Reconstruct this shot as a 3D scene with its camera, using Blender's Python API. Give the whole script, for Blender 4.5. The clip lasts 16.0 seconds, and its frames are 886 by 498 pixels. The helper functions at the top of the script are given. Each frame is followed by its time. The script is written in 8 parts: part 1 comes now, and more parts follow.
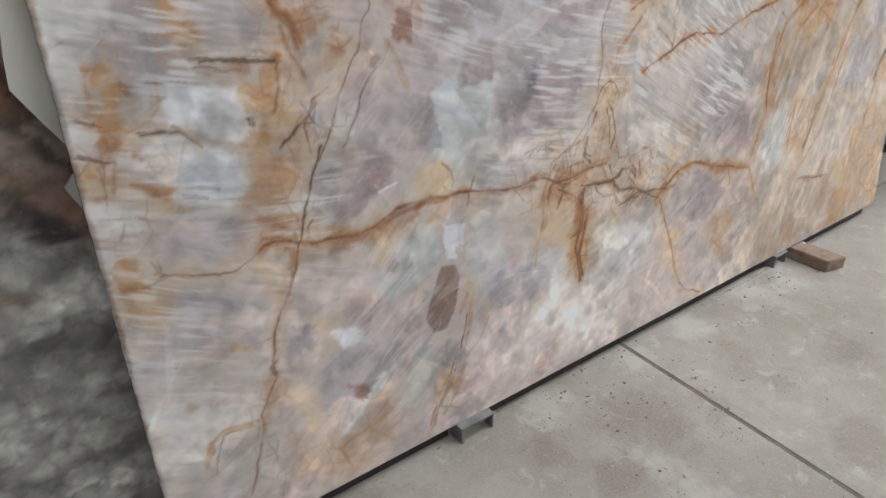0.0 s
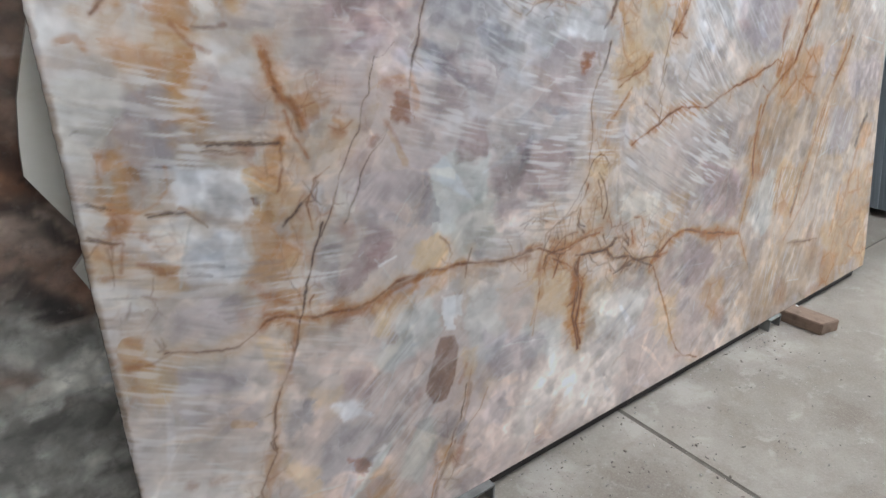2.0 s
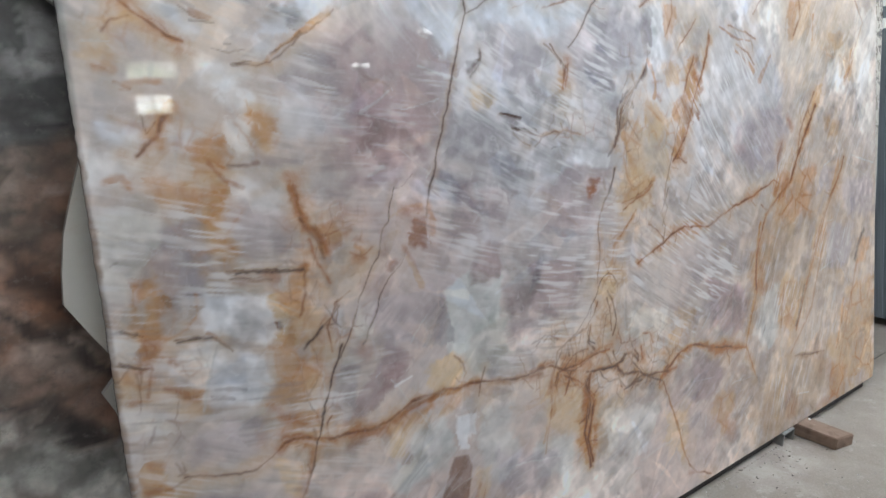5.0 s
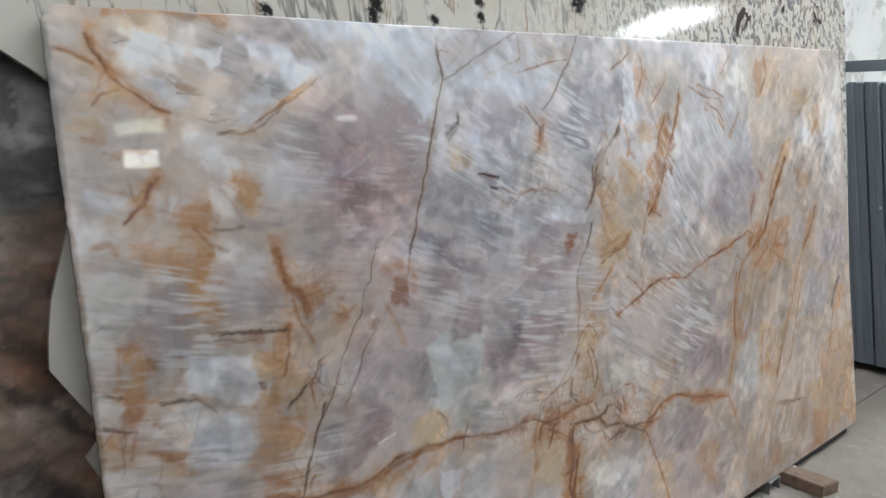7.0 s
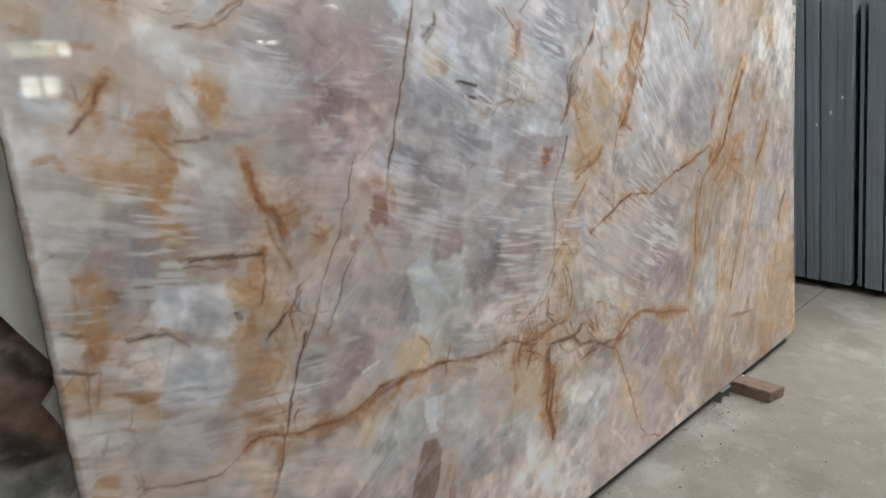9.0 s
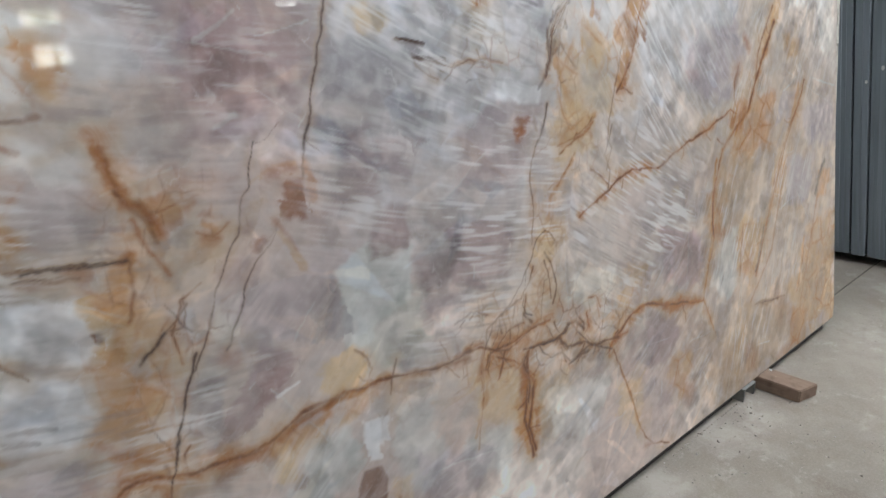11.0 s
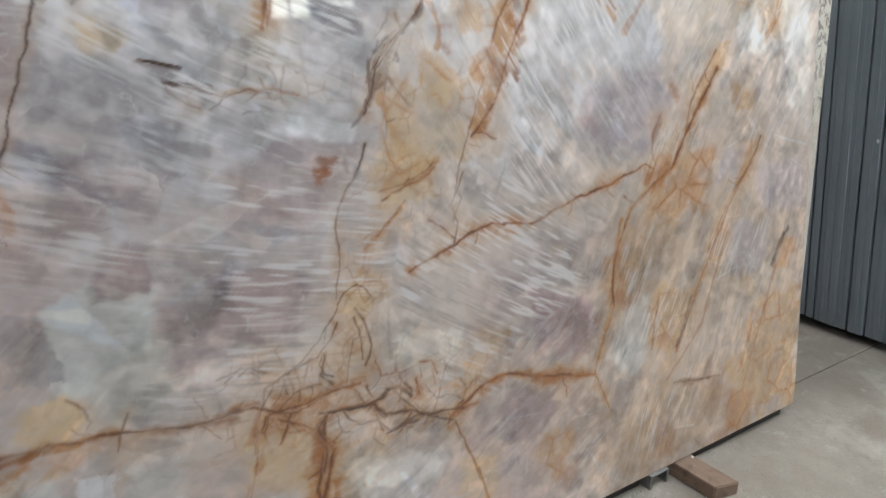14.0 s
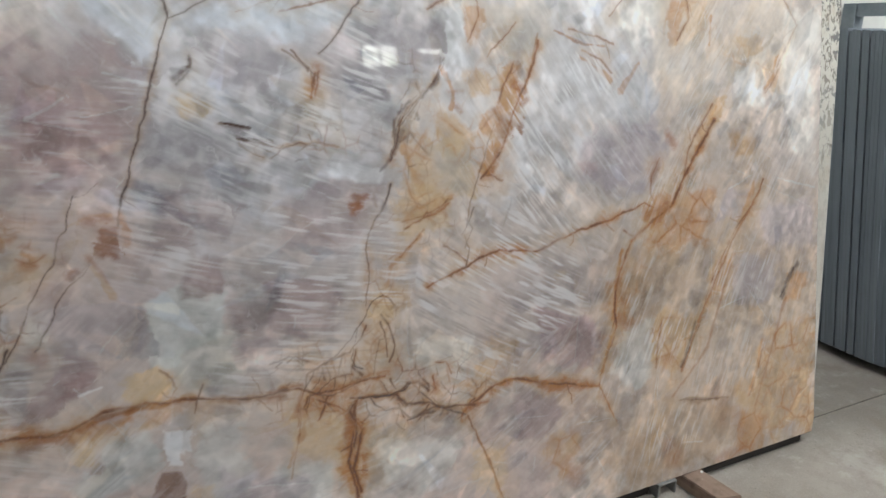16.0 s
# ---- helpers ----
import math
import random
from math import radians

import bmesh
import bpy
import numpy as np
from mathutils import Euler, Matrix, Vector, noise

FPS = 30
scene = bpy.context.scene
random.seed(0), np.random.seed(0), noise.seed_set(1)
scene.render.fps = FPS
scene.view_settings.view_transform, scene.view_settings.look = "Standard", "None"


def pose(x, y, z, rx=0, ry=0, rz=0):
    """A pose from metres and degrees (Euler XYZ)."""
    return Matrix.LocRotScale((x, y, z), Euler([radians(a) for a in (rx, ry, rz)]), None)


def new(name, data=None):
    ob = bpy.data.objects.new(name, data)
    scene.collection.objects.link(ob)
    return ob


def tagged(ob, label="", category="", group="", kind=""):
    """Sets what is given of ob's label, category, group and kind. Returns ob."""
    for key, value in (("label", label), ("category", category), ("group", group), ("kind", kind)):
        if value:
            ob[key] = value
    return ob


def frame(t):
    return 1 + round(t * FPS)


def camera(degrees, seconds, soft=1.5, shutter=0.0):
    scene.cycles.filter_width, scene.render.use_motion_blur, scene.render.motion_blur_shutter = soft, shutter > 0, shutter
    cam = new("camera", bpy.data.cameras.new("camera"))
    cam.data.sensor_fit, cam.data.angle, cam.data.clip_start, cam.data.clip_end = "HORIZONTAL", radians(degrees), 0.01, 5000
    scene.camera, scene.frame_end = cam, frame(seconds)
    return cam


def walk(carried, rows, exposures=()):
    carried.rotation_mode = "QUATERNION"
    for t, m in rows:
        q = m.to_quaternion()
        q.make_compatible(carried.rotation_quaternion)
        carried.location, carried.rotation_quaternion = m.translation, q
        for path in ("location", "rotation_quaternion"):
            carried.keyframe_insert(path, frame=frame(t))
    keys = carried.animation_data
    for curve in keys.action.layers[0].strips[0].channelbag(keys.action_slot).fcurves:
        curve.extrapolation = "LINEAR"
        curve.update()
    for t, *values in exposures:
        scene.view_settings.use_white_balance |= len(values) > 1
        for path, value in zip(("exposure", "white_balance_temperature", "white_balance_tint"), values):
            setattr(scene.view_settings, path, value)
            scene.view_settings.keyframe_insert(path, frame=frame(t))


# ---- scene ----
LENS = 65.1
LEAN_BACK = 7.0      # degrees by which the stored slabs lean back
BEARER = 0.06        # height of the bearers that carry the slabs

cam = camera(LENS, 16.0, soft=1.5)
ROWS = [
    (0.0, -3.629, -1.259, 1.596, 60.34, -0.12, -36.41),
    (0.5, -3.635, -1.259, 1.603, 61.68, -0.30, -36.94),
    (1.0, -3.645, -1.264, 1.611, 63.22, -0.03, -37.11),
    (1.5, -3.646, -1.264, 1.627, 64.71, 0.26, -37.35),
    (2.0, -3.648, -1.268, 1.636, 65.45, 0.32, -37.12),
    (2.5, -3.657, -1.271, 1.649, 66.62, 0.53, -36.65),
    (3.0, -3.672, -1.275, 1.667, 67.68, 0.62, -36.34),
    (3.5, -3.668, -1.268, 1.665, 68.85, 0.85, -36.48),
    (4.0, -3.677, -1.274, 1.687, 70.58, 0.61, -36.50),
    (4.5, -3.687, -1.282, 1.695, 71.98, 0.17, -36.79),
    (5.0, -3.695, -1.283, 1.709, 73.73, 0.40, -36.80),
    (7.5, -3.708, -1.329, 1.748, 77.86, 0.66, -38.64),
    (8.0, -3.722, -1.283, 1.737, 76.37, -0.08, -39.82),
    (8.5, -3.734, -1.207, 1.707, 74.33, -0.07, -41.81),
    (9.0, -3.743, -1.133, 1.677, 71.94, 0.75, -44.53),
    (11.5, -3.204, -1.044, 1.637, 68.93, 2.04, -40.68),
    (12.0, -3.076, -1.037, 1.656, 69.93, 1.53, -40.58),
    (12.5, -2.979, -1.052, 1.656, 69.81, 0.43, -42.04),
    (13.0, -2.870, -1.108, 1.653, 70.27, -0.27, -41.75),
    (13.5, -2.736, -1.197, 1.670, 69.52, -1.43, -36.61),
    (14.0, -2.673, -1.277, 1.676, 69.41, -1.72, -33.39),
    (14.5, -2.673, -1.364, 1.698, 71.21, -0.40, -32.04),
    (15.0, -2.706, -1.516, 1.727, 72.45, -1.36, -29.98),
    (15.5, -2.719, -1.620, 1.752, 72.08, -0.70, -29.73),
    (16.0, -2.677, -1.733, 1.771, 72.42, -0.49, -25.74),
]
EXPOSURES = [(0.0, -0.16, 6600, 10), (2.5, -0.21, 6420, 11), (5.0, -0.35, 6400, 11), (7.5, -0.58, 6550, 11), (9.0, -0.48, 6750, 10), (12.5, -0.43, 6550, 10), (14.5, -0.54, 6750, 10), (16.0, -0.57, 6750, 10)]
walk(cam, [(t, pose(x, y, z, rx, ry, rz)) for t, x, y, z, rx, ry, rz in ROWS], EXPOSURES)

# ---- world and light ----
world = bpy.data.worlds.new("overcast_sky")
world.use_nodes = True
scene.world = world
wn = world.node_tree.nodes
sky = wn.new("ShaderNodeTexSky")
sky.sky_type = "NISHITA"
sky.sun_disc = False
sky.sun_elevation = radians(50)
sky.sun_rotation = radians(200)
world.node_tree.links.new(sky.outputs[0], wn["Background"].inputs[0])
wn["Background"].inputs[1].default_value = 0.12

ROOF_Z = 4.8
# roof lights: x0, x1, y0, y1, watts; skylight row over the aisle, added fill row behind, one skylight apart
ROOF_LIGHTS = [(-6.5, -3.0, -1.7, -0.7, 12.0), (-2.2, 1.3, -1.7, -0.7, 150.0), (2.1, 5.6, -1.7, -0.7, 280.0), (6.4, 9.9, -1.7, -0.7, 260.0),
             # this row is invented fill: it brightens the slab's upper part
             (-6.5, -3.0, -4.7, -3.8, 120.0), (-2.2, 1.3, -4.7, -3.8, 150.0), (2.1, 5.6, -4.7, -3.8, 170.0), (6.4, 9.9, -4.7, -3.8, 170.0),
             (8.0, 9.8, -7.2, -5.5, 110.0)]


def lamp(name, m, sx, sy, watts, colour):
    data = bpy.data.lights.new(name, "AREA")
    data.shape, data.size, data.size_y, data.energy, data.color = "RECTANGLE", sx, sy, watts, colour
    ob = new(name, data)
    ob.matrix_world = m
    return ob


for x0, x1, y0, y1, watts in ROOF_LIGHTS:
    lamp("roof_daylight_and_fill", pose((x0 + x1) / 2, (y0 + y1) / 2, ROOF_Z + 0.02), x1 - x0, y1 - y0, watts, (0.91, 0.965, 1.03))

# ---- materials ----


class Mat:
    """A node material under construction."""

    def __init__(self, name, rough=0.6, metal=0.0, spec=0.5):
        self.m = bpy.data.materials.new(name)
        self.m.use_nodes = True
        self.t = self.m.node_tree
        self.b = self.t.nodes["Principled BSDF"]
        self.b.inputs["Roughness"].default_value = rough
        self.b.inputs["Metallic"].default_value = metal
        self.b.inputs["Specular IOR Level"].default_value = spec
        self.co = self.t.nodes.new("ShaderNodeTexCoord").outputs["Object"]

    def put(self, socket, value):
        if isinstance(value, bpy.types.NodeSocket):
            self.t.links.new(value, socket)
        elif isinstance(value, (tuple, list)) and len(value) == 3 and socket.type == "RGBA":
            socket.default_value = (*value, 1)
        else:
            socket.default_value = value

    def scaled(self, s, turn=0.0):
        n = self.t.nodes.new("ShaderNodeMapping")
        n.inputs["Rotation"].default_value = (0, 0, radians(turn))
        self.put(n.inputs["Vector"], self.co)
        n.inputs["Scale"].default_value = s
        return n.outputs[0]

    def noise(self, scale, detail=6, rough=0.55, distort=0.0, co=None):
        n = self.t.nodes.new("ShaderNodeTexNoise")
        n.inputs["Scale"].default_value = scale
        n.inputs["Detail"].default_value = detail
        n.inputs["Roughness"].default_value = rough
        n.inputs["Distortion"].default_value = distort
        self.put(n.inputs["Vector"], co or self.co)
        return n.outputs["Fac"]

    def voronoi(self, scale, feature="F1", co=None):
        n = self.t.nodes.new("ShaderNodeTexVoronoi")
        n.feature = feature
        n.inputs["Scale"].default_value = scale
        self.put(n.inputs["Vector"], co or self.co)
        return n.outputs["Distance"]

    def noise_co(self, scale, amount):
        """The coordinates, stirred by a noise."""
        n = self.t.nodes.new("ShaderNodeTexNoise")
        n.inputs["Scale"].default_value = scale
        n.inputs["Detail"].default_value = 4
        self.put(n.inputs["Vector"], self.co)
        m = self.t.nodes.new("ShaderNodeVectorMath")
        m.operation = "MULTIPLY_ADD"
        self.put(m.inputs[0], n.outputs["Color"])
        m.inputs[1].default_value = (amount * 4, amount * 4, amount * 4)
        self.put(m.inputs[2], self.co)
        return m.outputs[0]

    def spot(self, x, y, r, ragged, z=0.0, fine=12):
        """A stain of its own shape about a place: 1 in its middle, 0 outside."""
        n = self.t.nodes.new("ShaderNodeVectorMath")
        n.operation = "DISTANCE"
        self.put(n.inputs[0], self.co)
        n.inputs[1].default_value = (x, y, z)
        d = self.math("ADD", self.math("DIVIDE", n.outputs["Value"], r), self.math("MULTIPLY", self.math("SUBTRACT", self.noise(fine, 6, 0.65), 0.5), ragged))
        return self.span(d, 1.1, 0.3)

    def attr(self, name):
        n = self.t.nodes.new("ShaderNodeAttribute")
        n.attribute_name = name
        return n.outputs["Fac"]

    def attr_colour(self, name):
        n = self.t.nodes.new("ShaderNodeAttribute")
        n.attribute_name = name
        return n.outputs["Color"]

    def math(self, op, a, b=0.0, clamp=False):
        n = self.t.nodes.new("ShaderNodeMath")
        n.operation = op
        n.use_clamp = clamp
        self.put(n.inputs[0], a)
        self.put(n.inputs[1], b)
        return n.outputs[0]

    def span(self, v, a, b, lo=0.0, hi=1.0):
        n = self.t.nodes.new("ShaderNodeMapRange")
        n.interpolation_type = "SMOOTHSTEP"
        self.put(n.inputs[0], v)
        for i, q in enumerate((a, b, lo, hi)):
            n.inputs[i + 1].default_value = q
        return n.outputs[0]

    def mix(self, f, a, b, blend="MIX"):
        n = self.t.nodes.new("ShaderNodeMix")
        n.data_type = "RGBA"
        n.blend_type = blend
        self.put(n.inputs[0], f)
        self.put(n.inputs[6], a)
        self.put(n.inputs[7], b)
        return n.outputs[2]

    def random(self):
        return self.t.nodes.new("ShaderNodeObjectInfo").outputs["Random"]

    def colour(self, c):
        self.put(self.b.inputs["Base Color"], c)
        return self

    def rough(self, r):
        self.put(self.b.inputs["Roughness"], r)
        return self

    def bump(self, h, strength=0.3, dist=0.01):
        n = self.t.nodes.new("ShaderNodeBump")
        n.inputs["Strength"].default_value = strength
        n.inputs["Distance"].default_value = dist
        self.put(n.inputs["Height"], h)
        self.put(self.b.inputs["Normal"], n.outputs[0])
        return self

    def emit(self, c, s):
        self.put(self.b.inputs["Emission Color"], c)
        self.b.inputs["Emission Strength"].default_value = s
        return self


def quartzite():
    a = Mat("polished_quartzite", rough=0.035, spec=0.7)
    fine = a.noise(60, 4, 0.55)
    mid = a.noise(9, 5, 0.55, 0.8)
    stir = a.noise(18, 6, 0.62, 0.8)
    c = a.attr_colour("stone")
    c = a.mix(a.math("MULTIPLY", a.attr("dusk"), 0.42), c, (0.25, 0.225, 0.23))
    ochre = a.math("MULTIPLY", a.attr("ochre"), a.span(stir, 0.32, 0.68, 0.55, 1.1), clamp=True)
    tan = a.mix(a.span(mid, 0.3, 0.7), (0.50, 0.34, 0.19), (0.60, 0.46, 0.29))
    deep = a.mix(a.span(mid, 0.3, 0.7), (0.37, 0.155, 0.055), (0.50, 0.25, 0.10))
    c = a.mix(a.math("MULTIPLY", ochre, 0.9), c, a.mix(a.span(ochre, 0.2, 0.85), tan, deep))
    c = a.mix(a.math("MULTIPLY", a.attr("wisp"), 0.62), c, (0.75, 0.745, 0.745))
    rust = a.math("MULTIPLY", a.attr("rust"), a.span(fine, 0.3, 0.62, 0.6, 1.1), clamp=True)
    c = a.mix(a.math("MULTIPLY", rust, 0.9), c, (0.32, 0.115, 0.036))
    c = a.mix(a.math("MULTIPLY", a.attr("brown"), 0.8), c, (0.185, 0.09, 0.05))
    dark = a.math("MULTIPLY", a.attr("dark"), a.span(fine, 0.28, 0.6, 0.7, 1.1), clamp=True)
    c = a.mix(a.math("MULTIPLY", dark, 0.85), c, (0.07, 0.05, 0.045))
    c = a.mix(a.span(fine, 0.45, 0.75, 0.0, 0.10), c, (0.66, 0.645, 0.645))
    a.colour(c)
    a.rough(a.span(mid, 0.3, 0.7, 0.025, 0.045))
    return a.m


def speckled_stone():
    a = Mat("white_stone_with_dark_flecks", rough=0.07)
    warp = a.noise(6, 4, 0.6)
    veil = a.noise(2.2, 4, 0.6, 0.4)
    c = a.mix(veil, (0.64, 0.62, 0.555), (0.52, 0.50, 0.44))
    c = a.mix(a.span(a.noise(7, 5, 0.6, 0.4), 0.5, 0.7, 0, 0.5), c, (0.50, 0.43, 0.33))
    flake = a.noise(42, 5, 0.62, 0.8, a.scaled((1.0, 0.6, 1.0), 25))
    fleck = a.math("MULTIPLY", a.span(flake, 0.50, 0.56), a.attr("fleck"))
    c = a.mix(a.math("MULTIPLY", fleck, 0.85), c, a.mix(a.span(warp, 0.4, 0.6), (0.13, 0.14, 0.15), (0.20, 0.17, 0.145)))
    for scale, turn, wide, tone in ((2.2, 38, 0.012, (0.16, 0.15, 0.14)), (3.4, 52, 0.009, (0.30, 0.22, 0.14)), (5.0, 30, 0.014, (0.33, 0.32, 0.30))):
        ridge = a.math("ABSOLUTE", a.math("SUBTRACT", a.noise(scale, 5, 0.6, 0.3, a.scaled((1.0, 0.22, 1.0), turn)), 0.5))
        c = a.mix(a.math("MULTIPLY", a.span(ridge, 0.0, wide, 0.8, 0.0), a.attr("veined")), c, tone)
    blot = a.span(a.noise(6.5, 6, 0.62, 0.6), 0.62, 0.66)
    c = a.mix(a.math("MULTIPLY", blot, a.attr("fleck")), c, (0.06, 0.05, 0.045))
    for x, y, r in ((-2.978, 1.911, 0.022), (-2.676, 1.922, 0.030), (-2.666, 1.948, 0.030), (-2.475, 1.913, 0.022), (-2.308, 1.974, 0.020), (-2.308, 1.932, 0.022), (-1.876, 2.000, 0.040), (-1.896, 2.021, 0.030)):
        c = a.mix(a.spot(x, y, r, 2.6, 0.02, 45), c, (0.022, 0.02, 0.019))
    a.colour(c)
    return a.m


def brown_granite():
    a = Mat("dark_brown_veined_stone", rough=0.3)
    c = a.attr_colour("stone")
    c = a.mix(0.6, c, a.mix(a.span(a.noise(9, 7, 0.62, 0.15), 0.34, 0.66), (0.5, 0.49, 0.48), (1.2, 1.18, 1.15)), "MULTIPLY")
    flake = a.voronoi(15, "F1", a.noise_co(7, 0.06))
    c = a.mix(a.span(flake, 0.25, 0.75, 0, 0.45), c, (0.055, 0.05, 0.045))
    c = a.mix(a.span(a.noise(24, 6, 0.7), 0.5, 0.75, 0, 0.5), c, (0.07, 0.065, 0.06))
    c = a.mix(a.span(a.noise(40, 5, 0.6), 0.55, 0.75, 0, 0.3), c, (0.32, 0.30, 0.27))
    a.colour(c)
    return a.m


def concrete():
    a = Mat("worn_concrete", rough=0.75, spec=0.35)
    n1 = a.noise(1.3, 8, 0.62, 0.2)
    n2 = a.noise(6, 9, 0.68)
    grit = a.noise(110, 5, 0.7)
    c = a.mix(a.span(n1, 0.36, 0.64), (0.255, 0.225, 0.19), (0.345, 0.312, 0.27))
    c = a.mix(a.span(n2, 0.42, 0.66, 0, 0.6), c, (0.36, 0.325, 0.275))
    c = a.mix(a.span(a.noise(3.1, 8, 0.66, 0.3), 0.5, 0.66, 0, 0.7), c, (0.235, 0.20, 0.165))
    c = a.mix(a.span(a.noise(2.2, 7, 0.6, 0.2), 0.55, 0.66, 0, 0.6), c, (0.43, 0.405, 0.365))
    c = a.mix(a.span(a.noise(30, 5, 0.65), 0.62, 0.72, 0, 0.5), c, (0.18, 0.16, 0.135))
    for x, y, r in ((-2.10, -0.30, 0.20), (-2.35, -0.42, 0.12), (-2.45, -0.2, 0.09), (-1.2, -0.5, 0.12), (-1.62, -0.78, 0.16), (-0.3, -0.7, 0.2), (0.25, -0.25, 0.14)):
        c = a.mix(a.math("MULTIPLY", a.spot(x, y, r, 1.8), 0.6), c, (0.185, 0.15, 0.12))
    # pale dust swept against the slab's foot
    for x, y, r in ((-1.55, -0.06, 0.12), (-1.15, -0.05, 0.14), (-2.3, -0.06, 0.12), (-0.95, -0.12, 0.1), (-1.9, -0.08, 0.1)):
        c = a.mix(a.math("MULTIPLY", a.spot(x, y, r, 2.0), 0.5), c, (0.50, 0.47, 0.425))
    blot = a.noise(9, 7, 0.7, 0.4)
    c = a.mix(a.span(blot, 0.5, 0.62, 0, 0.4), c, (0.265, 0.228, 0.188))
    c = a.mix(a.span(blot, 0.44, 0.34, 0, 0.45), c, (0.46, 0.43, 0.385))
    speck = a.voronoi(55, "F1", a.noise_co(20, 0.006))
    c = a.mix(a.math("MULTIPLY", a.span(speck, 0.16, 0.08), a.span(a.noise(5, 3), 0.5, 0.62)), c, (0.12, 0.105, 0.09))
    c = a.mix(a.span(grit, 0.4, 0.8, 0, 0.3), c, (0.48, 0.45, 0.40))
    a.colour(c).bump(a.math("ADD", grit, a.math("MULTIPLY", n2, 2.0)), 0.3, 0.004)
    a.rough(a.span(n2, 0.3, 0.7, 0.55, 0.85))
    return a.m


def dark_edge():
    a = Mat("dark_blue_grey_sawn_stone", rough=0.5)
    run = a.noise(1.0, 6, 0.65, 0.0, a.scaled((9.0, 1.2, 26.0)))
    smear = a.noise(5, 6, 0.6, 0.3, a.scaled((1.0, 0.35, 1.0)))
    r = a.random()
    c = a.mix(r, (0.195, 0.228, 0.257), (0.235, 0.274, 0.307))
    c = a.mix(a.span(run, 0.38, 0.72, 0, 0.6), c, (0.13, 0.152, 0.17))
    c = a.mix(a.span(smear, 0.5, 0.75, 0, 0.5), c, (0.25, 0.275, 0.29))
    c = a.mix(a.span(a.noise(14, 3, 0.5), 0.765, 0.78), c, (0.5, 0.52, 0.53))
    a.colour(c).bump(run, 0.3, 0.003)
    a.rough(a.span(smear, 0.3, 0.7, 0.4, 0.65))
    return a.m


def timber():
    a = Mat("weathered_timber", rough=0.75, spec=0.3)
    grain = a.noise(1.0, 6, 0.6, 0.5, a.scaled((60.0, 4.0, 60.0)))
    stain = a.noise(14, 5, 0.6)
    c = a.mix(grain, (0.19, 0.125, 0.09), (0.33, 0.245, 0.185))
    c = a.mix(a.span(stain, 0.5, 0.75, 0, 0.7), c, (0.13, 0.085, 0.06))
    c = a.mix(a.span(a.noise(30, 2, 0.5), 0.72, 0.75), c, (0.62, 0.6, 0.57))
    a.colour(c).bump(grain, 0.4, 0.003)
    return a.m


def plain(name, c1, c2, scale, rough, metal=0.0, streak=(1, 1, 1)):
    a = Mat(name, rough=rough, metal=metal)
    n = a.noise(scale, 7, 0.62, 0.3, a.scaled(streak))
    f = a.noise(scale * 7, 5, 0.6)
    c = a.mix(a.span(n, 0.3, 0.7), c1, c2)
    c = a.mix(a.span(f, 0.55, 0.8, 0, 0.3), c, tuple(0.6 * q for q in c1))
    a.colour(c).bump(f, 0.15, 0.003)
    a.rough(a.span(n, 0.3, 0.7, rough * 0.85, min(1.0, rough * 1.15)))
    return a.m


def chips():
    a = Mat("stone_chips", rough=0.8)
    own = a.t.nodes.new("ShaderNodeNewGeometry").outputs["Random Per Island"]
    c = a.mix(a.span(own, 0.0, 0.8), (0.14, 0.12, 0.10), (0.50, 0.47, 0.42))
    a.colour(a.mix(a.span(a.noise(60, 4), 0.4, 0.7, 0, 0.4), c, (0.22, 0.18, 0.15)))
    return a.m


def foliage_backdrop():
    a = Mat("daylit_trees_outside", rough=1.0)
    n = a.noise(1.6, 7, 0.7, 0.5)
    c = a.mix(a.span(n, 0.32, 0.52), (0.20, 0.28, 0.12), (0.95, 1.0, 0.97))
    a.colour((0.02, 0.02, 0.02)).emit(c, 17.0)
    return a.m


QUARTZITE, SPECKLED, BROWN = quartzite(), speckled_stone(), brown_granite()
CONCRETE, DARK_EDGE, TIMBER = concrete(), dark_edge(), timber()
PALE = plain("pale_honed_stone", (0.52, 0.52, 0.49), (0.62, 0.62, 0.58), 3.0, 0.3)
# near-black colour for the shade in the gap under the slab
GAP_SHADE = plain("near_black_gap_shade", (0.018, 0.015, 0.013), (0.035, 0.03, 0.026), 20.0, 0.9)
STEEL = plain("grey_painted_steel", (0.17, 0.20, 0.22), (0.25, 0.285, 0.31), 8.0, 0.5, 0.2)
BARE_STEEL = plain("dull_bare_steel", (0.20, 0.20, 0.195), (0.32, 0.32, 0.31), 20.0, 0.55, 0.5)
RED_STEEL = plain("red_oxide_steel", (0.14, 0.045, 0.035), (0.20, 0.07, 0.055), 5.0, 0.6, 0.1)
SHEET = plain("grey_roof_sheeting", (0.40, 0.44, 0.48), (0.50, 0.54, 0.58), 1.5, 0.55, 0.2)
LIGHT_BLOCK = plain("dark_light_block", (0.09, 0.08, 0.068), (0.13, 0.116, 0.098), 1.5, 0.9)
# blue put into this unseen wall so its reflection gives the slab a bluish sheen
SHEEN_WALL = plain("blue_sheen_wall", (0.60, 0.67, 0.75), (0.70, 0.76, 0.83), 1.2, 0.85)
WALL = plain("grey_rendered_wall", (0.30, 0.30, 0.285), (0.40, 0.395, 0.38), 1.2, 0.85)
EARTH = plain("dark_sealant", (0.095, 0.082, 0.068), (0.17, 0.15, 0.128), 12.0, 0.95)
CHIP = chips()
PAINT = plain("dried_white_paint", (0.62, 0.62, 0.60), (0.74, 0.74, 0.72), 30.0, 0.6)
OUTSIDE = foliage_backdrop()

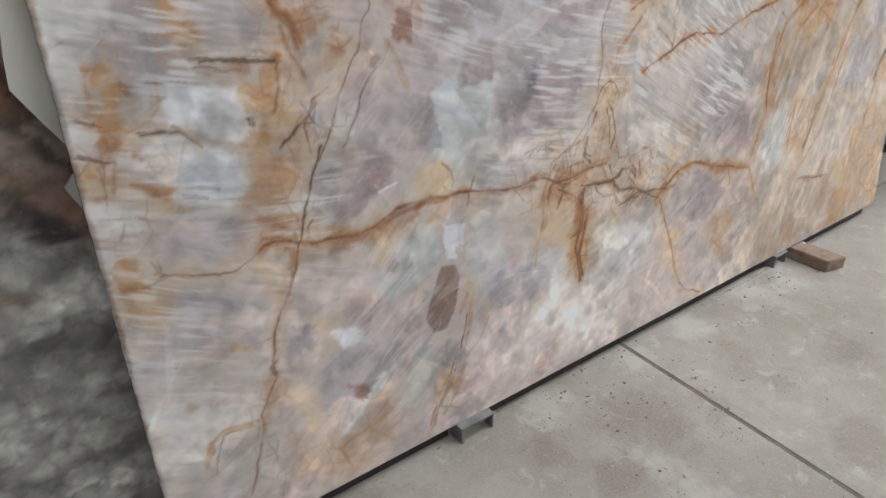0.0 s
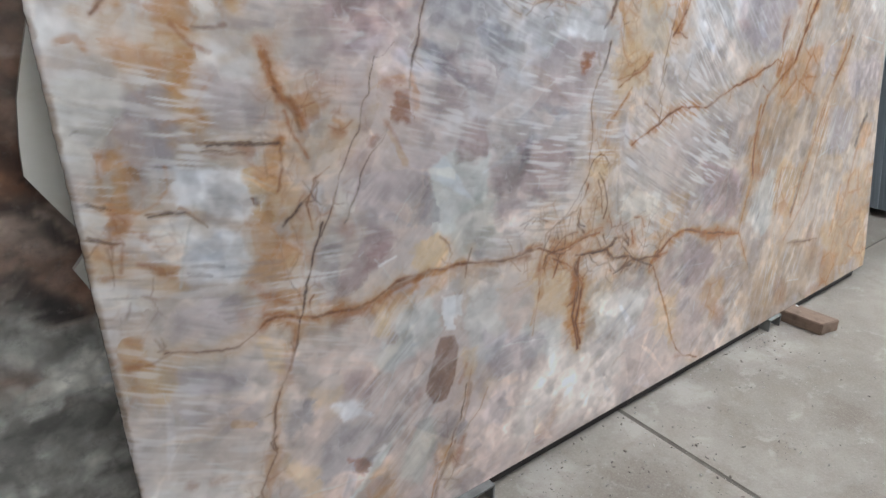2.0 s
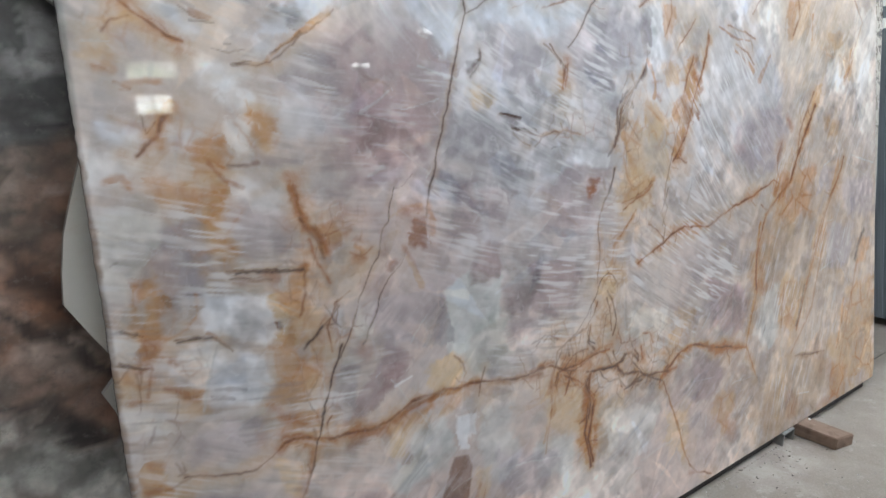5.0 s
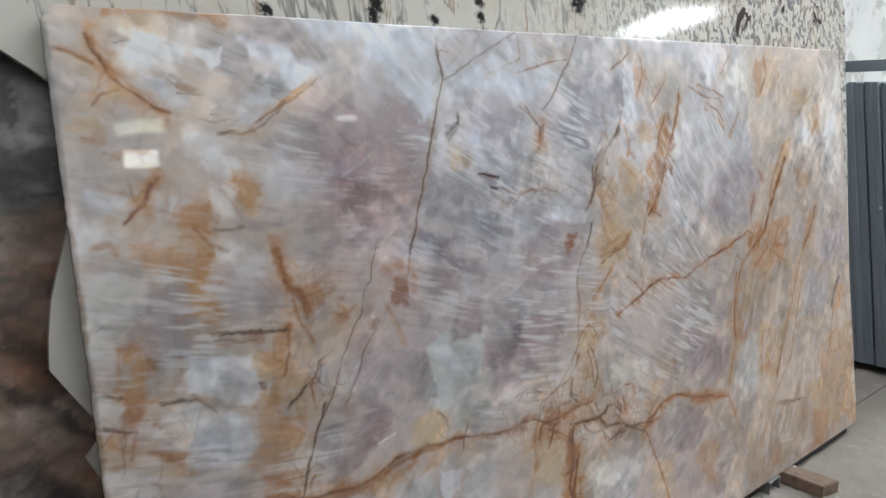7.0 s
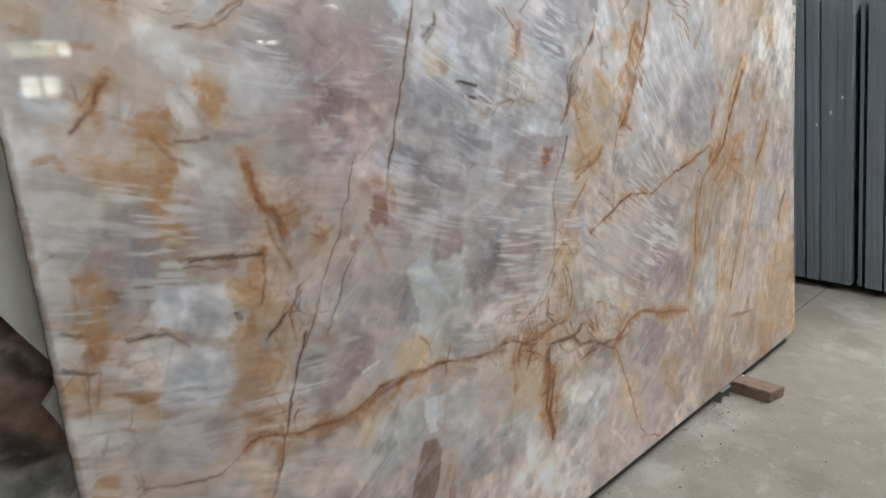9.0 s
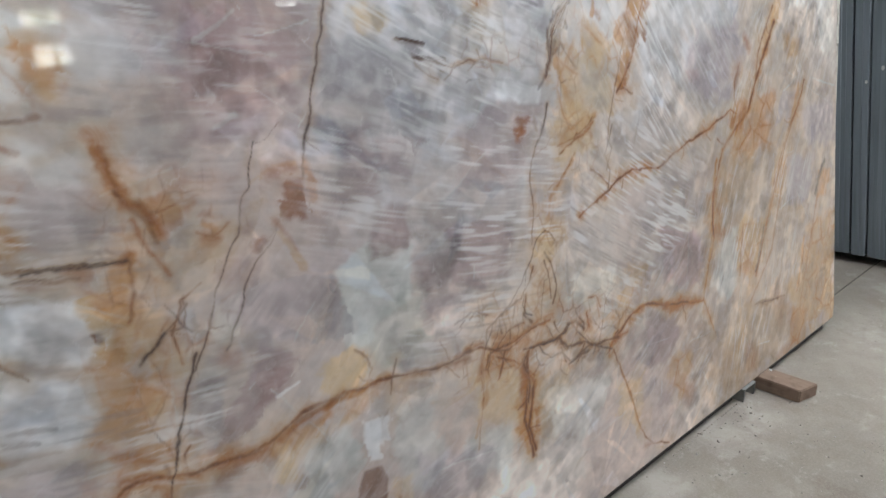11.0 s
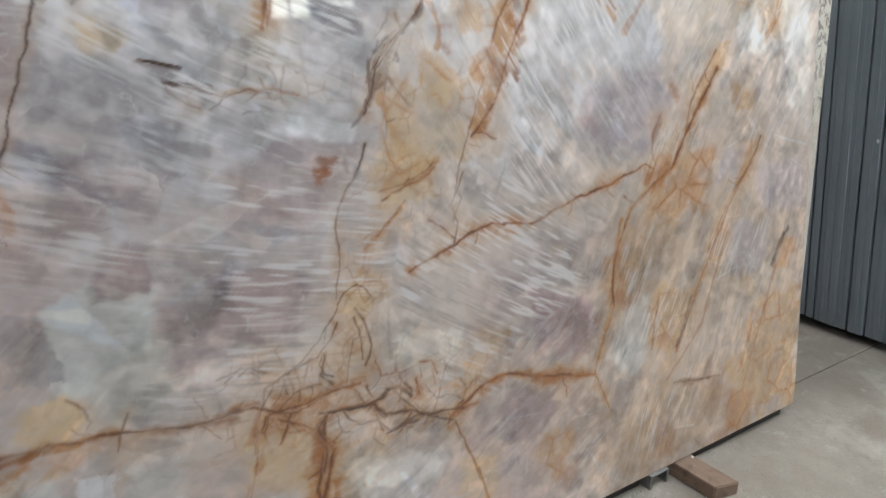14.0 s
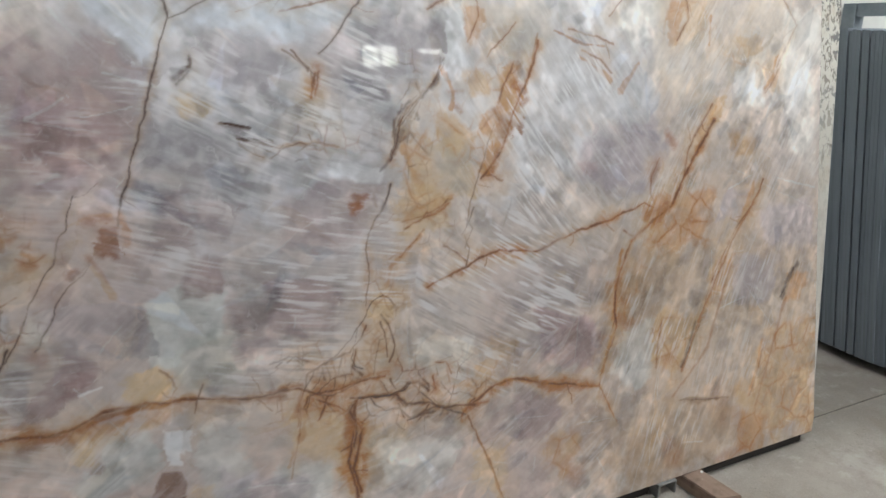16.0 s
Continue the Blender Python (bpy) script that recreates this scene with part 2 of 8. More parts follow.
# ---- mesh helpers ----


def mesh_object(name, bm, material, parent=None, label=""):
    me = bpy.data.meshes.new(name)
    bm.to_mesh(me)
    bm.free()
    me.materials.append(material)
    ob = new(name, me)
    if parent:
        ob.parent = parent
    if label:
        ob["label"] = label
    return ob


part = mesh_object


def box(bm, x0, x1, y0, y1, z0, z1, bevel=0.0):
    m = Matrix.LocRotScale(((x0 + x1) / 2, (y0 + y1) / 2, (z0 + z1) / 2), None, (x1 - x0, y1 - y0, z1 - z0))
    made = bmesh.ops.create_cube(bm, size=1.0, matrix=m)
    if bevel:
        edges = list({e for v in made["verts"] for e in v.link_edges})
        bmesh.ops.bevel(bm, geom=edges, offset=bevel, segments=2, affect="EDGES", profile=0.6)


def boxed(name, dims, material, parent=None, label="", bevel=0.0):
    bm = bmesh.new()
    box(bm, *dims, bevel)
    return mesh_object(name, bm, material, parent, label)


def leaning(w=0.0, lean=LEAN_BACK):
    """The frame of a slab: x along its foot, y up its face, z out of the face."""
    return pose(0, 0, BEARER, 90 - lean, 0, 0) @ Matrix.Translation((0, 0, w))


def lattice(shape, seed):
    return np.random.RandomState(seed).rand(*shape)


def value_noise(x, y, seed):
    """Smooth noise of 0 to 1 over the plane."""
    t = lattice((256, 256), seed)
    xi, yi = np.floor(x).astype(int), np.floor(y).astype(int)
    fx, fy = x - xi, y - yi
    fx, fy = fx * fx * (3 - 2 * fx), fy * fy * (3 - 2 * fy)
    a, b = t[yi % 256, xi % 256], t[yi % 256, (xi + 1) % 256]
    c, d = t[(yi + 1) % 256, xi % 256], t[(yi + 1) % 256, (xi + 1) % 256]
    return (a * (1 - fx) + b * fx) * (1 - fy) + (c * (1 - fx) + d * fx) * fy


def fractal(x, y, scale, seed, octaves=4):
    total, amp, norm = 0.0, 1.0, 0.0
    for k in range(octaves):
        total = total + amp * value_noise(x * scale * 2 ** k + 17.3 * k, y * scale * 2 ** k - 9.1 * k, seed + k)
        norm += amp
        amp *= 0.55
    return total / norm


def blurred(f, cells_wide):
    """f softened by two box averages."""
    for _ in range(2):
        for ax in (0, 1):
            pad = [(0, 0), (0, 0)]
            pad[ax] = (cells_wide + 1, cells_wide)
            s = np.cumsum(np.pad(f, pad, mode="edge"), axis=ax)
            n = 2 * cells_wide + 1
            f = (s[n:] - s[:-n]) / n if ax == 0 else (s[:, n:] - s[:, :-n]) / n
    return f


def cells(x, y, scale, seed):
    """Angular crystal cells: each point's own cell value, and how near it lies to the cell's rim."""
    jx, jy, val = lattice((128, 128), seed), lattice((128, 128), seed + 1), lattice((128, 128), seed + 2)
    x, y = x * scale + 500, y * scale + 500
    xi, yi = np.floor(x).astype(int), np.floor(y).astype(int)
    best, second, own = np.full(x.shape, 9.0), np.full(x.shape, 9.0), np.zeros(x.shape)
    for a in (-1, 0, 1):
        for b in (-1, 0, 1):
            ci, cj = (xi + a) % 128, (yi + b) % 128
            d = np.hypot(xi + a + jx[cj, ci] - x, yi + b + jy[cj, ci] - y)
            near = d < best
            second = np.where(near, best, np.minimum(second, d))
            own = np.where(near, val[cj, ci], own)
            best = np.minimum(best, d)
    return own, second - best


def sheet_mesh(name, gu, gv, depth, thick, fields, ground):
    """A slab from a grid of face points, with a chamfered rim, sides and a back; fields are values on its face."""
    ny, nx = gu.shape
    gw = depth.copy()
    front = np.stack([gu, gv, gw], -1).reshape(-1, 3)
    idx = np.arange(ny * nx).reshape(ny, nx)
    rim = np.concatenate([idx[0, :], idx[1:, -1], idx[-1, -2::-1], idx[-2:0:-1, 0]])
    back = front[rim].copy()
    back[:, 2] = -thick
    n0, nr = len(front), len(rim)
    quads = np.stack([idx[:-1, :-1], idx[:-1, 1:], idx[1:, 1:], idx[1:, :-1]], -1).reshape(-1, 4)
    nxt = np.roll(np.arange(nr), -1)
    sides = np.stack([rim, np.arange(nr) + n0, nxt + n0, rim[nxt]], -1)
    loops = np.concatenate([quads.ravel(), sides.ravel(), np.arange(nr)[::-1] + n0])
    starts = np.concatenate([np.arange(len(quads) + len(sides)) * 4, [4 * (len(quads) + len(sides))]])
    me = bpy.data.meshes.new(name)
    me.vertices.add(n0 + nr)
    me.vertices.foreach_set("co", np.concatenate([front, back]).ravel())
    me.loops.add(len(loops))
    me.loops.foreach_set("vertex_index", loops)
    me.polygons.add(len(starts))
    me.polygons.foreach_set("loop_start", starts)
    me.update(calc_edges=True)
    me.validate()
    for key, val in fields.items():
        at = me.attributes.new(key, "FLOAT", "POINT")
        full = np.concatenate([val.ravel(), val.ravel()[rim]])
        at.data.foreach_set("value", np.clip(full, 0, 1).astype(np.float32))
    at = me.attributes.new("stone", "FLOAT_COLOR", "POINT")
    rgb = ground.reshape(-1, 3)
    full = np.ones((n0 + nr, 4), np.float32)
    full[:, :3] = np.clip(np.concatenate([rgb, rgb[rim]]), 0.02, 0.85)
    at.data.foreach_set("color", full.ravel())
    return me


def face_grid(left, right, top, step):
    """Points over a slab face between its left and right edge lines and under its top line."""
    width = float(np.max(right(np.array([0.0, 2.0]))) - np.min(left(np.array([0.0, 2.0]))))
    s = np.linspace(0, 1, int(width / step) + 1)
    t = np.linspace(0, 1, int(float(top(np.array([-1.0]))[0]) / step) + 1)
    S, Tt = np.meshgrid(s, t)
    v = Tt * float(top(np.array([-1.0]))[0])
    u = left(v) + S * (right(v) - left(v))
    return u, Tt * top(u)

# ---- the building ----
FLOOR_X = [-14.0, -10.85, -6.35, -1.85, 2.65, 7.15, 14.0]
FLOOR_Y = [-8.0, -4.36, 0.138, 4.6]
floor = tagged(boxed("floor", (-14.2, 14.2, -8.2, 4.8, -0.3, -0.003), EARTH), "dusty grey concrete floor with open joints", "floor", kind="structure")
for i in range(len(FLOOR_X) - 1):
    for j in range(len(FLOOR_Y) - 1):
        boxed("floor_panel", (FLOOR_X[i] + 0.009, FLOOR_X[i + 1] - 0.009, FLOOR_Y[j] + 0.004, FLOOR_Y[j + 1] - 0.004, -0.12, 0.0), CONCRETE, floor, bevel=0.002)


def wall_with_openings(name, x0, x1, z0, z1, y, thick, holes, label):
    """A wall along x with rectangular openings (x0, x1, z0, z1) cut through it."""
    xs = sorted({x0, x1, *[h[0] for h in holes], *[h[1] for h in holes]})
    zs = sorted({z0, z1, *[h[2] for h in holes], *[h[3] for h in holes]})
    bm = bmesh.new()
    for a, b in zip(xs, xs[1:]):
        for c, d in zip(zs, zs[1:]):
            cx, cz = (a + b) / 2, (c + d) / 2
            if not any(h[0] < cx < h[1] and h[2] < cz < h[3] for h in holes):
                box(bm, a, b, y, y + thick, c, d)
    bmesh.ops.remove_doubles(bm, verts=bm.verts, dist=1e-5)
    return tagged(mesh_object(name, bm, SHEEN_WALL), label, "wall", kind="structure")


WINDOWS = [(-1.42, -0.6, 3.38, 3.63), (-1.38, -0.86, 2.9, 3.2), (0.96, 1.62, 3.26, 3.62), (1.9, 2.37, 3.44, 3.6), (1.08, 1.5, 3.0, 3.1), (3.25, 3.7, 3.98, 4.14)]
wall_with_openings("wall_south", -14.0, 14.0, 0.0, ROOF_Z + 0.2, -8.25, 0.25, WINDOWS, "unseen hall wall tinted blue for the slab sheen, with high windows")
tagged(boxed("wall_north", (-14.0, 14.0, 4.6, 4.85, 0, ROOF_Z + 0.2), WALL), "grey rendered hall wall", "wall", kind="structure")
tagged(boxed("wall_west", (-14.25, -14.0, -8.25, 4.85, 0, ROOF_Z + 0.2), WALL), "grey rendered hall wall", "wall", kind="structure")
tagged(boxed("wall_east", (14.0, 14.25, -8.25, 4.85, 0, ROOF_Z + 0.2), WALL), "grey rendered hall wall", "wall", kind="structure")
for k, (a, b, c, d) in enumerate(WINDOWS):
    win = tagged(new("window_%d" % (k + 1)), "daylit high window with thin steel bars", "window", kind="structure")
    bm = bmesh.new()
    for q in (a, b - 0.03):
        box(bm, q, q + 0.03, -8.2, -8.14, c, d)
    for q in (c, d - 0.03):
        box(bm, a + 0.03, b - 0.03, -8.2, -8.14, q, q + 0.03)
    part("window_frame", bm, STEEL, win)
    for q in np.linspace(a, b, 2 + int((b - a) / 0.4))[1:-1]:
        boxed("glazing_bar", (q - 0.015, q + 0.015, -8.19, -8.15, c + 0.03, d - 0.03), STEEL, win)
    boxed("glazing_bar", (a + 0.04, b - 0.04, -8.192, -8.152, c + 0.62 * (d - c), c + 0.62 * (d - c) + 0.02), STEEL, win)
tagged(boxed("backdrop", (-20, 24, -14.1, -14.0, -2, 12), OUTSIDE), "bright trees and sky outside the hall", "backdrop", kind="structure")

# added, unseen: a low dark wall that cuts light and reflections low on the slab
tagged(boxed("light_block_wall", (-13.9, 13.9, -3.6, -3.45, 0.0, 1.95), LIGHT_BLOCK), "unseen dark low wall added to keep low light off the slabs", "wall", kind="structure")

# added posts, unseen, that block window reflections in the slab from some viewpoints
for x0, x1 in ((-1.98, -1.48), (-1.08, -0.68)):
    tagged(boxed("column", (x0, x1, -4.1, -3.75, 0.0, 3.8), STEEL, bevel=0.01), "unseen grey steel post added to hide windows from slab reflections", "column", kind="structure")

# roof sheeting with openings for the skylights and for the added fill lamps
bm = bmesh.new()
xs = sorted({-14.25, 14.25, *[e for s in ROOF_LIGHTS for e in s[:2]]})
ys = sorted({-8.25, 4.85, *[e for s in ROOF_LIGHTS for e in s[2:4]]})
for a, b in zip(xs, xs[1:]):
    for c, d in zip(ys, ys[1:]):
        if not any(s[0] < (a + b) / 2 < s[1] and s[2] < (c + d) / 2 < s[3] for s in ROOF_LIGHTS):
            box(bm, a, b, c, d, ROOF_Z, ROOF_Z + 0.06)
bmesh.ops.remove_doubles(bm, verts=bm.verts, dist=1e-5)
tagged(mesh_object("ceiling", bm, SHEET), "grey sheet roof with skylight openings", "ceiling", kind="structure")


def truss(x):
    t = tagged(new("roof_truss"), "red oxide painted steel roof truss", "truss", "roof trusses", "structure")
    t.matrix_world = pose(x, 0, 0)
    for z in (3.8, 4.66):
        boxed("chord", (-0.05, 0.05, -8.0, 4.6, z, z + 0.1), RED_STEEL, t)
    for k in range(12):
        y0 = -7.6 + k
        bm = bmesh.new()
        box(bm, -0.03, 0.03, -0.03, 0.03, 0, 1.2)
        bm.transform(pose(0, y0, 3.85, -38 if k % 2 else 38) @ Matrix.Translation((0, 0, 0)))
        part("brace", bm, RED_STEEL, t)


for x in (-9.5, -5.5, -1.6, 2.3, 6.2, 10.1):
    truss(x)

# ---- the quartzite slab ----
STEP = 0.003         # fineness of its face
U, V = face_grid(lambda v: -3.489 + 0.018 * v, lambda v: 0.032 - 0.062 * v, lambda u: 1.886 + 0.0 * u, STEP)
rag = fractal(U, V, 60, 40, 3) - 0.5
edge_l = np.exp(-(U - U[:, :1]) / 0.012)
edge_r = np.exp(-(U[:, -1:] - U) / 0.012)
edge_t = np.exp(-(V[-1:, :] - V) / 0.012)
GU = U + rag * 0.004 * (edge_l + 0.5 * edge_r) + (fractal(U, V, 9, 46, 3) - 0.5) * 0.002 * edge_l
GV = V + edge_t * ((fractal(U, V * 0, 5, 44, 3) - 0.5) * 0.006)
# rounded top corners and a nipped foot corner
for cu, cv, r in ((U[-1, 0], V[-1, 0], 0.03), (U[-1, -1], V[-1, -1], 0.035)):
    du, dv = np.clip(1 - np.abs(U - cu) / r, 0, 1), np.clip(1 - np.abs(V - cv) / r, 0, 1)
    pull = 0.29 * r * np.minimum(du, dv) * 1.3
    GU += np.sign(U.mean() - cu) * pull
    GV += np.sign(V.mean() - cv) * pull
nip = np.clip(1 - (U[0, -1] - U) / 0.03, 0, 1) * np.clip(1 - V / 0.07, 0, 1)
GU -= nip * 0.012
GW = np.zeros_like(U)
GW[0, :] = -0.0008
GW[-1, :] = -0.0001
GW[:, -1] = -0.0012
bite = 0.004 + 0.008 * fractal(U, V, 25, 48, 4)
GW -= 0.5 * np.clip(bite - (U - U[:, :1]), 0, 0.012)

# veins wander a little about their drawn lines
PU = U + 0.014 * (fractal(U, V, 10, 1) - 0.5) + 0.008 * (fractal(U, V, 45, 5, 3) - 0.5)
PV = V + 0.014 * (fractal(U, V, 10, 9) - 0.5) + 0.008 * (fractal(U, V, 45, 13, 3) - 0.5)
F = {k: np.zeros_like(U) for k in ("dark", "brown", "rust", "ochre", "wisp", "dusk")}
ROW = V[:, 0]
breaks = np.clip((fractal(U, V, 22, 60, 4) - 0.5) * 1.8 + 0.5, 0, 1)
tatter = np.clip((fractal(U, V, 8, 80, 6) - 0.5) * 2.0 + 0.5, 0, 1)
shreds = np.clip((fractal(U + 0.3 * V, 1.6 * V - 0.3 * U, 20, 90, 5) - 0.5) * 2.2 + 0.5, 0, 1)
# streaks: bundles of fine light and dusky fibres, each zone with its own run
ZONES = [(-3.16, 1.08, 0.45, -12, 1.0), (-2.85, 1.45, 0.35, -9, 0.8), (-2.4, 1.1, 0.4, -17, 1.2), (-2.3, 1.42, 0.3, -26, 1.3), (-1.3, 1.35, 0.3, -52, 1.6),
         (-1.5, 0.87, 0.28, -31, 1.5), (-0.75, 0.7, 0.45, 66, 0.6), (-0.45, 1.3, 0.4, 58, 0.5), (-2.9, 0.25, 0.4, 34, 0.35), (-3.3, 0.5, 0.35, -26, 0.7),
         (-2.83, 0.87, 0.25, 40, 0.7), (-2.75, 1.72, 0.25, -47, 0.8), (-2.2, 0.3, 0.5, 12, 0.3), (-3.25, 1.6, 0.3, -20, 0.4), (-1.6, 0.3, 0.4, 30, 0.3)]
best, rival, ALONG, ACROSS, AMOUNT, RUN = (np.zeros_like(U) for _ in range(6))
for k, (zu, zv, zr, ang, amount) in enumerate(ZONES):
    pull = np.exp(-((U - zu) ** 2 + (V - zv) ** 2) / zr ** 2) * (0.35 + 1.3 * np.clip((fractal(U, V, 4.5, 200 + k, 4) - 0.5) * 2.4 + 0.5, 0, 1))
    fan = radians(ang) + 0.12 * (U - zu) - 0.1 * (V - zv)
    cu, cv = np.cos(fan), np.sin(fan)
    near = pull > best
    ALONG = np.where(near, (U - zu) * cu + (V - zv) * cv, ALONG)
    ACROSS = np.where(near, -(U - zu) * cv + (V - zv) * cu + 3.0 * k, ACROSS)
    AMOUNT = np.where(near, amount, AMOUNT)
    RUN = np.where(near, fan, RUN)
    rival = np.maximum(rival, np.minimum(best, pull))
    best = np.maximum(best, pull)
AMOUNT = blurred(AMOUNT * np.clip((best - rival) / (best + 1e-6) * 2.5, 0, 1) * np.clip(best * 3, 0, 1), 6)
ACROSS = ACROSS + 0.012 * (fractal(U, V, 5, 260, 3) - 0.5)
shreds = 0.4 * shreds + 0.6 * np.clip((fractal(ALONG * 0.8 + 7, ACROSS * 3.0 + 5, 9, 95, 5) - 0.5) * 2.6 + 0.5, 0, 1)
# angular crystals, drawn out along the stone's grain
facet, rim = cells(U + 0.35 * V + 0.05 * tatter, V - 0.1 * U + 0.05 * breaks, 11, 600)
facet2, _ = cells(1.2 * U - 0.5 * V + 0.03 * breaks, V + 0.4 * U + 0.03 * tatter, 24, 620)
rnd = random.Random(11)


def window(u0, u1, v0, v1):
    """The part of the face's grid that covers a stretch of it."""
    return (slice(np.searchsorted(ROW, v0), np.searchsorted(ROW, v1)), slice(max(0, int((u0 + 3.49) / (1.013 * STEP)) - 16), max(0, int((u1 + 3.49) / (0.9875 * STEP)) + 40)))


def vein(kind, width, strength, line, branch=True):
    """A mineral vein along a line of points on the face; width in millimetres."""
    pts = np.array(line)
    w = width * 0.001 * (0.6 if kind == "dark" else 0.72)
    reach = 0.09
    lo, hi = pts.min(0) - reach, pts.max(0) + reach
    r0, r1 = np.searchsorted(ROW, lo[1]), np.searchsorted(ROW, hi[1])
    c0 = max(0, int((lo[0] + 3.49) / (1.013 * STEP)) - 16)
    c1 = max(0, int((hi[0] + 3.49) / (0.9875 * STEP)) + 40)
    sl = (slice(r0, r1), slice(c0, c1))
    x, y = PU[sl], PV[sl]
    if x.size == 0:
        return
    d = np.full(x.shape, 9.0)
    for (ax, ay), (bx, by) in zip(pts[:-1], pts[1:]):
        l2 = (bx - ax) ** 2 + (by - ay) ** 2 + 1e-9
        k = np.clip(((x - ax) * (bx - ax) + (y - ay) * (by - ay)) / l2, 0, 1)
        d = np.minimum(d, np.hypot(x - ax - k * (bx - ax), y - ay - k * (by - ay)))
    br = breaks[sl]
    wide = w * (0.45 + 1.05 * br)
    patchy = np.clip(2.3 * tatter[sl] - 0.1, 0.4, 1)
    core = strength * patchy * np.exp(-(d / wide) ** 2)

    def lay(key, val):
        F[key][sl] = np.maximum(F[key][sl], val)

    def stain(amount, spread):
        lay("ochre", 0.9 * amount * strength * np.clip((1.15 - d / spread + 1.3 * (shreds[sl] - 0.5) + 1.5 * (tatter[sl] - 0.5)) * 0.9, 0, 1))

    if kind == "dark":
        lay("dark", np.minimum(1, core * 1.1))
        lay("brown", 0.5 * strength * patchy * np.exp(-(d / (2.4 * wide)) ** 2))
        stain(0.5, 0.013)
    elif kind == "brown":
        lay("brown", core)
        lay("dark", 0.6 * core * np.exp(-(d / (0.6 * wide)) ** 2) * np.clip(br * 3 - 0.9, 0, 1))
        stain(0.8, 0.020)
    else:
        lay("rust", core)
        lay("brown", 0.95 * core * np.exp(-(d / (0.7 * wide)) ** 2) * np.clip(br * 3.4 - 0.85, 0, 1))
        lay("dark", 0.5 * core * np.exp(-(d / (0.4 * wide)) ** 2) * np.clip(br * 4 - 2.0, 0, 1))
        stain(1.0, 0.030)
    if not branch or strength < 0.5:
        return
    # short offshoots
    length = float(np.hypot(*np.diff(pts, axis=0).T).sum())
    for _ in range(int(length / (0.16 if kind != "dark" else 0.3))):
        k = rnd.randrange(len(pts) - 1)
        f = rnd.random()
        p = pts[k] * (1 - f) + pts[k + 1] * f
        q = pts[k + 1] - pts[k]
        ang = math.atan2(q[1], q[0]) + rnd.choice((-1, 1)) * rnd.uniform(0.4, 1.25) + rnd.choice((0, math.pi))
        run = [tuple(p)]
        for _ in range(rnd.choice((2, 3, 3, 4))):
            ang += rnd.uniform(-0.6, 0.6)
            s = rnd.uniform(0.012, 0.03)
            p = p + s * np.array([math.cos(ang), math.sin(ang)])
            run.append(tuple(p))
        vein("brown" if kind == "dark" else rnd.choice((kind, "rust")), width * rnd.uniform(0.35, 0.6), strength * rnd.uniform(0.4, 0.75), run, False)


def stroke(kind, strength, radius, line):
    """A smear of one mineral along a line, soft for the pale minerals and ragged for the stains; radius in metres."""
    pts = np.array(line)
    lo, hi = pts.min(0) - 2.2 * radius, pts.max(0) + 2.2 * radius
    sl = (slice(np.searchsorted(ROW, lo[1]), np.searchsorted(ROW, hi[1])), slice(max(0, int((lo[0] + 3.49) / (1.013 * STEP)) - 16), max(0, int((hi[0] + 3.49) / (0.9875 * STEP)) + 40)))
    x, y = PU[sl], PV[sl]
    if x.size == 0:
        return
    d = np.full(x.shape, 9.0)
    for (ax, ay), (bx, by) in zip(pts[:-1], pts[1:]):
        l2 = (bx - ax) ** 2 + (by - ay) ** 2 + 1e-9
        k = np.clip(((x - ax) * (bx - ax) + (y - ay) * (by - ay)) / l2, 0, 1)
        d = np.minimum(d, np.hypot(x - ax - k * (bx - ax), y - ay - k * (by - ay)))
    d = d / radius
    ragged = 0.9 * (shreds[sl] - 0.5) + 0.7 * (tatter[sl] - 0.5) + 0.4 * (breaks[sl] - 0.5)
    val = np.clip((1.25 - d + ragged) * 0.9, 0, 1)
    if kind == "ochre":
        strength *= 0.55
    F[kind][sl] = np.maximum(F[kind][sl], strength * val)


stroke("ochre", 0.85, 0.009, [(-3.398, 1.625), (-3.378, 1.626), (-3.384, 1.618)])
stroke("ochre", 0.55, 0.008, [(-3.435, 1.612), (-3.400, 1.614), (-3.375, 1.616)])
stroke("ochre", 0.6, 0.008, [(-3.368, 1.591), (-3.348, 1.588)])
stroke("rust", 0.4, 0.005, [(-3.369, 1.589), (-3.351, 1.587)])
stroke("ochre", 0.55, 0.006, [(-3.384, 1.684), (-3.366, 1.705), (-3.353, 1.708)])
stroke("ochre", 0.85, 0.016, [(-3.283, 1.535), (-3.288, 1.519), (-3.302, 1.503)])
stroke("ochre", 0.75, 0.009, [(-3.321, 1.487), (-3.335, 1.466), (-3.349, 1.445), (-3.361, 1.435)])
stroke("ochre", 0.5, 0.011, [(-3.301, 1.469), (-3.313, 1.464)])
stroke("ochre", 0.5, 0.010, [(-3.202, 1.605), (-3.178, 1.602)])
stroke("dark", 0.5, 0.003, [(-3.220, 1.718), (-3.192, 1.715), (-3.169, 1.711)])
stroke("dark", 0.4, 0.003, [(-3.157, 1.670), (-3.145, 1.670)])
stroke("ochre", 0.95, 0.015, [(-3.089, 1.493), (-3.091, 1.463), (-3.086, 1.448)])
stroke("ochre", 0.5, 0.013, [(-3.111, 1.507), (-3.071, 1.517)])
stroke("ochre", 0.9, 0.019, [(-3.219, 1.444), (-3.215, 1.426), (-3.235, 1.416)])
stroke("ochre", 0.5, 0.012, [(-3.193, 1.453), (-3.204, 1.460)])
stroke("brown", 0.6, 0.006, [(-3.183, 1.423), (-3.148, 1.419), (-3.116, 1.422)])
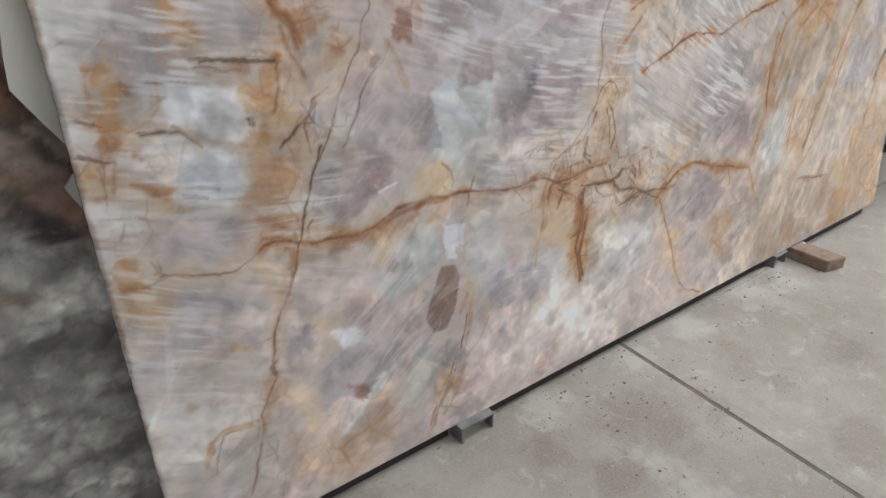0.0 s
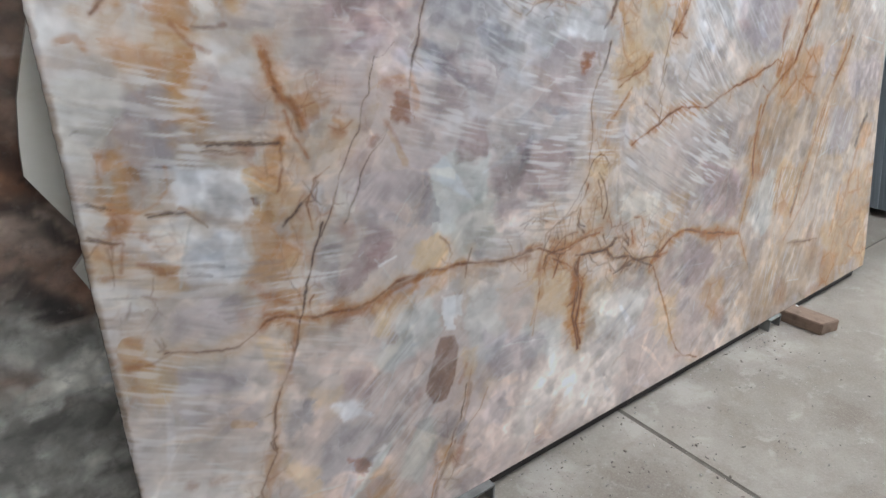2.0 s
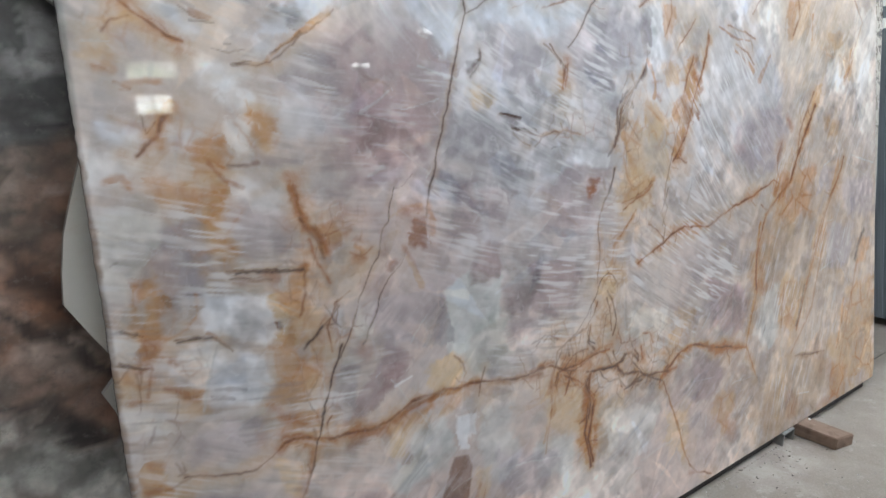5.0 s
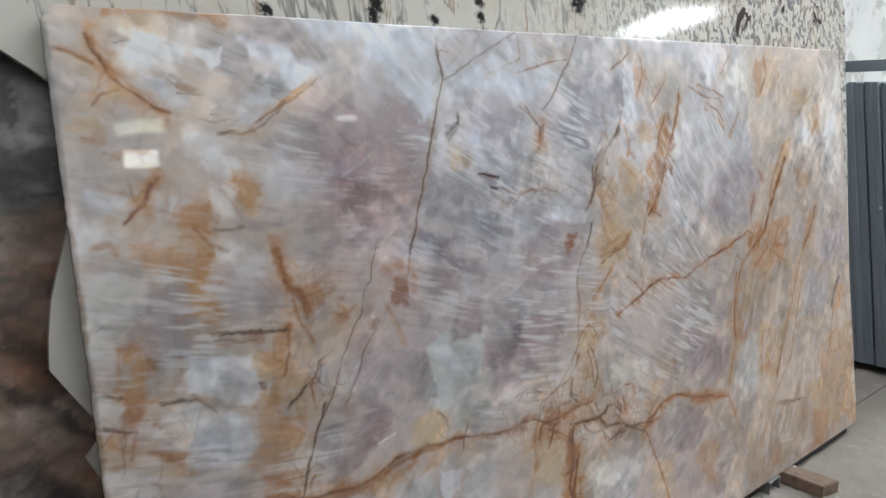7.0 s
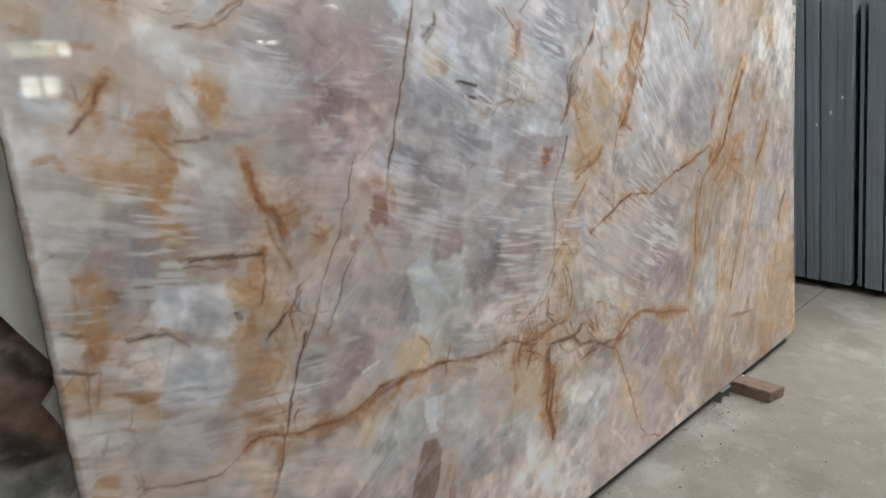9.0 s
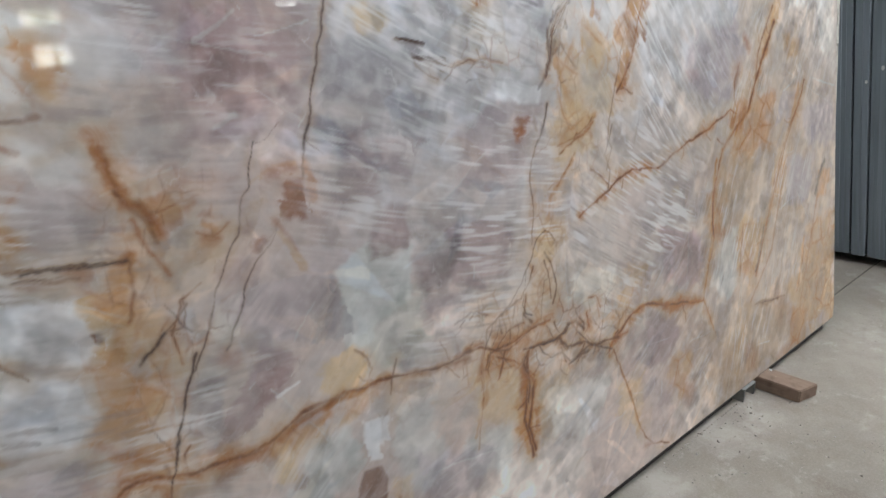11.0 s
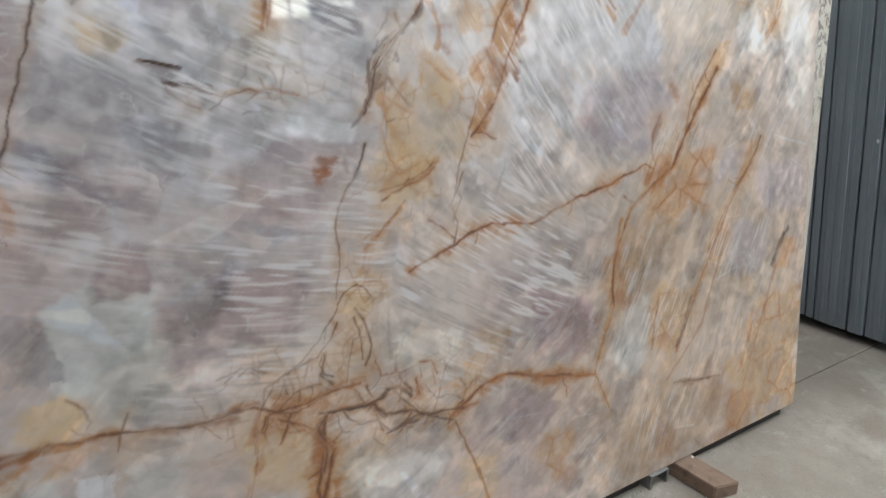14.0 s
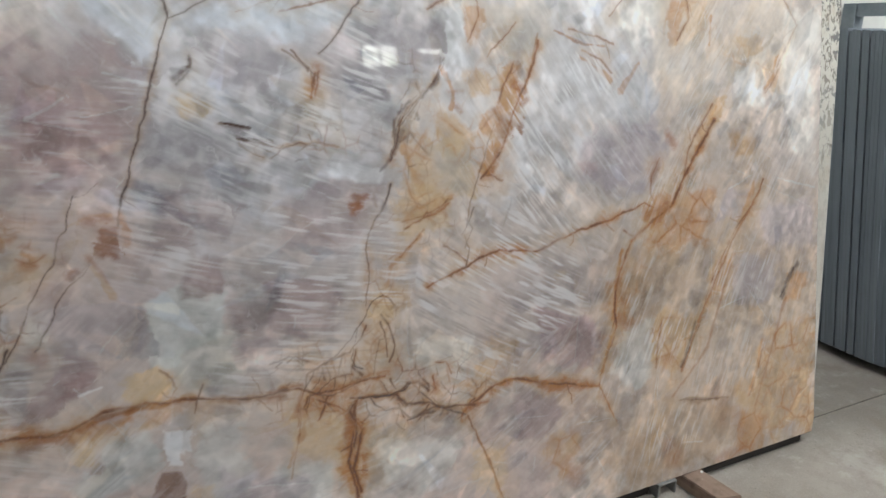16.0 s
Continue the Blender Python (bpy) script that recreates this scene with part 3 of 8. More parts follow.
stroke("ochre", 0.55, 0.011, [(-3.411, 1.380), (-3.399, 1.395)])
stroke("ochre", 0.75, 0.013, [(-3.343, 1.376), (-3.311, 1.367), (-3.329, 1.357)])
stroke("ochre", 0.75, 0.012, [(-3.274, 1.385), (-3.273, 1.379)])
stroke("ochre", 0.85, 0.016, [(-3.229, 1.415), (-3.219, 1.397), (-3.238, 1.393)])
stroke("ochre", 0.6, 0.012, [(-3.203, 1.340), (-3.211, 1.311)])
stroke("ochre", 0.8, 0.017, [(-3.236, 1.284), (-3.213, 1.268), (-3.223, 1.245)])
stroke("dark", 0.4, 0.004, [(-3.443, 1.246), (-3.431, 1.253)])
stroke("ochre", 0.4, 0.009, [(-3.420, 1.259), (-3.412, 1.264)])
stroke("ochre", 0.8, 0.017, [(-3.362, 1.211), (-3.360, 1.186), (-3.366, 1.223)])
stroke("dark", 0.4, 0.004, [(-3.344, 1.219), (-3.348, 1.208)])
stroke("ochre", 0.65, 0.011, [(-3.405, 1.149), (-3.392, 1.158), (-3.413, 1.127)])
stroke("ochre", 0.75, 0.018, [(-3.380, 1.131), (-3.379, 1.100)])
stroke("ochre", 0.6, 0.012, [(-3.323, 1.092), (-3.297, 1.105), (-3.282, 1.126)])
stroke("dark", 0.7, 0.005, [(-3.149, 1.180), (-3.116, 1.175), (-3.076, 1.166)])
stroke("brown", 0.6, 0.004, [(-3.215, 1.191), (-3.180, 1.187)])
stroke("brown", 0.5, 0.004, [(-3.214, 1.174), (-3.158, 1.160), (-3.119, 1.155)])
stroke("rust", 0.5, 0.011, [(-3.130, 1.170), (-3.105, 1.159)])
stroke("rust", 0.5, 0.008, [(-3.046, 1.345), (-3.055, 1.326)])
stroke("ochre", 0.6, 0.013, [(-3.087, 1.102), (-3.080, 1.096)])
stroke("dark", 0.5, 0.007, [(-3.112, 1.050), (-3.108, 1.042)])
stroke("rust", 0.65, 0.016, [(-3.398, 1.087), (-3.384, 1.065), (-3.399, 1.039)])
stroke("rust", 0.85, 0.011, [(-3.361, 1.028), (-3.351, 1.019)])
stroke("rust", 0.6, 0.009, [(-3.402, 1.021), (-3.419, 1.020)])
stroke("dark", 0.6, 0.004, [(-3.453, 1.042), (-3.428, 1.031), (-3.413, 1.024)])
stroke("dark", 0.6, 0.004, [(-3.443, 1.110), (-3.413, 1.097)])
stroke("brown", 0.5, 0.004, [(-3.430, 1.017), (-3.430, 0.986)])
stroke("rust", 0.6, 0.008, [(-3.381, 0.971), (-3.349, 0.955), (-3.338, 0.945)])
stroke("ochre", 0.5, 0.014, [(-3.437, 0.976), (-3.406, 0.960)])
stroke("ochre", 0.6, 0.012, [(-3.398, 0.901), (-3.381, 0.895)])
stroke("brown", 0.5, 0.004, [(-3.369, 0.898), (-3.359, 0.888)])
stroke("ochre", 0.75, 0.013, [(-3.418, 0.800), (-3.416, 0.779)])
stroke("brown", 0.5, 0.004, [(-3.383, 0.805), (-3.369, 0.774), (-3.360, 0.760)])
stroke("brown", 0.4, 0.004, [(-3.360, 0.760), (-3.384, 0.754), (-3.409, 0.750)])
stroke("rust", 0.7, 0.011, [(-3.447, 0.759), (-3.425, 0.754)])
stroke("ochre", 0.75, 0.019, [(-3.106, 0.991), (-3.090, 0.952), (-3.107, 0.929)])
stroke("ochre", 0.75, 0.021, [(-3.071, 0.876), (-3.097, 0.841), (-3.065, 0.802)])
stroke("rust", 0.5, 0.016, [(-3.158, 0.861), (-3.134, 0.832), (-3.081, 0.793)])
stroke("rust", 0.75, 0.009, [(-3.134, 0.776), (-3.099, 0.768), (-3.064, 0.751)])
stroke("brown", 0.7, 0.007, [(-3.061, 0.772), (-3.058, 0.741)])
stroke("rust", 0.6, 0.009, [(-3.069, 0.716), (-3.077, 0.674), (-3.095, 0.622)])
stroke("dark", 0.5, 0.007, [(-2.465, 1.643), (-2.463, 1.621), (-2.493, 1.607), (-2.504, 1.592)])
stroke("rust", 0.85, 0.013, [(-3.045, 1.351), (-3.035, 1.317), (-3.020, 1.276)])
stroke("rust", 0.9, 0.014, [(-3.021, 1.263), (-2.995, 1.245), (-2.976, 1.215), (-2.971, 1.194)])
stroke("brown", 0.6, 0.011, [(-3.001, 1.253), (-2.984, 1.216)])
stroke("rust", 0.7, 0.008, [(-3.049, 1.161), (-3.033, 1.171), (-3.025, 1.176)])
stroke("ochre", 0.75, 0.019, [(-3.040, 1.118), (-3.024, 1.129), (-3.056, 1.102)])
stroke("ochre", 0.65, 0.020, [(-3.013, 1.154), (-2.990, 1.163), (-2.963, 1.144), (-2.951, 1.114)])
stroke("rust", 0.6, 0.012, [(-2.898, 1.167), (-2.875, 1.155)])
stroke("rust", 0.5, 0.009, [(-2.922, 1.226), (-2.906, 1.234)])
stroke("brown", 0.5, 0.016, [(-2.783, 1.318), (-2.764, 1.337)])
stroke("rust", 0.55, 0.029, [(-2.712, 1.266), (-2.739, 1.255), (-2.704, 1.257)])
stroke("brown", 0.5, 0.029, [(-2.719, 1.201), (-2.703, 1.183), (-2.722, 1.164)])
stroke("rust", 0.4, 0.032, [(-2.726, 1.217), (-2.712, 1.177)])
stroke("rust", 0.7, 0.013, [(-2.786, 1.139), (-2.804, 1.127)])
stroke("brown", 0.5, 0.010, [(-2.769, 1.143), (-2.797, 1.119)])
stroke("rust", 0.5, 0.010, [(-2.758, 1.163), (-2.735, 1.129), (-2.721, 1.096)])
stroke("rust", 0.35, 0.026, [(-2.910, 0.924), (-2.895, 0.915)])
stroke("rust", 0.65, 0.019, [(-2.951, 0.718), (-2.902, 0.709), (-2.868, 0.713)])
stroke("brown", 0.5, 0.015, [(-2.970, 0.695), (-2.937, 0.698)])
stroke("rust", 0.85, 0.014, [(-2.833, 0.717), (-2.778, 0.730), (-2.740, 0.739), (-2.702, 0.746)])
stroke("brown", 0.6, 0.010, [(-2.786, 0.738), (-2.758, 0.740), (-2.701, 0.749), (-2.663, 0.747)])
stroke("ochre", 0.65, 0.015, [(-2.625, 0.838), (-2.602, 0.807), (-2.612, 0.768)])
stroke("ochre", 0.5, 0.012, [(-2.505, 0.685), (-2.531, 0.641), (-2.564, 0.617)])
stroke("ochre", 0.6, 0.014, [(-2.286, 0.560), (-2.278, 0.501)])
stroke("brown", 0.6, 0.012, [(-2.300, 0.694), (-2.370, 0.706), (-2.437, 0.713), (-2.501, 0.735)])
stroke("rust", 0.6, 0.010, [(-2.250, 0.716), (-2.346, 0.716)])
stroke("ochre", 0.75, 0.011, [(-2.152, 1.562), (-2.161, 1.546)])
stroke("brown", 0.5, 0.016, [(-2.047, 1.253), (-2.034, 1.238)])
stroke("brown", 0.5, 0.006, [(-2.249, 1.410), (-2.262, 1.401)])
stroke("rust", 0.5, 0.006, [(-2.141, 1.424), (-2.136, 1.412), (-2.090, 1.404)])
stroke("dark", 0.5, 0.004, [(-2.213, 1.371), (-2.188, 1.370), (-2.168, 1.370)])
stroke("brown", 0.4, 0.005, [(-2.223, 1.425), (-2.200, 1.450), (-2.194, 1.466)])
stroke("rust", 0.4, 0.005, [(-2.177, 1.398), (-2.139, 1.395)])
stroke("dark", 0.6, 0.008, [(-1.759, 1.587), (-1.779, 1.562), (-1.806, 1.544), (-1.825, 1.526)])
stroke("dark", 0.7, 0.009, [(-1.859, 1.520), (-1.877, 1.503), (-1.894, 1.491)])
stroke("dark", 0.5, 0.007, [(-1.839, 1.482), (-1.835, 1.470)])
stroke("dark", 0.6, 0.007, [(-1.909, 1.473), (-1.911, 1.449), (-1.910, 1.424)])
stroke("dark", 0.5, 0.007, [(-1.885, 1.435), (-1.896, 1.411), (-1.917, 1.368)])
stroke("dark", 0.5, 0.006, [(-1.926, 1.363), (-1.945, 1.340), (-1.962, 1.323)])
stroke("ochre", 0.6, 0.021, [(-1.821, 1.259), (-1.806, 1.237)])
stroke("ochre", 0.65, 0.022, [(-1.753, 1.478), (-1.712, 1.437), (-1.696, 1.409)])
stroke("ochre", 0.75, 0.023, [(-1.634, 1.459), (-1.607, 1.430), (-1.659, 1.406)])
stroke("ochre", 0.6, 0.032, [(-1.624, 1.567), (-1.646, 1.540)])
stroke("ochre", 0.6, 0.016, [(-1.733, 1.580), (-1.709, 1.555)])
stroke("rust", 0.5, 0.012, [(-1.729, 1.542), (-1.683, 1.548)])
stroke("rust", 0.5, 0.009, [(-1.705, 1.503), (-1.689, 1.482)])
stroke("ochre", 0.7, 0.013, [(-1.754, 1.209), (-1.737, 1.192)])
stroke("rust", 0.85, 0.016, [(-2.042, 1.239), (-2.037, 1.220), (-2.053, 1.210)])
stroke("brown", 0.6, 0.011, [(-1.988, 1.244), (-1.984, 1.217)])
stroke("ochre", 0.65, 0.015, [(-1.937, 1.210), (-1.917, 1.167), (-1.906, 1.124)])
stroke("ochre", 0.75, 0.016, [(-1.867, 1.164), (-1.832, 1.165), (-1.794, 1.180)])
stroke("rust", 0.55, 0.010, [(-1.813, 1.176), (-1.767, 1.175), (-1.758, 1.167)])
stroke("ochre", 0.65, 0.018, [(-1.858, 1.087), (-1.888, 1.058), (-1.932, 1.047)])
stroke("ochre", 0.55, 0.016, [(-1.933, 1.033), (-1.956, 0.983), (-1.961, 0.942)])
stroke("ochre", 0.65, 0.014, [(-1.721, 1.058), (-1.711, 1.026), (-1.737, 1.002)])
stroke("ochre", 0.75, 0.025, [(-1.968, 0.887), (-1.950, 0.896), (-1.938, 0.849)])
stroke("brown", 0.6, 0.009, [(-1.932, 0.905), (-1.949, 0.903)])
stroke("ochre", 0.6, 0.010, [(-1.897, 0.982), (-1.910, 0.913), (-1.903, 0.853)])
stroke("rust", 0.3, 0.013, [(-2.188, 1.105), (-2.175, 1.100)])
stroke("rust", 0.6, 0.012, [(-2.213, 0.698), (-2.171, 0.680), (-2.125, 0.683), (-2.076, 0.692), (-2.042, 0.701)])
stroke("rust", 0.6, 0.014, [(-2.210, 0.718), (-2.154, 0.695)])
stroke("ochre", 0.6, 0.018, [(-2.187, 0.673), (-2.165, 0.671)])
stroke("rust", 0.7, 0.016, [(-2.324, 0.698), (-2.350, 0.697)])
stroke("brown", 0.8, 0.008, [(-2.423, 0.714), (-2.399, 0.712), (-2.361, 0.709), (-2.335, 0.710), (-2.295, 0.713)])
stroke("rust", 0.6, 0.011, [(-2.258, 0.683), (-2.262, 0.657), (-2.274, 0.620)])
stroke("rust", 0.8, 0.019, [(-2.121, 0.532), (-2.119, 0.485), (-2.113, 0.589)])
stroke("brown", 0.6, 0.008, [(-2.093, 0.625), (-2.111, 0.603), (-2.108, 0.572), (-2.093, 0.534), (-2.104, 0.478)])
stroke("ochre", 0.7, 0.024, [(-2.154, 0.578), (-2.147, 0.515)])
stroke("ochre", 0.6, 0.028, [(-2.231, 0.571), (-2.276, 0.564)])
stroke("ochre", 0.5, 0.033, [(-2.047, 0.528), (-1.999, 0.490)])
stroke("ochre", 0.6, 0.042, [(-1.884, 0.694), (-1.923, 0.677), (-1.851, 0.650)])
stroke("ochre", 0.5, 0.016, [(-1.959, 0.676), (-1.994, 0.674)])
stroke("brown", 0.55, 0.015, [(-1.841, 0.557), (-1.804, 0.533), (-1.742, 0.524)])
stroke("ochre", 0.7, 0.014, [(-1.914, 0.507), (-1.894, 0.514)])
stroke("dark", 0.6, 0.007, [(-1.912, 0.530), (-1.873, 0.533), (-1.834, 0.533)])
stroke("dark", 0.5, 0.006, [(-1.805, 0.517), (-1.794, 0.529)])
stroke("rust", 0.85, 0.012, [(-1.700, 0.516), (-1.678, 0.524), (-1.633, 0.523)])
stroke("ochre", 0.7, 0.024, [(-1.665, 0.536), (-1.643, 0.533)])
stroke("brown", 0.5, 0.025, [(-1.564, 1.463), (-1.524, 1.440), (-1.537, 1.412)])
stroke("rust", 0.6, 0.017, [(-1.582, 1.484), (-1.551, 1.490)])
stroke("rust", 0.7, 0.014, [(-1.494, 1.558), (-1.463, 1.537)])
stroke("ochre", 0.6, 0.020, [(-1.523, 1.579), (-1.565, 1.566)])
stroke("rust", 0.75, 0.014, [(-1.563, 1.357), (-1.575, 1.329), (-1.600, 1.288)])
stroke("rust", 0.6, 0.011, [(-1.454, 1.508), (-1.477, 1.495)])
stroke("ochre", 0.6, 0.012, [(-1.342, 1.163), (-1.330, 1.155)])
stroke("rust", 0.6, 0.020, [(-0.861, 1.367), (-0.829, 1.329)])
stroke("brown", 0.4, 0.015, [(-0.910, 1.265), (-0.927, 1.212)])
stroke("ochre", 0.6, 0.039, [(-0.604, 1.482), (-0.657, 1.410)])
stroke("rust", 0.5, 0.018, [(-0.332, 1.553), (-0.372, 1.514)])
stroke("ochre", 0.6, 0.026, [(-0.374, 1.108), (-0.414, 1.050)])
stroke("rust", 0.85, 0.031, [(-0.896, 1.098), (-0.945, 1.087), (-0.863, 1.112)])
stroke("ochre", 0.6, 0.017, [(-1.325, 0.925), (-1.351, 0.914)])
stroke("brown", 0.5, 0.025, [(-1.061, 0.790), (-1.090, 0.854)])
stroke("rust", 0.6, 0.026, [(-1.048, 0.690), (-1.078, 0.718)])
stroke("dark", 0.5, 0.009, [(-0.703, 0.638), (-0.722, 0.578), (-0.759, 0.502), (-0.770, 0.473)])
stroke("dark", 0.75, 0.015, [(-0.137, 0.791), (-0.183, 0.753), (-0.209, 0.712), (-0.225, 0.668)])
stroke("dark", 0.4, 0.012, [(-0.092, 0.285), (-0.143, 0.288)])
stroke("rust", 0.65, 0.019, [(-1.412, 0.539), (-1.361, 0.520), (-1.279, 0.500), (-1.192, 0.489)])
stroke("brown", 0.5, 0.014, [(-1.449, 0.570), (-1.413, 0.535)])
stroke("rust", 0.4, 0.045, [(-0.833, 0.148), (-0.796, 0.086)])
stroke("brown", 0.6, 0.013, [(-0.750, 0.317), (-0.680, 0.301), (-0.620, 0.294)])
stroke("rust", 0.3, 0.037, [(-1.309, 0.183), (-1.280, 0.165)])
stroke("ochre", 0.5, 0.014, [(-3.233, 0.533), (-3.243, 0.553)])
stroke("ochre", 0.4, 0.019, [(-3.336, 0.614), (-3.285, 0.548)])
stroke("rust", 0.4, 0.011, [(-3.378, 0.435), (-3.370, 0.423)])
stroke("rust", 0.4, 0.012, [(-3.326, 0.417), (-3.299, 0.412)])
stroke("dark", 0.4, 0.005, [(-3.197, 0.129), (-3.172, 0.133)])
stroke("ochre", 0.5, 0.019, [(-2.907, 0.161), (-2.899, 0.077), (-2.921, 0.049)])
stroke("rust", 0.3, 0.026, [(-2.916, 0.208), (-2.907, 0.192)])
stroke("rust", 0.3, 0.019, [(-2.760, 0.376), (-2.738, 0.404)])
stroke("rust", 0.5, 0.008, [(-2.569, 0.431), (-2.600, 0.387)])
stroke("brown", 0.5, 0.008, [(-2.559, 0.362), (-2.578, 0.302), (-2.595, 0.250)])
stroke("rust", 0.6, 0.017, [(-2.603, 0.193), (-2.641, 0.129)])
stroke("ochre", 0.5, 0.030, [(-2.695, 0.114), (-2.656, 0.074)])
stroke("brown", 0.6, 0.010, [(-2.647, 0.183), (-2.667, 0.142), (-2.707, 0.100), (-2.722, 0.045)])
stroke("rust", 0.35, 0.025, [(-2.200, 0.168), (-2.253, 0.058), (-2.292, 0.053)])
stroke("dark", 0.4, 0.008, [(-1.971, 0.157), (-1.959, 0.148)])
stroke("rust", 0.3, 0.041, [(-1.307, 0.196), (-1.279, 0.137)])
stroke("rust", 0.5, 0.016, [(-1.562, 0.073), (-1.507, 0.053)])
stroke("brown", 0.4, 0.020, [(-0.730, 0.309), (-0.608, 0.292)])
stroke("rust", 0.3, 0.069, [(-0.595, 0.328), (-0.436, 0.124)])
stroke("rust", 0.4, 0.036, [(-0.556, 0.017), (-0.407, 0.030)])
stroke("ochre", 0.95, 0.018, [(-3.087, 1.498), (-3.090, 1.475)])
stroke("ochre", 0.9, 0.021, [(-3.225, 1.434), (-3.219, 1.427)])
stroke("ochre", 0.7, 0.014, [(-3.301, 1.525), (-3.291, 1.531)])
stroke("ochre", 0.6, 0.012, [(-3.411, 1.394), (-3.404, 1.397)])
stroke("ochre", 0.7, 0.015, [(-3.332, 1.377), (-3.322, 1.379)])
stroke("ochre", 0.7, 0.015, [(-3.039, 1.356), (-3.037, 1.345)])
stroke("ochre", 0.6, 0.009, [(-3.402, 1.635), (-3.396, 1.640)])
stroke("ochre", 0.95, 0.018, [(-3.379, 1.206), (-3.381, 1.108), (-3.397, 1.034)])
stroke("ochre", 0.8, 0.012, [(-3.290, 1.138), (-3.321, 1.092)])
stroke("ochre", 0.85, 0.016, [(-3.231, 1.287), (-3.233, 1.251)])
stroke("ochre", 0.7, 0.009, [(-3.416, 1.154), (-3.420, 1.126)])
stroke("ochre", 0.9, 0.012, [(-3.358, 1.055), (-3.358, 1.037)])
stroke("ochre", 0.7, 0.013, [(-3.362, 0.958), (-3.341, 0.946)])
stroke("ochre", 0.9, 0.018, [(-3.095, 0.950), (-3.094, 0.922)])
stroke("ochre", 0.7, 0.011, [(-3.416, 0.807), (-3.421, 0.782)])
stroke("ochre", 0.9, 0.013, [(-3.449, 0.753), (-3.429, 0.754)])
stroke("ochre", 0.6, 0.008, [(-3.449, 0.886), (-3.452, 0.872)])
stroke("ochre", 0.5, 0.014, [(-3.264, 0.546), (-3.239, 0.529)])
stroke("ochre", 0.9, 0.020, [(-3.174, 0.849), (-3.145, 0.831)])
stroke("ochre", 0.95, 0.018, [(-3.003, 1.241), (-2.990, 1.216)])
stroke("ochre", 0.6, 0.018, [(-2.903, 1.184), (-2.883, 1.170)])
stroke("ochre", 0.6, 0.012, [(-2.762, 1.118), (-2.743, 1.079)])
stroke("ochre", 0.55, 0.024, [(-0.766, 1.076), (-0.828, 0.876)])
stroke("ochre", 0.7, 0.015, [(-0.446, 1.382), (-0.489, 1.292)])
stroke("ochre", 0.8, 0.022, [(-0.344, 1.163), (-0.434, 0.994)])
stroke("ochre", 0.7, 0.018, [(-0.296, 1.606), (-0.377, 1.524)])
stroke("ochre", 0.6, 0.025, [(-0.567, 1.536), (-0.725, 1.334)])
stroke("ochre", 0.5, 0.019, [(-0.894, 1.590), (-0.853, 1.416)])
stroke("ochre", 0.7, 0.034, [(-0.798, 0.650), (-0.820, 0.508)])
stroke("ochre", 0.6, 0.034, [(-0.356, 0.350), (-0.365, 0.248)])
stroke("ochre", 0.5, 0.033, [(-0.566, 0.239), (-0.497, 0.227)])
stroke("ochre", 0.6, 0.033, [(0.017, 0.138), (-0.012, 0.032)])
stroke("ochre", 0.5, 0.036, [(-0.374, 0.169), (-0.368, 0.118)])
stroke("ochre", 0.6, 0.024, [(-0.913, 0.216), (-0.939, 0.104)])
stroke("ochre", 0.95, 0.016, [(-1.568, 1.485), (-1.589, 1.425), (-1.550, 1.376), (-1.604, 1.285)])
stroke("ochre", 0.6, 0.027, [(-1.694, 1.564), (-1.661, 1.556)])
stroke("ochre", 0.6, 0.014, [(-1.756, 1.439), (-1.628, 1.411)])
stroke("ochre", 0.7, 0.010, [(-1.874, 1.358), (-1.860, 1.305)])
stroke("ochre", 0.7, 0.008, [(-1.931, 1.239), (-1.912, 1.147)])
stroke("rust", 0.8, 0.006, [(-1.834, 1.168), (-1.786, 1.176), (-1.742, 1.203)])
stroke("rust", 0.7, 0.006, [(-1.836, 1.130), (-1.880, 1.089), (-1.919, 1.056)])
stroke("rust", 0.7, 0.012, [(-2.059, 1.226), (-2.041, 1.235)])
stroke("brown", 0.6, 0.005, [(-1.880, 1.512), (-1.908, 1.464), (-1.918, 1.417)])
stroke("ochre", 0.7, 0.016, [(-2.016, 0.915), (-1.997, 0.896)])
stroke("ochre", 0.9, 0.015, [(-1.680, 0.555), (-1.631, 0.564)])
stroke("ochre", 0.9, 0.017, [(-2.138, 0.524), (-2.151, 0.460)])
stroke("brown", 0.45, 0.012, [(-1.783, 0.526), (-1.847, 0.540), (-1.899, 0.546)])
stroke("ochre", 0.8, 0.013, [(-3.419, 0.809), (-3.435, 0.776), (-3.429, 0.734)])
stroke("ochre", 0.7, 0.011, [(-3.427, 0.693), (-3.426, 0.637)])
stroke("brown", 0.5, 0.006, [(-3.413, 0.895), (-3.425, 0.868)])
stroke("ochre", 0.8, 0.011, [(-3.432, 0.983), (-3.420, 0.945)])
stroke("ochre", 0.7, 0.010, [(-3.461, 0.759), (-3.466, 0.708)])
stroke("ochre", 0.6, 0.012, [(-3.464, 0.385), (-3.466, 0.321)])
stroke("ochre", 0.6, 0.010, [(-3.449, 1.033), (-3.443, 0.998)])
stroke("ochre", 0.6, 0.014, [(-3.055, 0.448), (-3.005, 0.461)])
stroke("ochre", 0.6, 0.031, [(-1.592, 0.353), (-1.536, 0.149)])
stroke("ochre", 0.5, 0.052, [(-1.018, 0.234), (-0.819, 0.307)])
stroke("ochre", 0.5, 0.043, [(-0.391, 0.464), (-0.436, 0.289)])
stroke("ochre", 0.8, 0.013, [(-3.396, 1.533), (-3.377, 1.520)])
stroke("ochre", 0.7, 0.011, [(-3.346, 1.484), (-3.322, 1.465)])
stroke("ochre", 0.8, 0.012, [(-3.186, 1.403), (-3.154, 1.405)])
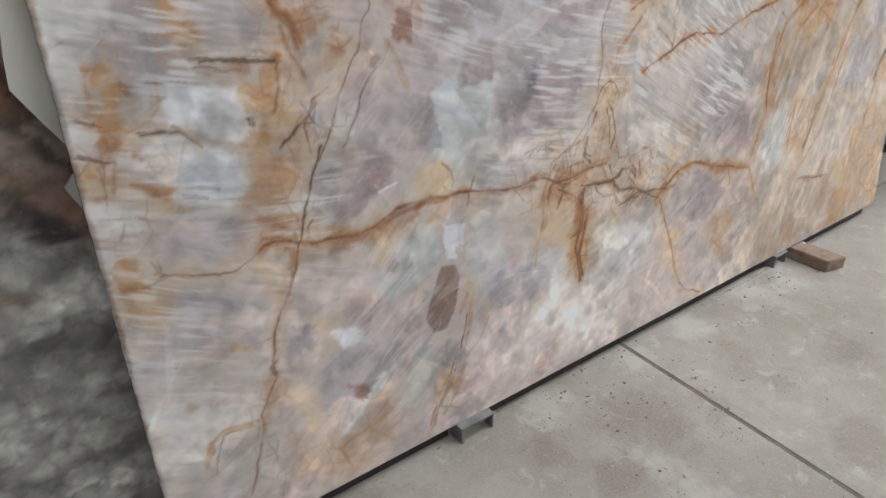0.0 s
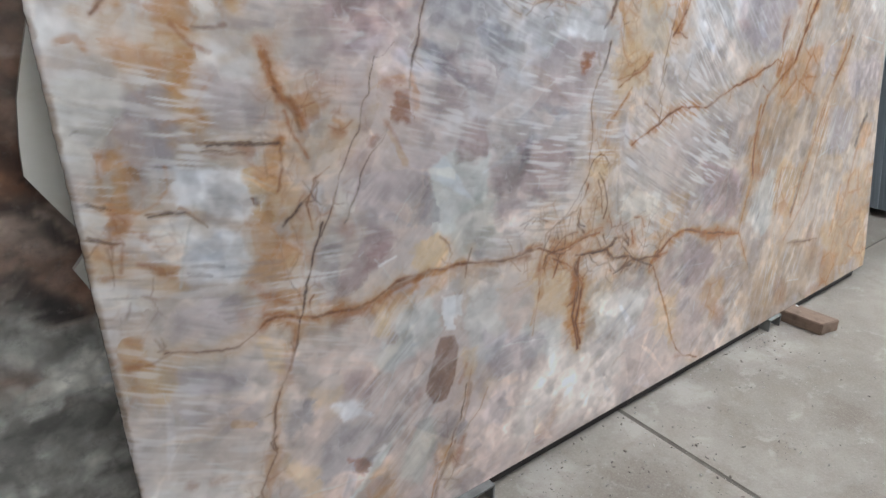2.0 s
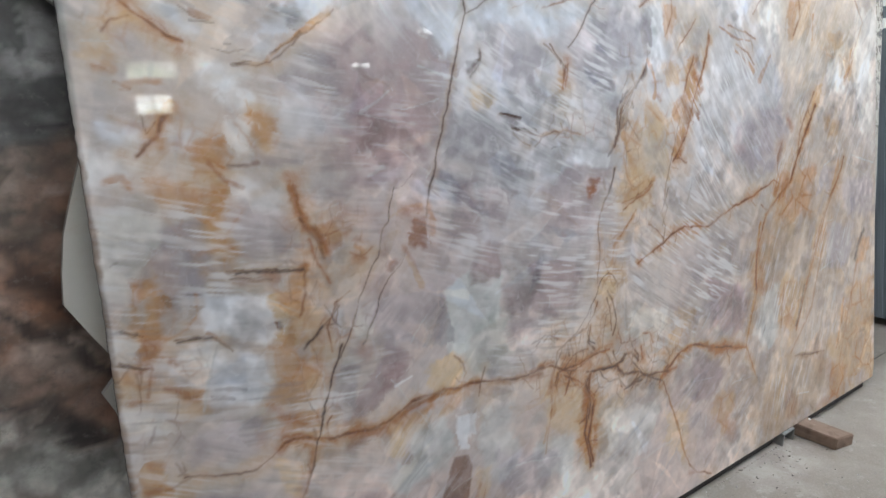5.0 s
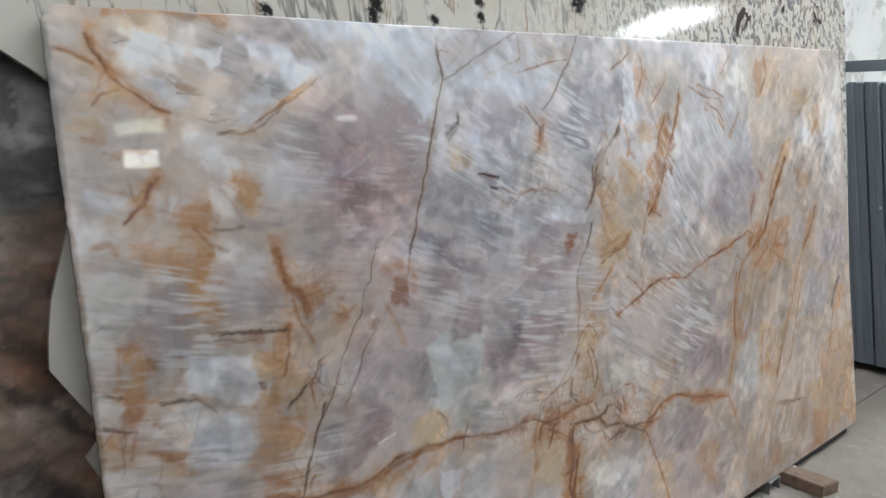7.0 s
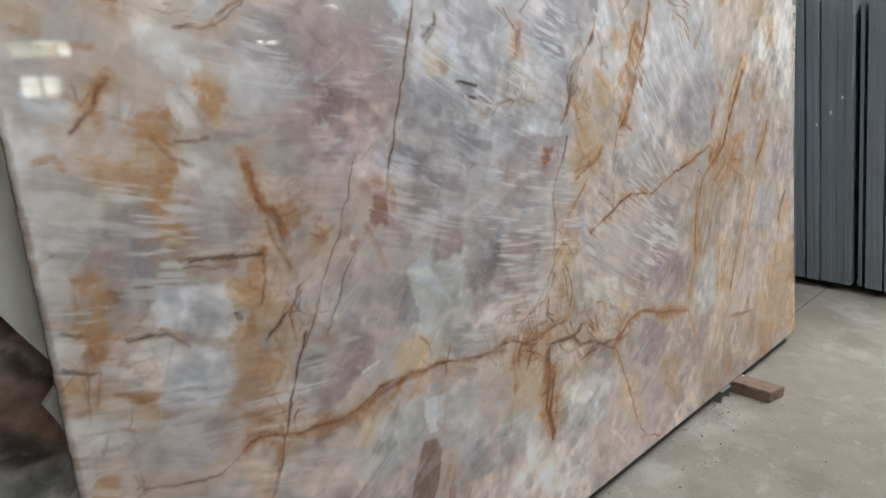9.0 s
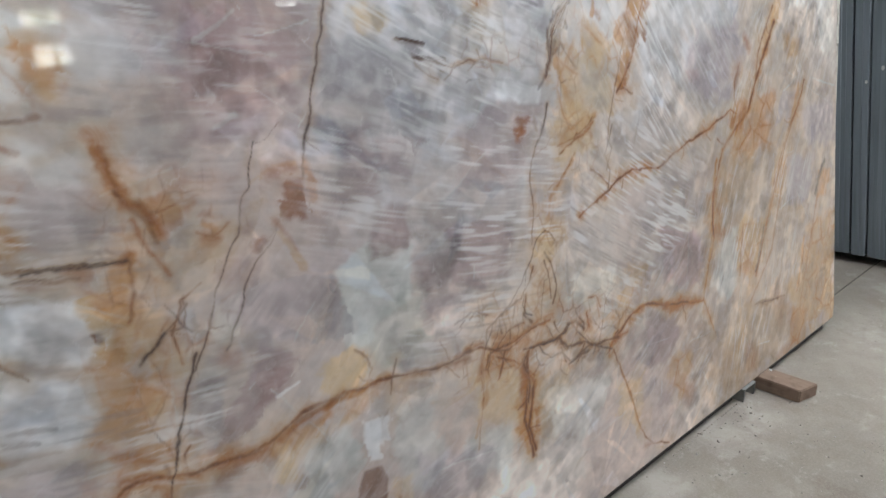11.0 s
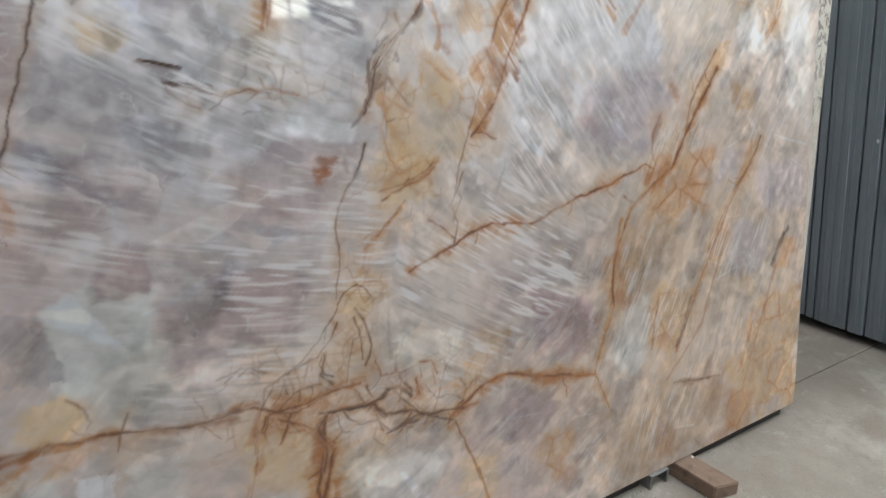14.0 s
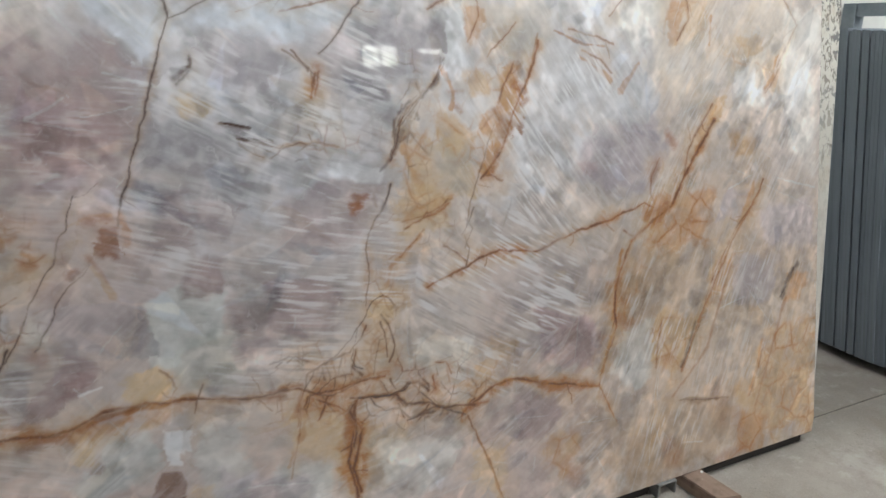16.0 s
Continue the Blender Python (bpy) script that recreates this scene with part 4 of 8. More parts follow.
stroke("rust", 0.6, 0.006, [(-3.224, 1.431), (-3.194, 1.386), (-3.159, 1.369)])
stroke("ochre", 0.7, 0.012, [(-3.135, 1.353), (-3.081, 1.371)])
stroke("ochre", 0.7, 0.014, [(-2.981, 1.264), (-3.017, 1.203)])
stroke("ochre", 0.8, 0.019, [(-3.052, 1.156), (-3.029, 1.110)])
stroke("rust", 0.7, 0.007, [(-3.014, 1.229), (-2.999, 1.172), (-2.976, 1.119)])
stroke("ochre", 0.7, 0.021, [(-2.936, 1.131), (-2.871, 1.146)])
stroke("ochre", 0.7, 0.019, [(-2.835, 1.167), (-2.779, 1.215)])
stroke("ochre", 0.8, 0.019, [(-3.112, 1.009), (-3.138, 0.909)])
stroke("ochre", 0.7, 0.021, [(-3.059, 0.981), (-3.008, 1.036)])
stroke("ochre", 0.8, 0.014, [(-3.447, 1.010), (-3.387, 0.979)])
stroke("rust", 0.6, 0.006, [(-3.404, 1.092), (-3.398, 1.019), (-3.416, 0.964)])
stroke("ochre", 0.7, 0.012, [(-3.266, 1.202), (-3.253, 1.162)])
stroke("ochre", 0.6, 0.039, [(-0.460, 1.825), (-0.517, 1.675)])
stroke("ochre", 0.6, 0.034, [(-0.676, 1.628), (-0.730, 1.484)])
stroke("rust", 0.75, 0.008, [(-0.379, 1.135), (-0.528, 0.927), (-0.672, 0.660), (-0.772, 0.448)])
stroke("rust", 0.6, 0.009, [(-0.202, 0.651), (-0.291, 0.391), (-0.351, 0.216)])
stroke("rust", 0.55, 0.008, [(-0.524, 0.842), (-0.636, 0.522), (-0.814, 0.352)])
stroke("ochre", 0.7, 0.019, [(-0.410, 1.118), (-0.543, 0.908), (-0.687, 0.652)])
vein("dark", 3.6, 0.9, [(-2.520, 1.855), (-2.512, 1.803), (-2.504, 1.742), (-2.532, 1.666), (-2.560, 1.591), (-2.584, 1.516), (-2.611, 1.442), (-2.638, 1.368), (-2.664, 1.295), (-2.680, 1.236)])
vein("dark", 3, 0.6, [(-2.504, 1.742), (-2.440, 1.774), (-2.328, 1.831), (-2.221, 1.884)])
vein("dark", 2.9, 0.8, [(-2.772, 1.324), (-2.786, 1.286), (-2.799, 1.241), (-2.823, 1.210), (-2.835, 1.158), (-2.858, 1.128), (-2.881, 1.091), (-2.901, 1.060), (-2.916, 1.021), (-2.931, 0.990), (-2.951, 0.959), (-2.971, 0.929)])
vein("dark", 4, 1, [(-2.962, 0.958), (-2.990, 0.898), (-3.012, 0.854), (-3.031, 0.808), (-3.046, 0.761), (-3.056, 0.735)])
vein("brown", 5, 0.8, [(-3.056, 0.735), (-3.069, 0.679), (-3.091, 0.634), (-3.130, 0.580), (-3.151, 0.542), (-3.164, 0.485), (-3.171, 0.464), (-3.166, 0.429)])
vein("brown", 5, 0.7, [(-3.161, 0.461), (-3.177, 0.452), (-3.168, 0.419), (-3.194, 0.379), (-3.225, 0.328), (-3.229, 0.271), (-3.259, 0.195), (-3.291, 0.118)])
vein("brown", 4, 0.5, [(-3.232, 0.322), (-3.274, 0.318), (-3.323, 0.322), (-3.344, 0.274), (-3.360, 0.225)])
vein("brown", 4, 0.4, [(-3.225, 0.316), (-3.219, 0.242), (-3.201, 0.193), (-3.197, 0.129), (-3.216, 0.064)])
vein("dark", 2.9, 0.7, [(-2.758, 1.149), (-2.778, 1.121), (-2.815, 1.092), (-2.845, 1.048), (-2.861, 1.009), (-2.880, 0.985), (-2.907, 0.941)])
vein("dark", 6, 0.9, [(-3.061, 0.977), (-3.027, 0.996), (-3.007, 1.013)])
vein("brown", 4, 0.6, [(-3.007, 1.013), (-2.981, 1.032), (-2.959, 1.059)])
vein("dark", 3.5, 0.6, [(-2.998, 1.071), (-2.983, 1.036), (-2.960, 0.999)])
vein("dark", 5, 0.8, [(-3.200, 1.184), (-3.157, 1.181), (-3.120, 1.174), (-3.082, 1.167), (-3.040, 1.163)])
vein("brown", 4, 0.5, [(-3.213, 1.176), (-3.172, 1.169), (-3.142, 1.159)])
vein("brown", 4, 0.7, [(-3.370, 0.766), (-3.335, 0.757), (-3.289, 0.738), (-3.251, 0.728), (-3.211, 0.727), (-3.175, 0.740), (-3.144, 0.758)])
vein("rust", 7, 0.9, [(-3.144, 0.758), (-3.114, 0.765), (-3.079, 0.758), (-3.054, 0.746)])
vein("dark", 4, 0.7, [(-3.340, 1.064), (-3.300, 1.064), (-3.266, 1.058)])
vein("brown", 4, 0.6, [(-3.266, 1.058), (-3.250, 1.046), (-3.224, 1.018)])
vein("brown", 4, 0.5, [(-3.381, 0.774), (-3.365, 0.781), (-3.369, 0.801)])
vein("dark", 4, 0.7, [(-3.446, 1.115), (-3.420, 1.106), (-3.401, 1.096)])
vein("brown", 4, 0.7, [(-3.457, 1.049), (-3.425, 1.030), (-3.397, 1.018)])
vein("brown", 4, 0.6, [(-3.342, 1.070), (-3.315, 1.070), (-3.283, 1.065)])
vein("rust", 9, 0.9, [(-3.054, 0.746), (-3.007, 0.733), (-2.960, 0.730), (-2.897, 0.719), (-2.845, 0.723), (-2.809, 0.738), (-2.772, 0.751), (-2.726, 0.756), (-2.670, 0.753), (-2.623, 0.747), (-2.583, 0.744), (-2.543, 0.738)])
vein("brown", 5, 0.7, [(-2.913, 0.722), (-2.845, 0.723), (-2.809, 0.738), (-2.772, 0.748), (-2.726, 0.750)])
vein("brown", 6, 0.9, [(-2.583, 0.746), (-2.543, 0.738), (-2.482, 0.724), (-2.407, 0.708), (-2.351, 0.710), (-2.293, 0.712), (-2.253, 0.704)])
vein("brown", 4, 0.7, [(-2.356, 0.711), (-2.303, 0.709), (-2.243, 0.703), (-2.201, 0.676), (-2.159, 0.662), (-2.104, 0.676), (-2.056, 0.692), (-2.008, 0.694)])
vein("brown", 4, 0.8, [(-2.335, 0.798), (-2.305, 0.803), (-2.277, 0.810), (-2.258, 0.797), (-2.239, 0.781)])
vein("dark", 3.5, 0.8, [(-2.243, 0.703), (-2.233, 0.716), (-2.216, 0.736), (-2.206, 0.760), (-2.184, 0.768), (-2.146, 0.780), (-2.122, 0.796), (-2.097, 0.819), (-2.071, 0.850), (-2.051, 0.875), (-2.035, 0.909), (-2.017, 0.935), (-1.984, 0.947)])
vein("brown", 4, 0.8, [(-1.984, 0.947), (-1.962, 0.936), (-1.940, 0.908)])
vein("dark", 3, 0.8, [(-2.068, 0.849), (-2.079, 0.807), (-2.095, 0.764), (-2.082, 0.739), (-2.061, 0.725)])
vein("brown", 3, 0.7, [(-1.992, 0.868), (-1.982, 0.835), (-1.980, 0.788), (-1.978, 0.749)])
vein("brown", 3, 0.6, [(-2.148, 0.758), (-2.149, 0.713), (-2.157, 0.677)])
vein("brown", 3, 0.5, [(-2.185, 0.754), (-2.197, 0.712), (-2.221, 0.697)])
vein("brown", 3, 0.5, [(-2.121, 0.735), (-2.117, 0.703), (-2.135, 0.670)])
vein("brown", 4, 0.7, [(-2.243, 0.703), (-2.260, 0.723), (-2.280, 0.731), (-2.294, 0.725)])
vein("dark", 4.5, 0.9, [(-2.082, 0.636), (-2.030, 0.626), (-1.982, 0.620), (-1.930, 0.630), (-1.907, 0.648)])
vein("dark", 4, 0.7, [(-1.907, 0.648), (-1.880, 0.615), (-1.843, 0.578), (-1.813, 0.549)])
vein("dark", 4, 0.7, [(-2.046, 0.631), (-2.025, 0.598), (-1.994, 0.575), (-1.952, 0.571), (-1.921, 0.536)])
vein("dark", 5, 0.7, [(-1.822, 0.551), (-1.759, 0.515), (-1.714, 0.497)])
vein("brown", 4, 0.7, [(-1.897, 0.511), (-1.869, 0.530), (-1.823, 0.532)])
vein("brown", 3, 0.6, [(-1.852, 0.636), (-1.823, 0.611), (-1.842, 0.595)])
vein("brown", 3, 0.6, [(-1.982, 0.622), (-1.995, 0.658), (-2.009, 0.678)])
vein("brown", 3, 0.5, [(-1.953, 0.563), (-1.965, 0.526), (-1.942, 0.492)])
vein("brown", 3, 0.6, [(-1.738, 0.545), (-1.718, 0.498), (-1.742, 0.484)])
vein("brown", 6, 0.9, [(-2.082, 0.636), (-2.098, 0.616), (-2.112, 0.595), (-2.097, 0.563), (-2.096, 0.522), (-2.108, 0.481)])
vein("rust", 8, 0.9, [(-2.093, 0.626), (-2.097, 0.565), (-2.115, 0.491), (-2.127, 0.438), (-2.118, 0.380), (-2.101, 0.311)])
vein("rust", 6, 0.7, [(-2.243, 0.703), (-2.255, 0.671), (-2.268, 0.630), (-2.272, 0.586)])
vein("rust", 5, 0.6, [(-2.253, 0.701), (-2.261, 0.633), (-2.269, 0.569), (-2.287, 0.508), (-2.308, 0.434)])
vein("brown", 5, 0.7, [(-2.520, 0.772), (-2.540, 0.732), (-2.551, 0.697)])
vein("rust", 5, 0.5, [(-2.623, 0.838), (-2.597, 0.811), (-2.590, 0.780), (-2.606, 0.756)])
vein("dark", 2.9, 0.8, [(-1.740, 1.640), (-1.776, 1.575), (-1.819, 1.535), (-1.853, 1.493), (-1.892, 1.449), (-1.909, 1.394), (-1.930, 1.349)])
vein("dark", 2.9, 0.7, [(-1.740, 1.627), (-1.763, 1.580), (-1.797, 1.554), (-1.831, 1.528), (-1.857, 1.502), (-1.888, 1.469), (-1.909, 1.430), (-1.916, 1.390), (-1.935, 1.350)])
vein("dark", 3, 0.5, [(-1.838, 1.535), (-1.872, 1.509), (-1.893, 1.476), (-1.903, 1.437), (-1.912, 1.396)])
vein("dark", 5, 0.9, [(-1.934, 1.277), (-1.945, 1.241), (-1.966, 1.208), (-1.994, 1.174)])
vein("brown", 4.5, 0.8, [(-1.994, 1.174), (-2.014, 1.137), (-2.026, 1.090), (-2.025, 1.046), (-2.023, 1.002), (-2.040, 0.925)])
vein("rust", 6, 0.7, [(-1.818, 1.181), (-1.845, 1.158), (-1.870, 1.152), (-1.895, 1.141)])
vein("rust", 5, 0.6, [(-1.747, 1.217), (-1.775, 1.190), (-1.802, 1.172), (-1.845, 1.163)])
vein("rust", 9, 0.8, [(-1.408, 1.686), (-1.430, 1.620), (-1.462, 1.554), (-1.484, 1.510), (-1.509, 1.466), (-1.527, 1.407), (-1.558, 1.348), (-1.598, 1.303), (-1.628, 1.270)])
vein("rust", 8, 0.6, [(-1.497, 1.627), (-1.538, 1.555), (-1.566, 1.483), (-1.618, 1.427)])
vein("brown", 4, 0.6, [(-1.576, 1.439), (-1.603, 1.374), (-1.635, 1.295), (-1.662, 1.222), (-1.680, 1.155), (-1.696, 1.103)])
vein("dark", 3, 0.6, [(-1.657, 1.183), (-1.677, 1.144), (-1.702, 1.104)])
vein("brown", 4, 0.7, [(-1.696, 1.103), (-1.683, 1.054), (-1.698, 0.994)])
vein("rust", 7, 0.9, [(-1.828, 0.948), (-1.764, 0.974), (-1.698, 0.994), (-1.633, 1.022), (-1.575, 1.032), (-1.516, 1.023), (-1.434, 1.013), (-1.391, 1.023), (-1.325, 1.044), (-1.257, 1.061), (-1.164, 1.074), (-1.091, 1.093), (-1.016, 1.116), (-0.965, 1.132), (-0.899, 1.100)])
vein("brown", 4, 0.6, [(-1.747, 0.974), (-1.698, 0.994), (-1.633, 1.019)])
vein("rust", 6, 0.6, [(-1.698, 1.017), (-1.732, 1.052), (-1.772, 1.072)])
vein("rust", 12, 0.95, [(-0.637, 1.409), (-0.692, 1.337), (-0.735, 1.275), (-0.779, 1.214), (-0.805, 1.160), (-0.837, 1.103), (-0.891, 1.080), (-0.938, 1.054), (-0.990, 1.024), (-1.029, 0.993)])
vein("brown", 6, 0.7, [(-0.697, 1.328), (-0.741, 1.270), (-0.784, 1.210), (-0.810, 1.161)])
vein("rust", 9, 0.95, [(-1.029, 0.993), (-1.054, 0.932), (-1.079, 0.880), (-1.097, 0.818), (-1.103, 0.743), (-1.090, 0.688)])
vein("rust", 7, 0.85, [(-1.090, 0.688), (-1.106, 0.637), (-1.131, 0.584), (-1.157, 0.528), (-1.170, 0.476)])
vein("rust", 6, 0.6, [(-0.899, 1.100), (-0.934, 1.156), (-0.935, 1.225), (-0.899, 1.287)])
vein("rust", 8, 0.85, [(-1.170, 0.476), (-1.244, 0.494), (-1.316, 0.516), (-1.407, 0.535), (-1.472, 0.567), (-1.536, 0.582), (-1.598, 0.573), (-1.660, 0.543), (-1.713, 0.516)])
vein("brown", 5, 0.6, [(-1.451, 0.557), (-1.418, 0.535)])
vein("rust", 5, 0.6, [(-1.170, 0.476), (-1.133, 0.415), (-1.099, 0.337)])
vein("rust", 6, 0.7, [(-0.364, 1.164), (-0.394, 1.116), (-0.439, 1.055), (-0.500, 0.985), (-0.553, 0.910), (-0.602, 0.835), (-0.645, 0.738), (-0.661, 0.674)])
vein("brown", 4, 0.7, [(-0.677, 0.622), (-0.712, 0.566), (-0.752, 0.512), (-0.772, 0.466)])
vein("dark", 6, 0.8, [(-0.132, 0.785), (-0.179, 0.734), (-0.220, 0.655)])
vein("rust", 6, 0.5, [(-0.325, 0.458), (-0.353, 0.348), (-0.390, 0.263)])
vein("brown", 6, 0.6, [(-0.774, 0.327), (-0.659, 0.302), (-0.511, 0.286)])
vein("rust", 8, 0.5, [(-0.872, 0.672), (-0.891, 0.584), (-0.903, 0.494)])
vein("rust", 9, 0.5, [(-0.297, 1.598), (-0.336, 1.541), (-0.371, 1.497)])
vein("rust", 9, 0.5, [(-0.650, 1.468), (-0.760, 1.315), (-0.794, 1.170)])
vein("brown", 4, 0.6, [(-1.703, 0.486), (-1.678, 0.409), (-1.652, 0.344), (-1.631, 0.270)])
vein("rust", 5, 0.6, [(-1.706, 0.491), (-1.672, 0.393), (-1.628, 0.288), (-1.598, 0.196), (-1.560, 0.110), (-1.514, 0.056), (-1.416, 0.018)])
vein("dark", 6, 1, [(-2.409, 1.482), (-2.388, 1.472), (-2.366, 1.471), (-2.336, 1.464)])
vein("dark", 4, 0.8, [(-2.366, 1.446), (-2.348, 1.436), (-2.316, 1.430)])
vein("brown", 4, 0.6, [(-2.316, 1.430), (-2.272, 1.425)])
vein("brown", 4, 0.7, [(-2.366, 1.446), (-2.356, 1.420), (-2.327, 1.399), (-2.298, 1.384)])
vein("brown", 4, 0.7, [(-2.207, 1.391), (-2.169, 1.413), (-2.133, 1.415), (-2.084, 1.405)])
vein("brown", 3, 0.6, [(-2.278, 1.380), (-2.250, 1.405), (-2.218, 1.410)])
vein("brown", 4, 0.5, [(-2.133, 1.415), (-2.136, 1.444), (-2.153, 1.467)])
vein("brown", 4, 0.4, [(-2.318, 1.395), (-2.325, 1.414), (-2.302, 1.428)])
vein("brown", 4, 0.6, [(-2.197, 1.665), (-2.172, 1.633), (-2.156, 1.609)])
vein("rust", 8, 0.7, [(-2.136, 1.604), (-2.148, 1.570), (-2.157, 1.538)])
vein("dark", 7, 0.5, [(-2.462, 1.651), (-2.461, 1.619), (-2.480, 1.604), (-2.499, 1.583)])
vein("dark", 3.5, 0.7, [(-1.946, 1.887), (-1.988, 1.815), (-2.040, 1.744), (-2.084, 1.688), (-2.120, 1.658)])
vein("brown", 4, 0.6, [(-2.221, 1.668), (-2.177, 1.633), (-2.129, 1.592)])
vein("rust", 7, 0.6, [(-2.128, 1.606), (-2.145, 1.541)])
vein("brown", 3, 0.4, [(-2.211, 1.876), (-2.206, 1.810), (-2.246, 1.760)])
vein("rust", 4, 0.4, [(-2.336, 1.759), (-2.266, 1.784), (-2.207, 1.802)])
vein("rust", 4, 0.5, [(-2.223, 1.760), (-2.124, 1.786), (-1.994, 1.811)])
vein("rust", 6.3, 0.71, [(-3.384, 1.836), (-3.373, 1.807), (-3.361, 1.781), (-3.349, 1.750), (-3.331, 1.732), (-3.307, 1.710), (-3.276, 1.689), (-3.244, 1.675)])
vein("rust", 4.9, 0.45, [(-3.440, 1.804), (-3.406, 1.797), (-3.377, 1.777)])
vein("rust", 4.2, 0.38, [(-3.393, 1.693), (-3.370, 1.714), (-3.337, 1.721)])
vein("brown", 3.5, 0.52, [(-2.963, 1.697), (-2.995, 1.676), (-3.026, 1.651), (-3.055, 1.631), (-3.089, 1.626), (-3.145, 1.626)])
vein("rust", 4.2, 0.38, [(-2.891, 1.747), (-2.924, 1.721), (-2.963, 1.697)])
vein("dark", 2.8, 0.38, [(-3.332, 1.817), (-3.306, 1.821)])
vein("dark", 2.1, 0.3, [(-3.241, 1.743), (-3.219, 1.730)])
vein("rust", 3.5, 0.45, [(-3.219, 1.727), (-3.179, 1.718)])
vein("rust", 4.2, 0.38, [(-3.416, 1.635), (-3.392, 1.626)])
vein("rust", 5, 0.5, [(-3.378, 1.602), (-3.350, 1.589)])
vein("brown", 2.8, 0.3, [(-3.186, 1.661), (-3.150, 1.652), (-3.111, 1.659)])
vein("brown", 3, 0.4, [(-3.341, 1.534), (-3.335, 1.497), (-3.315, 1.520)])
vein("rust", 9, 0.7, [(-3.362, 1.453), (-3.342, 1.470), (-3.319, 1.488), (-3.304, 1.519), (-3.276, 1.543)])
vein("rust", 12, 0.8, [(-3.040, 1.358), (-3.036, 1.319), (-3.024, 1.277)])
vein("brown", 9, 0.8, [(-3.032, 1.284), (-3.009, 1.242), (-2.986, 1.213), (-2.981, 1.181)])
vein("rust", 5, 0.6, [(-2.973, 1.233), (-2.932, 1.239), (-2.895, 1.243)])
vein("rust", 6, 0.6, [(-2.850, 1.181), (-2.884, 1.160), (-2.912, 1.175)])
vein("brown", 8, 0.6, [(-2.765, 1.146), (-2.735, 1.177), (-2.693, 1.205)])
vein("rust", 7, 0.6, [(-3.036, 1.160), (-3.038, 1.108), (-3.057, 1.059)])
vein("rust", 5, 0.6, [(-2.925, 1.086), (-2.965, 1.067), (-2.996, 1.005), (-2.990, 0.948)])
vein("rust", 4, 0.5, [(-2.556, 0.408), (-2.585, 0.304), (-2.609, 0.256)])
vein("brown", 5, 0.7, [(-2.609, 0.266), (-2.645, 0.212), (-2.671, 0.144), (-2.720, 0.065), (-2.734, 0.030)])
vein("brown", 6, 0.6, [(-2.647, 0.183), (-2.635, 0.198), (-2.660, 0.159)])
vein("rust", 4, 0.5, [(-2.496, 0.327), (-2.533, 0.263), (-2.602, 0.213)])
vein("rust", 5, 0.5, [(-1.903, 1.163), (-1.835, 1.172), (-1.779, 1.192), (-1.736, 1.215)])
vein("rust", 5, 0.5, [(-1.957, 1.056), (-1.890, 1.073), (-1.862, 1.105)])
vein("dark", 4, 0.4, [(-1.691, 1.155), (-1.666, 1.115), (-1.695, 1.063)])
vein("rust", 5, 0.5, [(-1.629, 1.824), (-1.618, 1.765), (-1.657, 1.687)])
vein("rust", 4, 0.5, [(-1.486, 1.746), (-1.542, 1.686), (-1.596, 1.647)])
vein("rust", 6, 0.5, [(-1.288, 1.726), (-1.193, 1.704), (-1.106, 1.677)])
vein("rust", 6, 0.5, [(-1.236, 1.661), (-1.159, 1.627), (-1.113, 1.582)])
vein("rust", 7, 0.5, [(-0.794, 1.843), (-0.776, 1.773), (-0.828, 1.690)])
vein("rust", 7, 0.5, [(-0.304, 1.842), (-0.223, 1.752), (-0.319, 1.595)])
vein("rust", 5, 0.4, [(-1.060, 1.837), (-1.127, 1.770)])
vein("rust", 6, 0.5, [(-1.787, 1.783), (-1.724, 1.812), (-1.691, 1.832)])


# the branching knot in the middle of the face
vein("rust", 7, 0.90, [(-2.308, 0.713), (-2.259, 0.706), (-2.210, 0.682), (-2.140, 0.676), (-2.068, 0.688), (-1.994, 0.690)], False)
vein("brown", 6, 1.00, [(-2.242, 0.699), (-2.230, 0.749), (-2.185, 0.766), (-2.132, 0.779), (-2.097, 0.784), (-2.058, 0.822), (-2.037, 0.862)], False)
vein("brown", 7, 0.90, [(-2.078, 0.790), (-2.091, 0.738), (-2.066, 0.706)], False)
vein("brown", 5, 0.80, [(-2.124, 0.772), (-2.136, 0.729)], False)
vein("brown", 5, 0.70, [(-2.185, 0.766), (-2.181, 0.721)], False)
vein("brown", 9, 1.00, [(-2.107, 0.641), (-2.053, 0.633), (-1.960, 0.617), (-1.920, 0.646), (-1.881, 0.647), (-1.844, 0.610)], False)
vein("brown", 9, 1.00, [(-1.960, 0.617), (-1.924, 0.580), (-1.846, 0.568), (-1.787, 0.535), (-1.724, 0.534), (-1.682, 0.524)], False)
vein("brown", 7, 0.90, [(-1.888, 0.533), (-1.827, 0.548), (-1.787, 0.535)], False)
vein("brown", 5, 0.90, [(-1.880, 0.676), (-1.843, 0.620)], False)
vein("rust", 6, 0.90, [(-1.831, 0.656), (-1.820, 0.605)], False)
vein("brown", 5, 0.80, [(-1.976, 0.677), (-1.959, 0.636)], False)
vein("brown", 5, 0.90, [(-1.927, 0.524), (-1.878, 0.531), (-1.846, 0.562)], False)
vein("brown", 4, 0.80, [(-1.953, 0.587), (-1.936, 0.535)], False)
vein("rust", 7, 0.90, [(-1.726, 0.495), (-1.703, 0.529), (-1.681, 0.544)], False)
vein("rust", 9, 0.95, [(-2.090, 0.628), (-2.103, 0.576), (-2.079, 0.532), (-2.092, 0.479), (-2.115, 0.409), (-2.093, 0.325)], False)
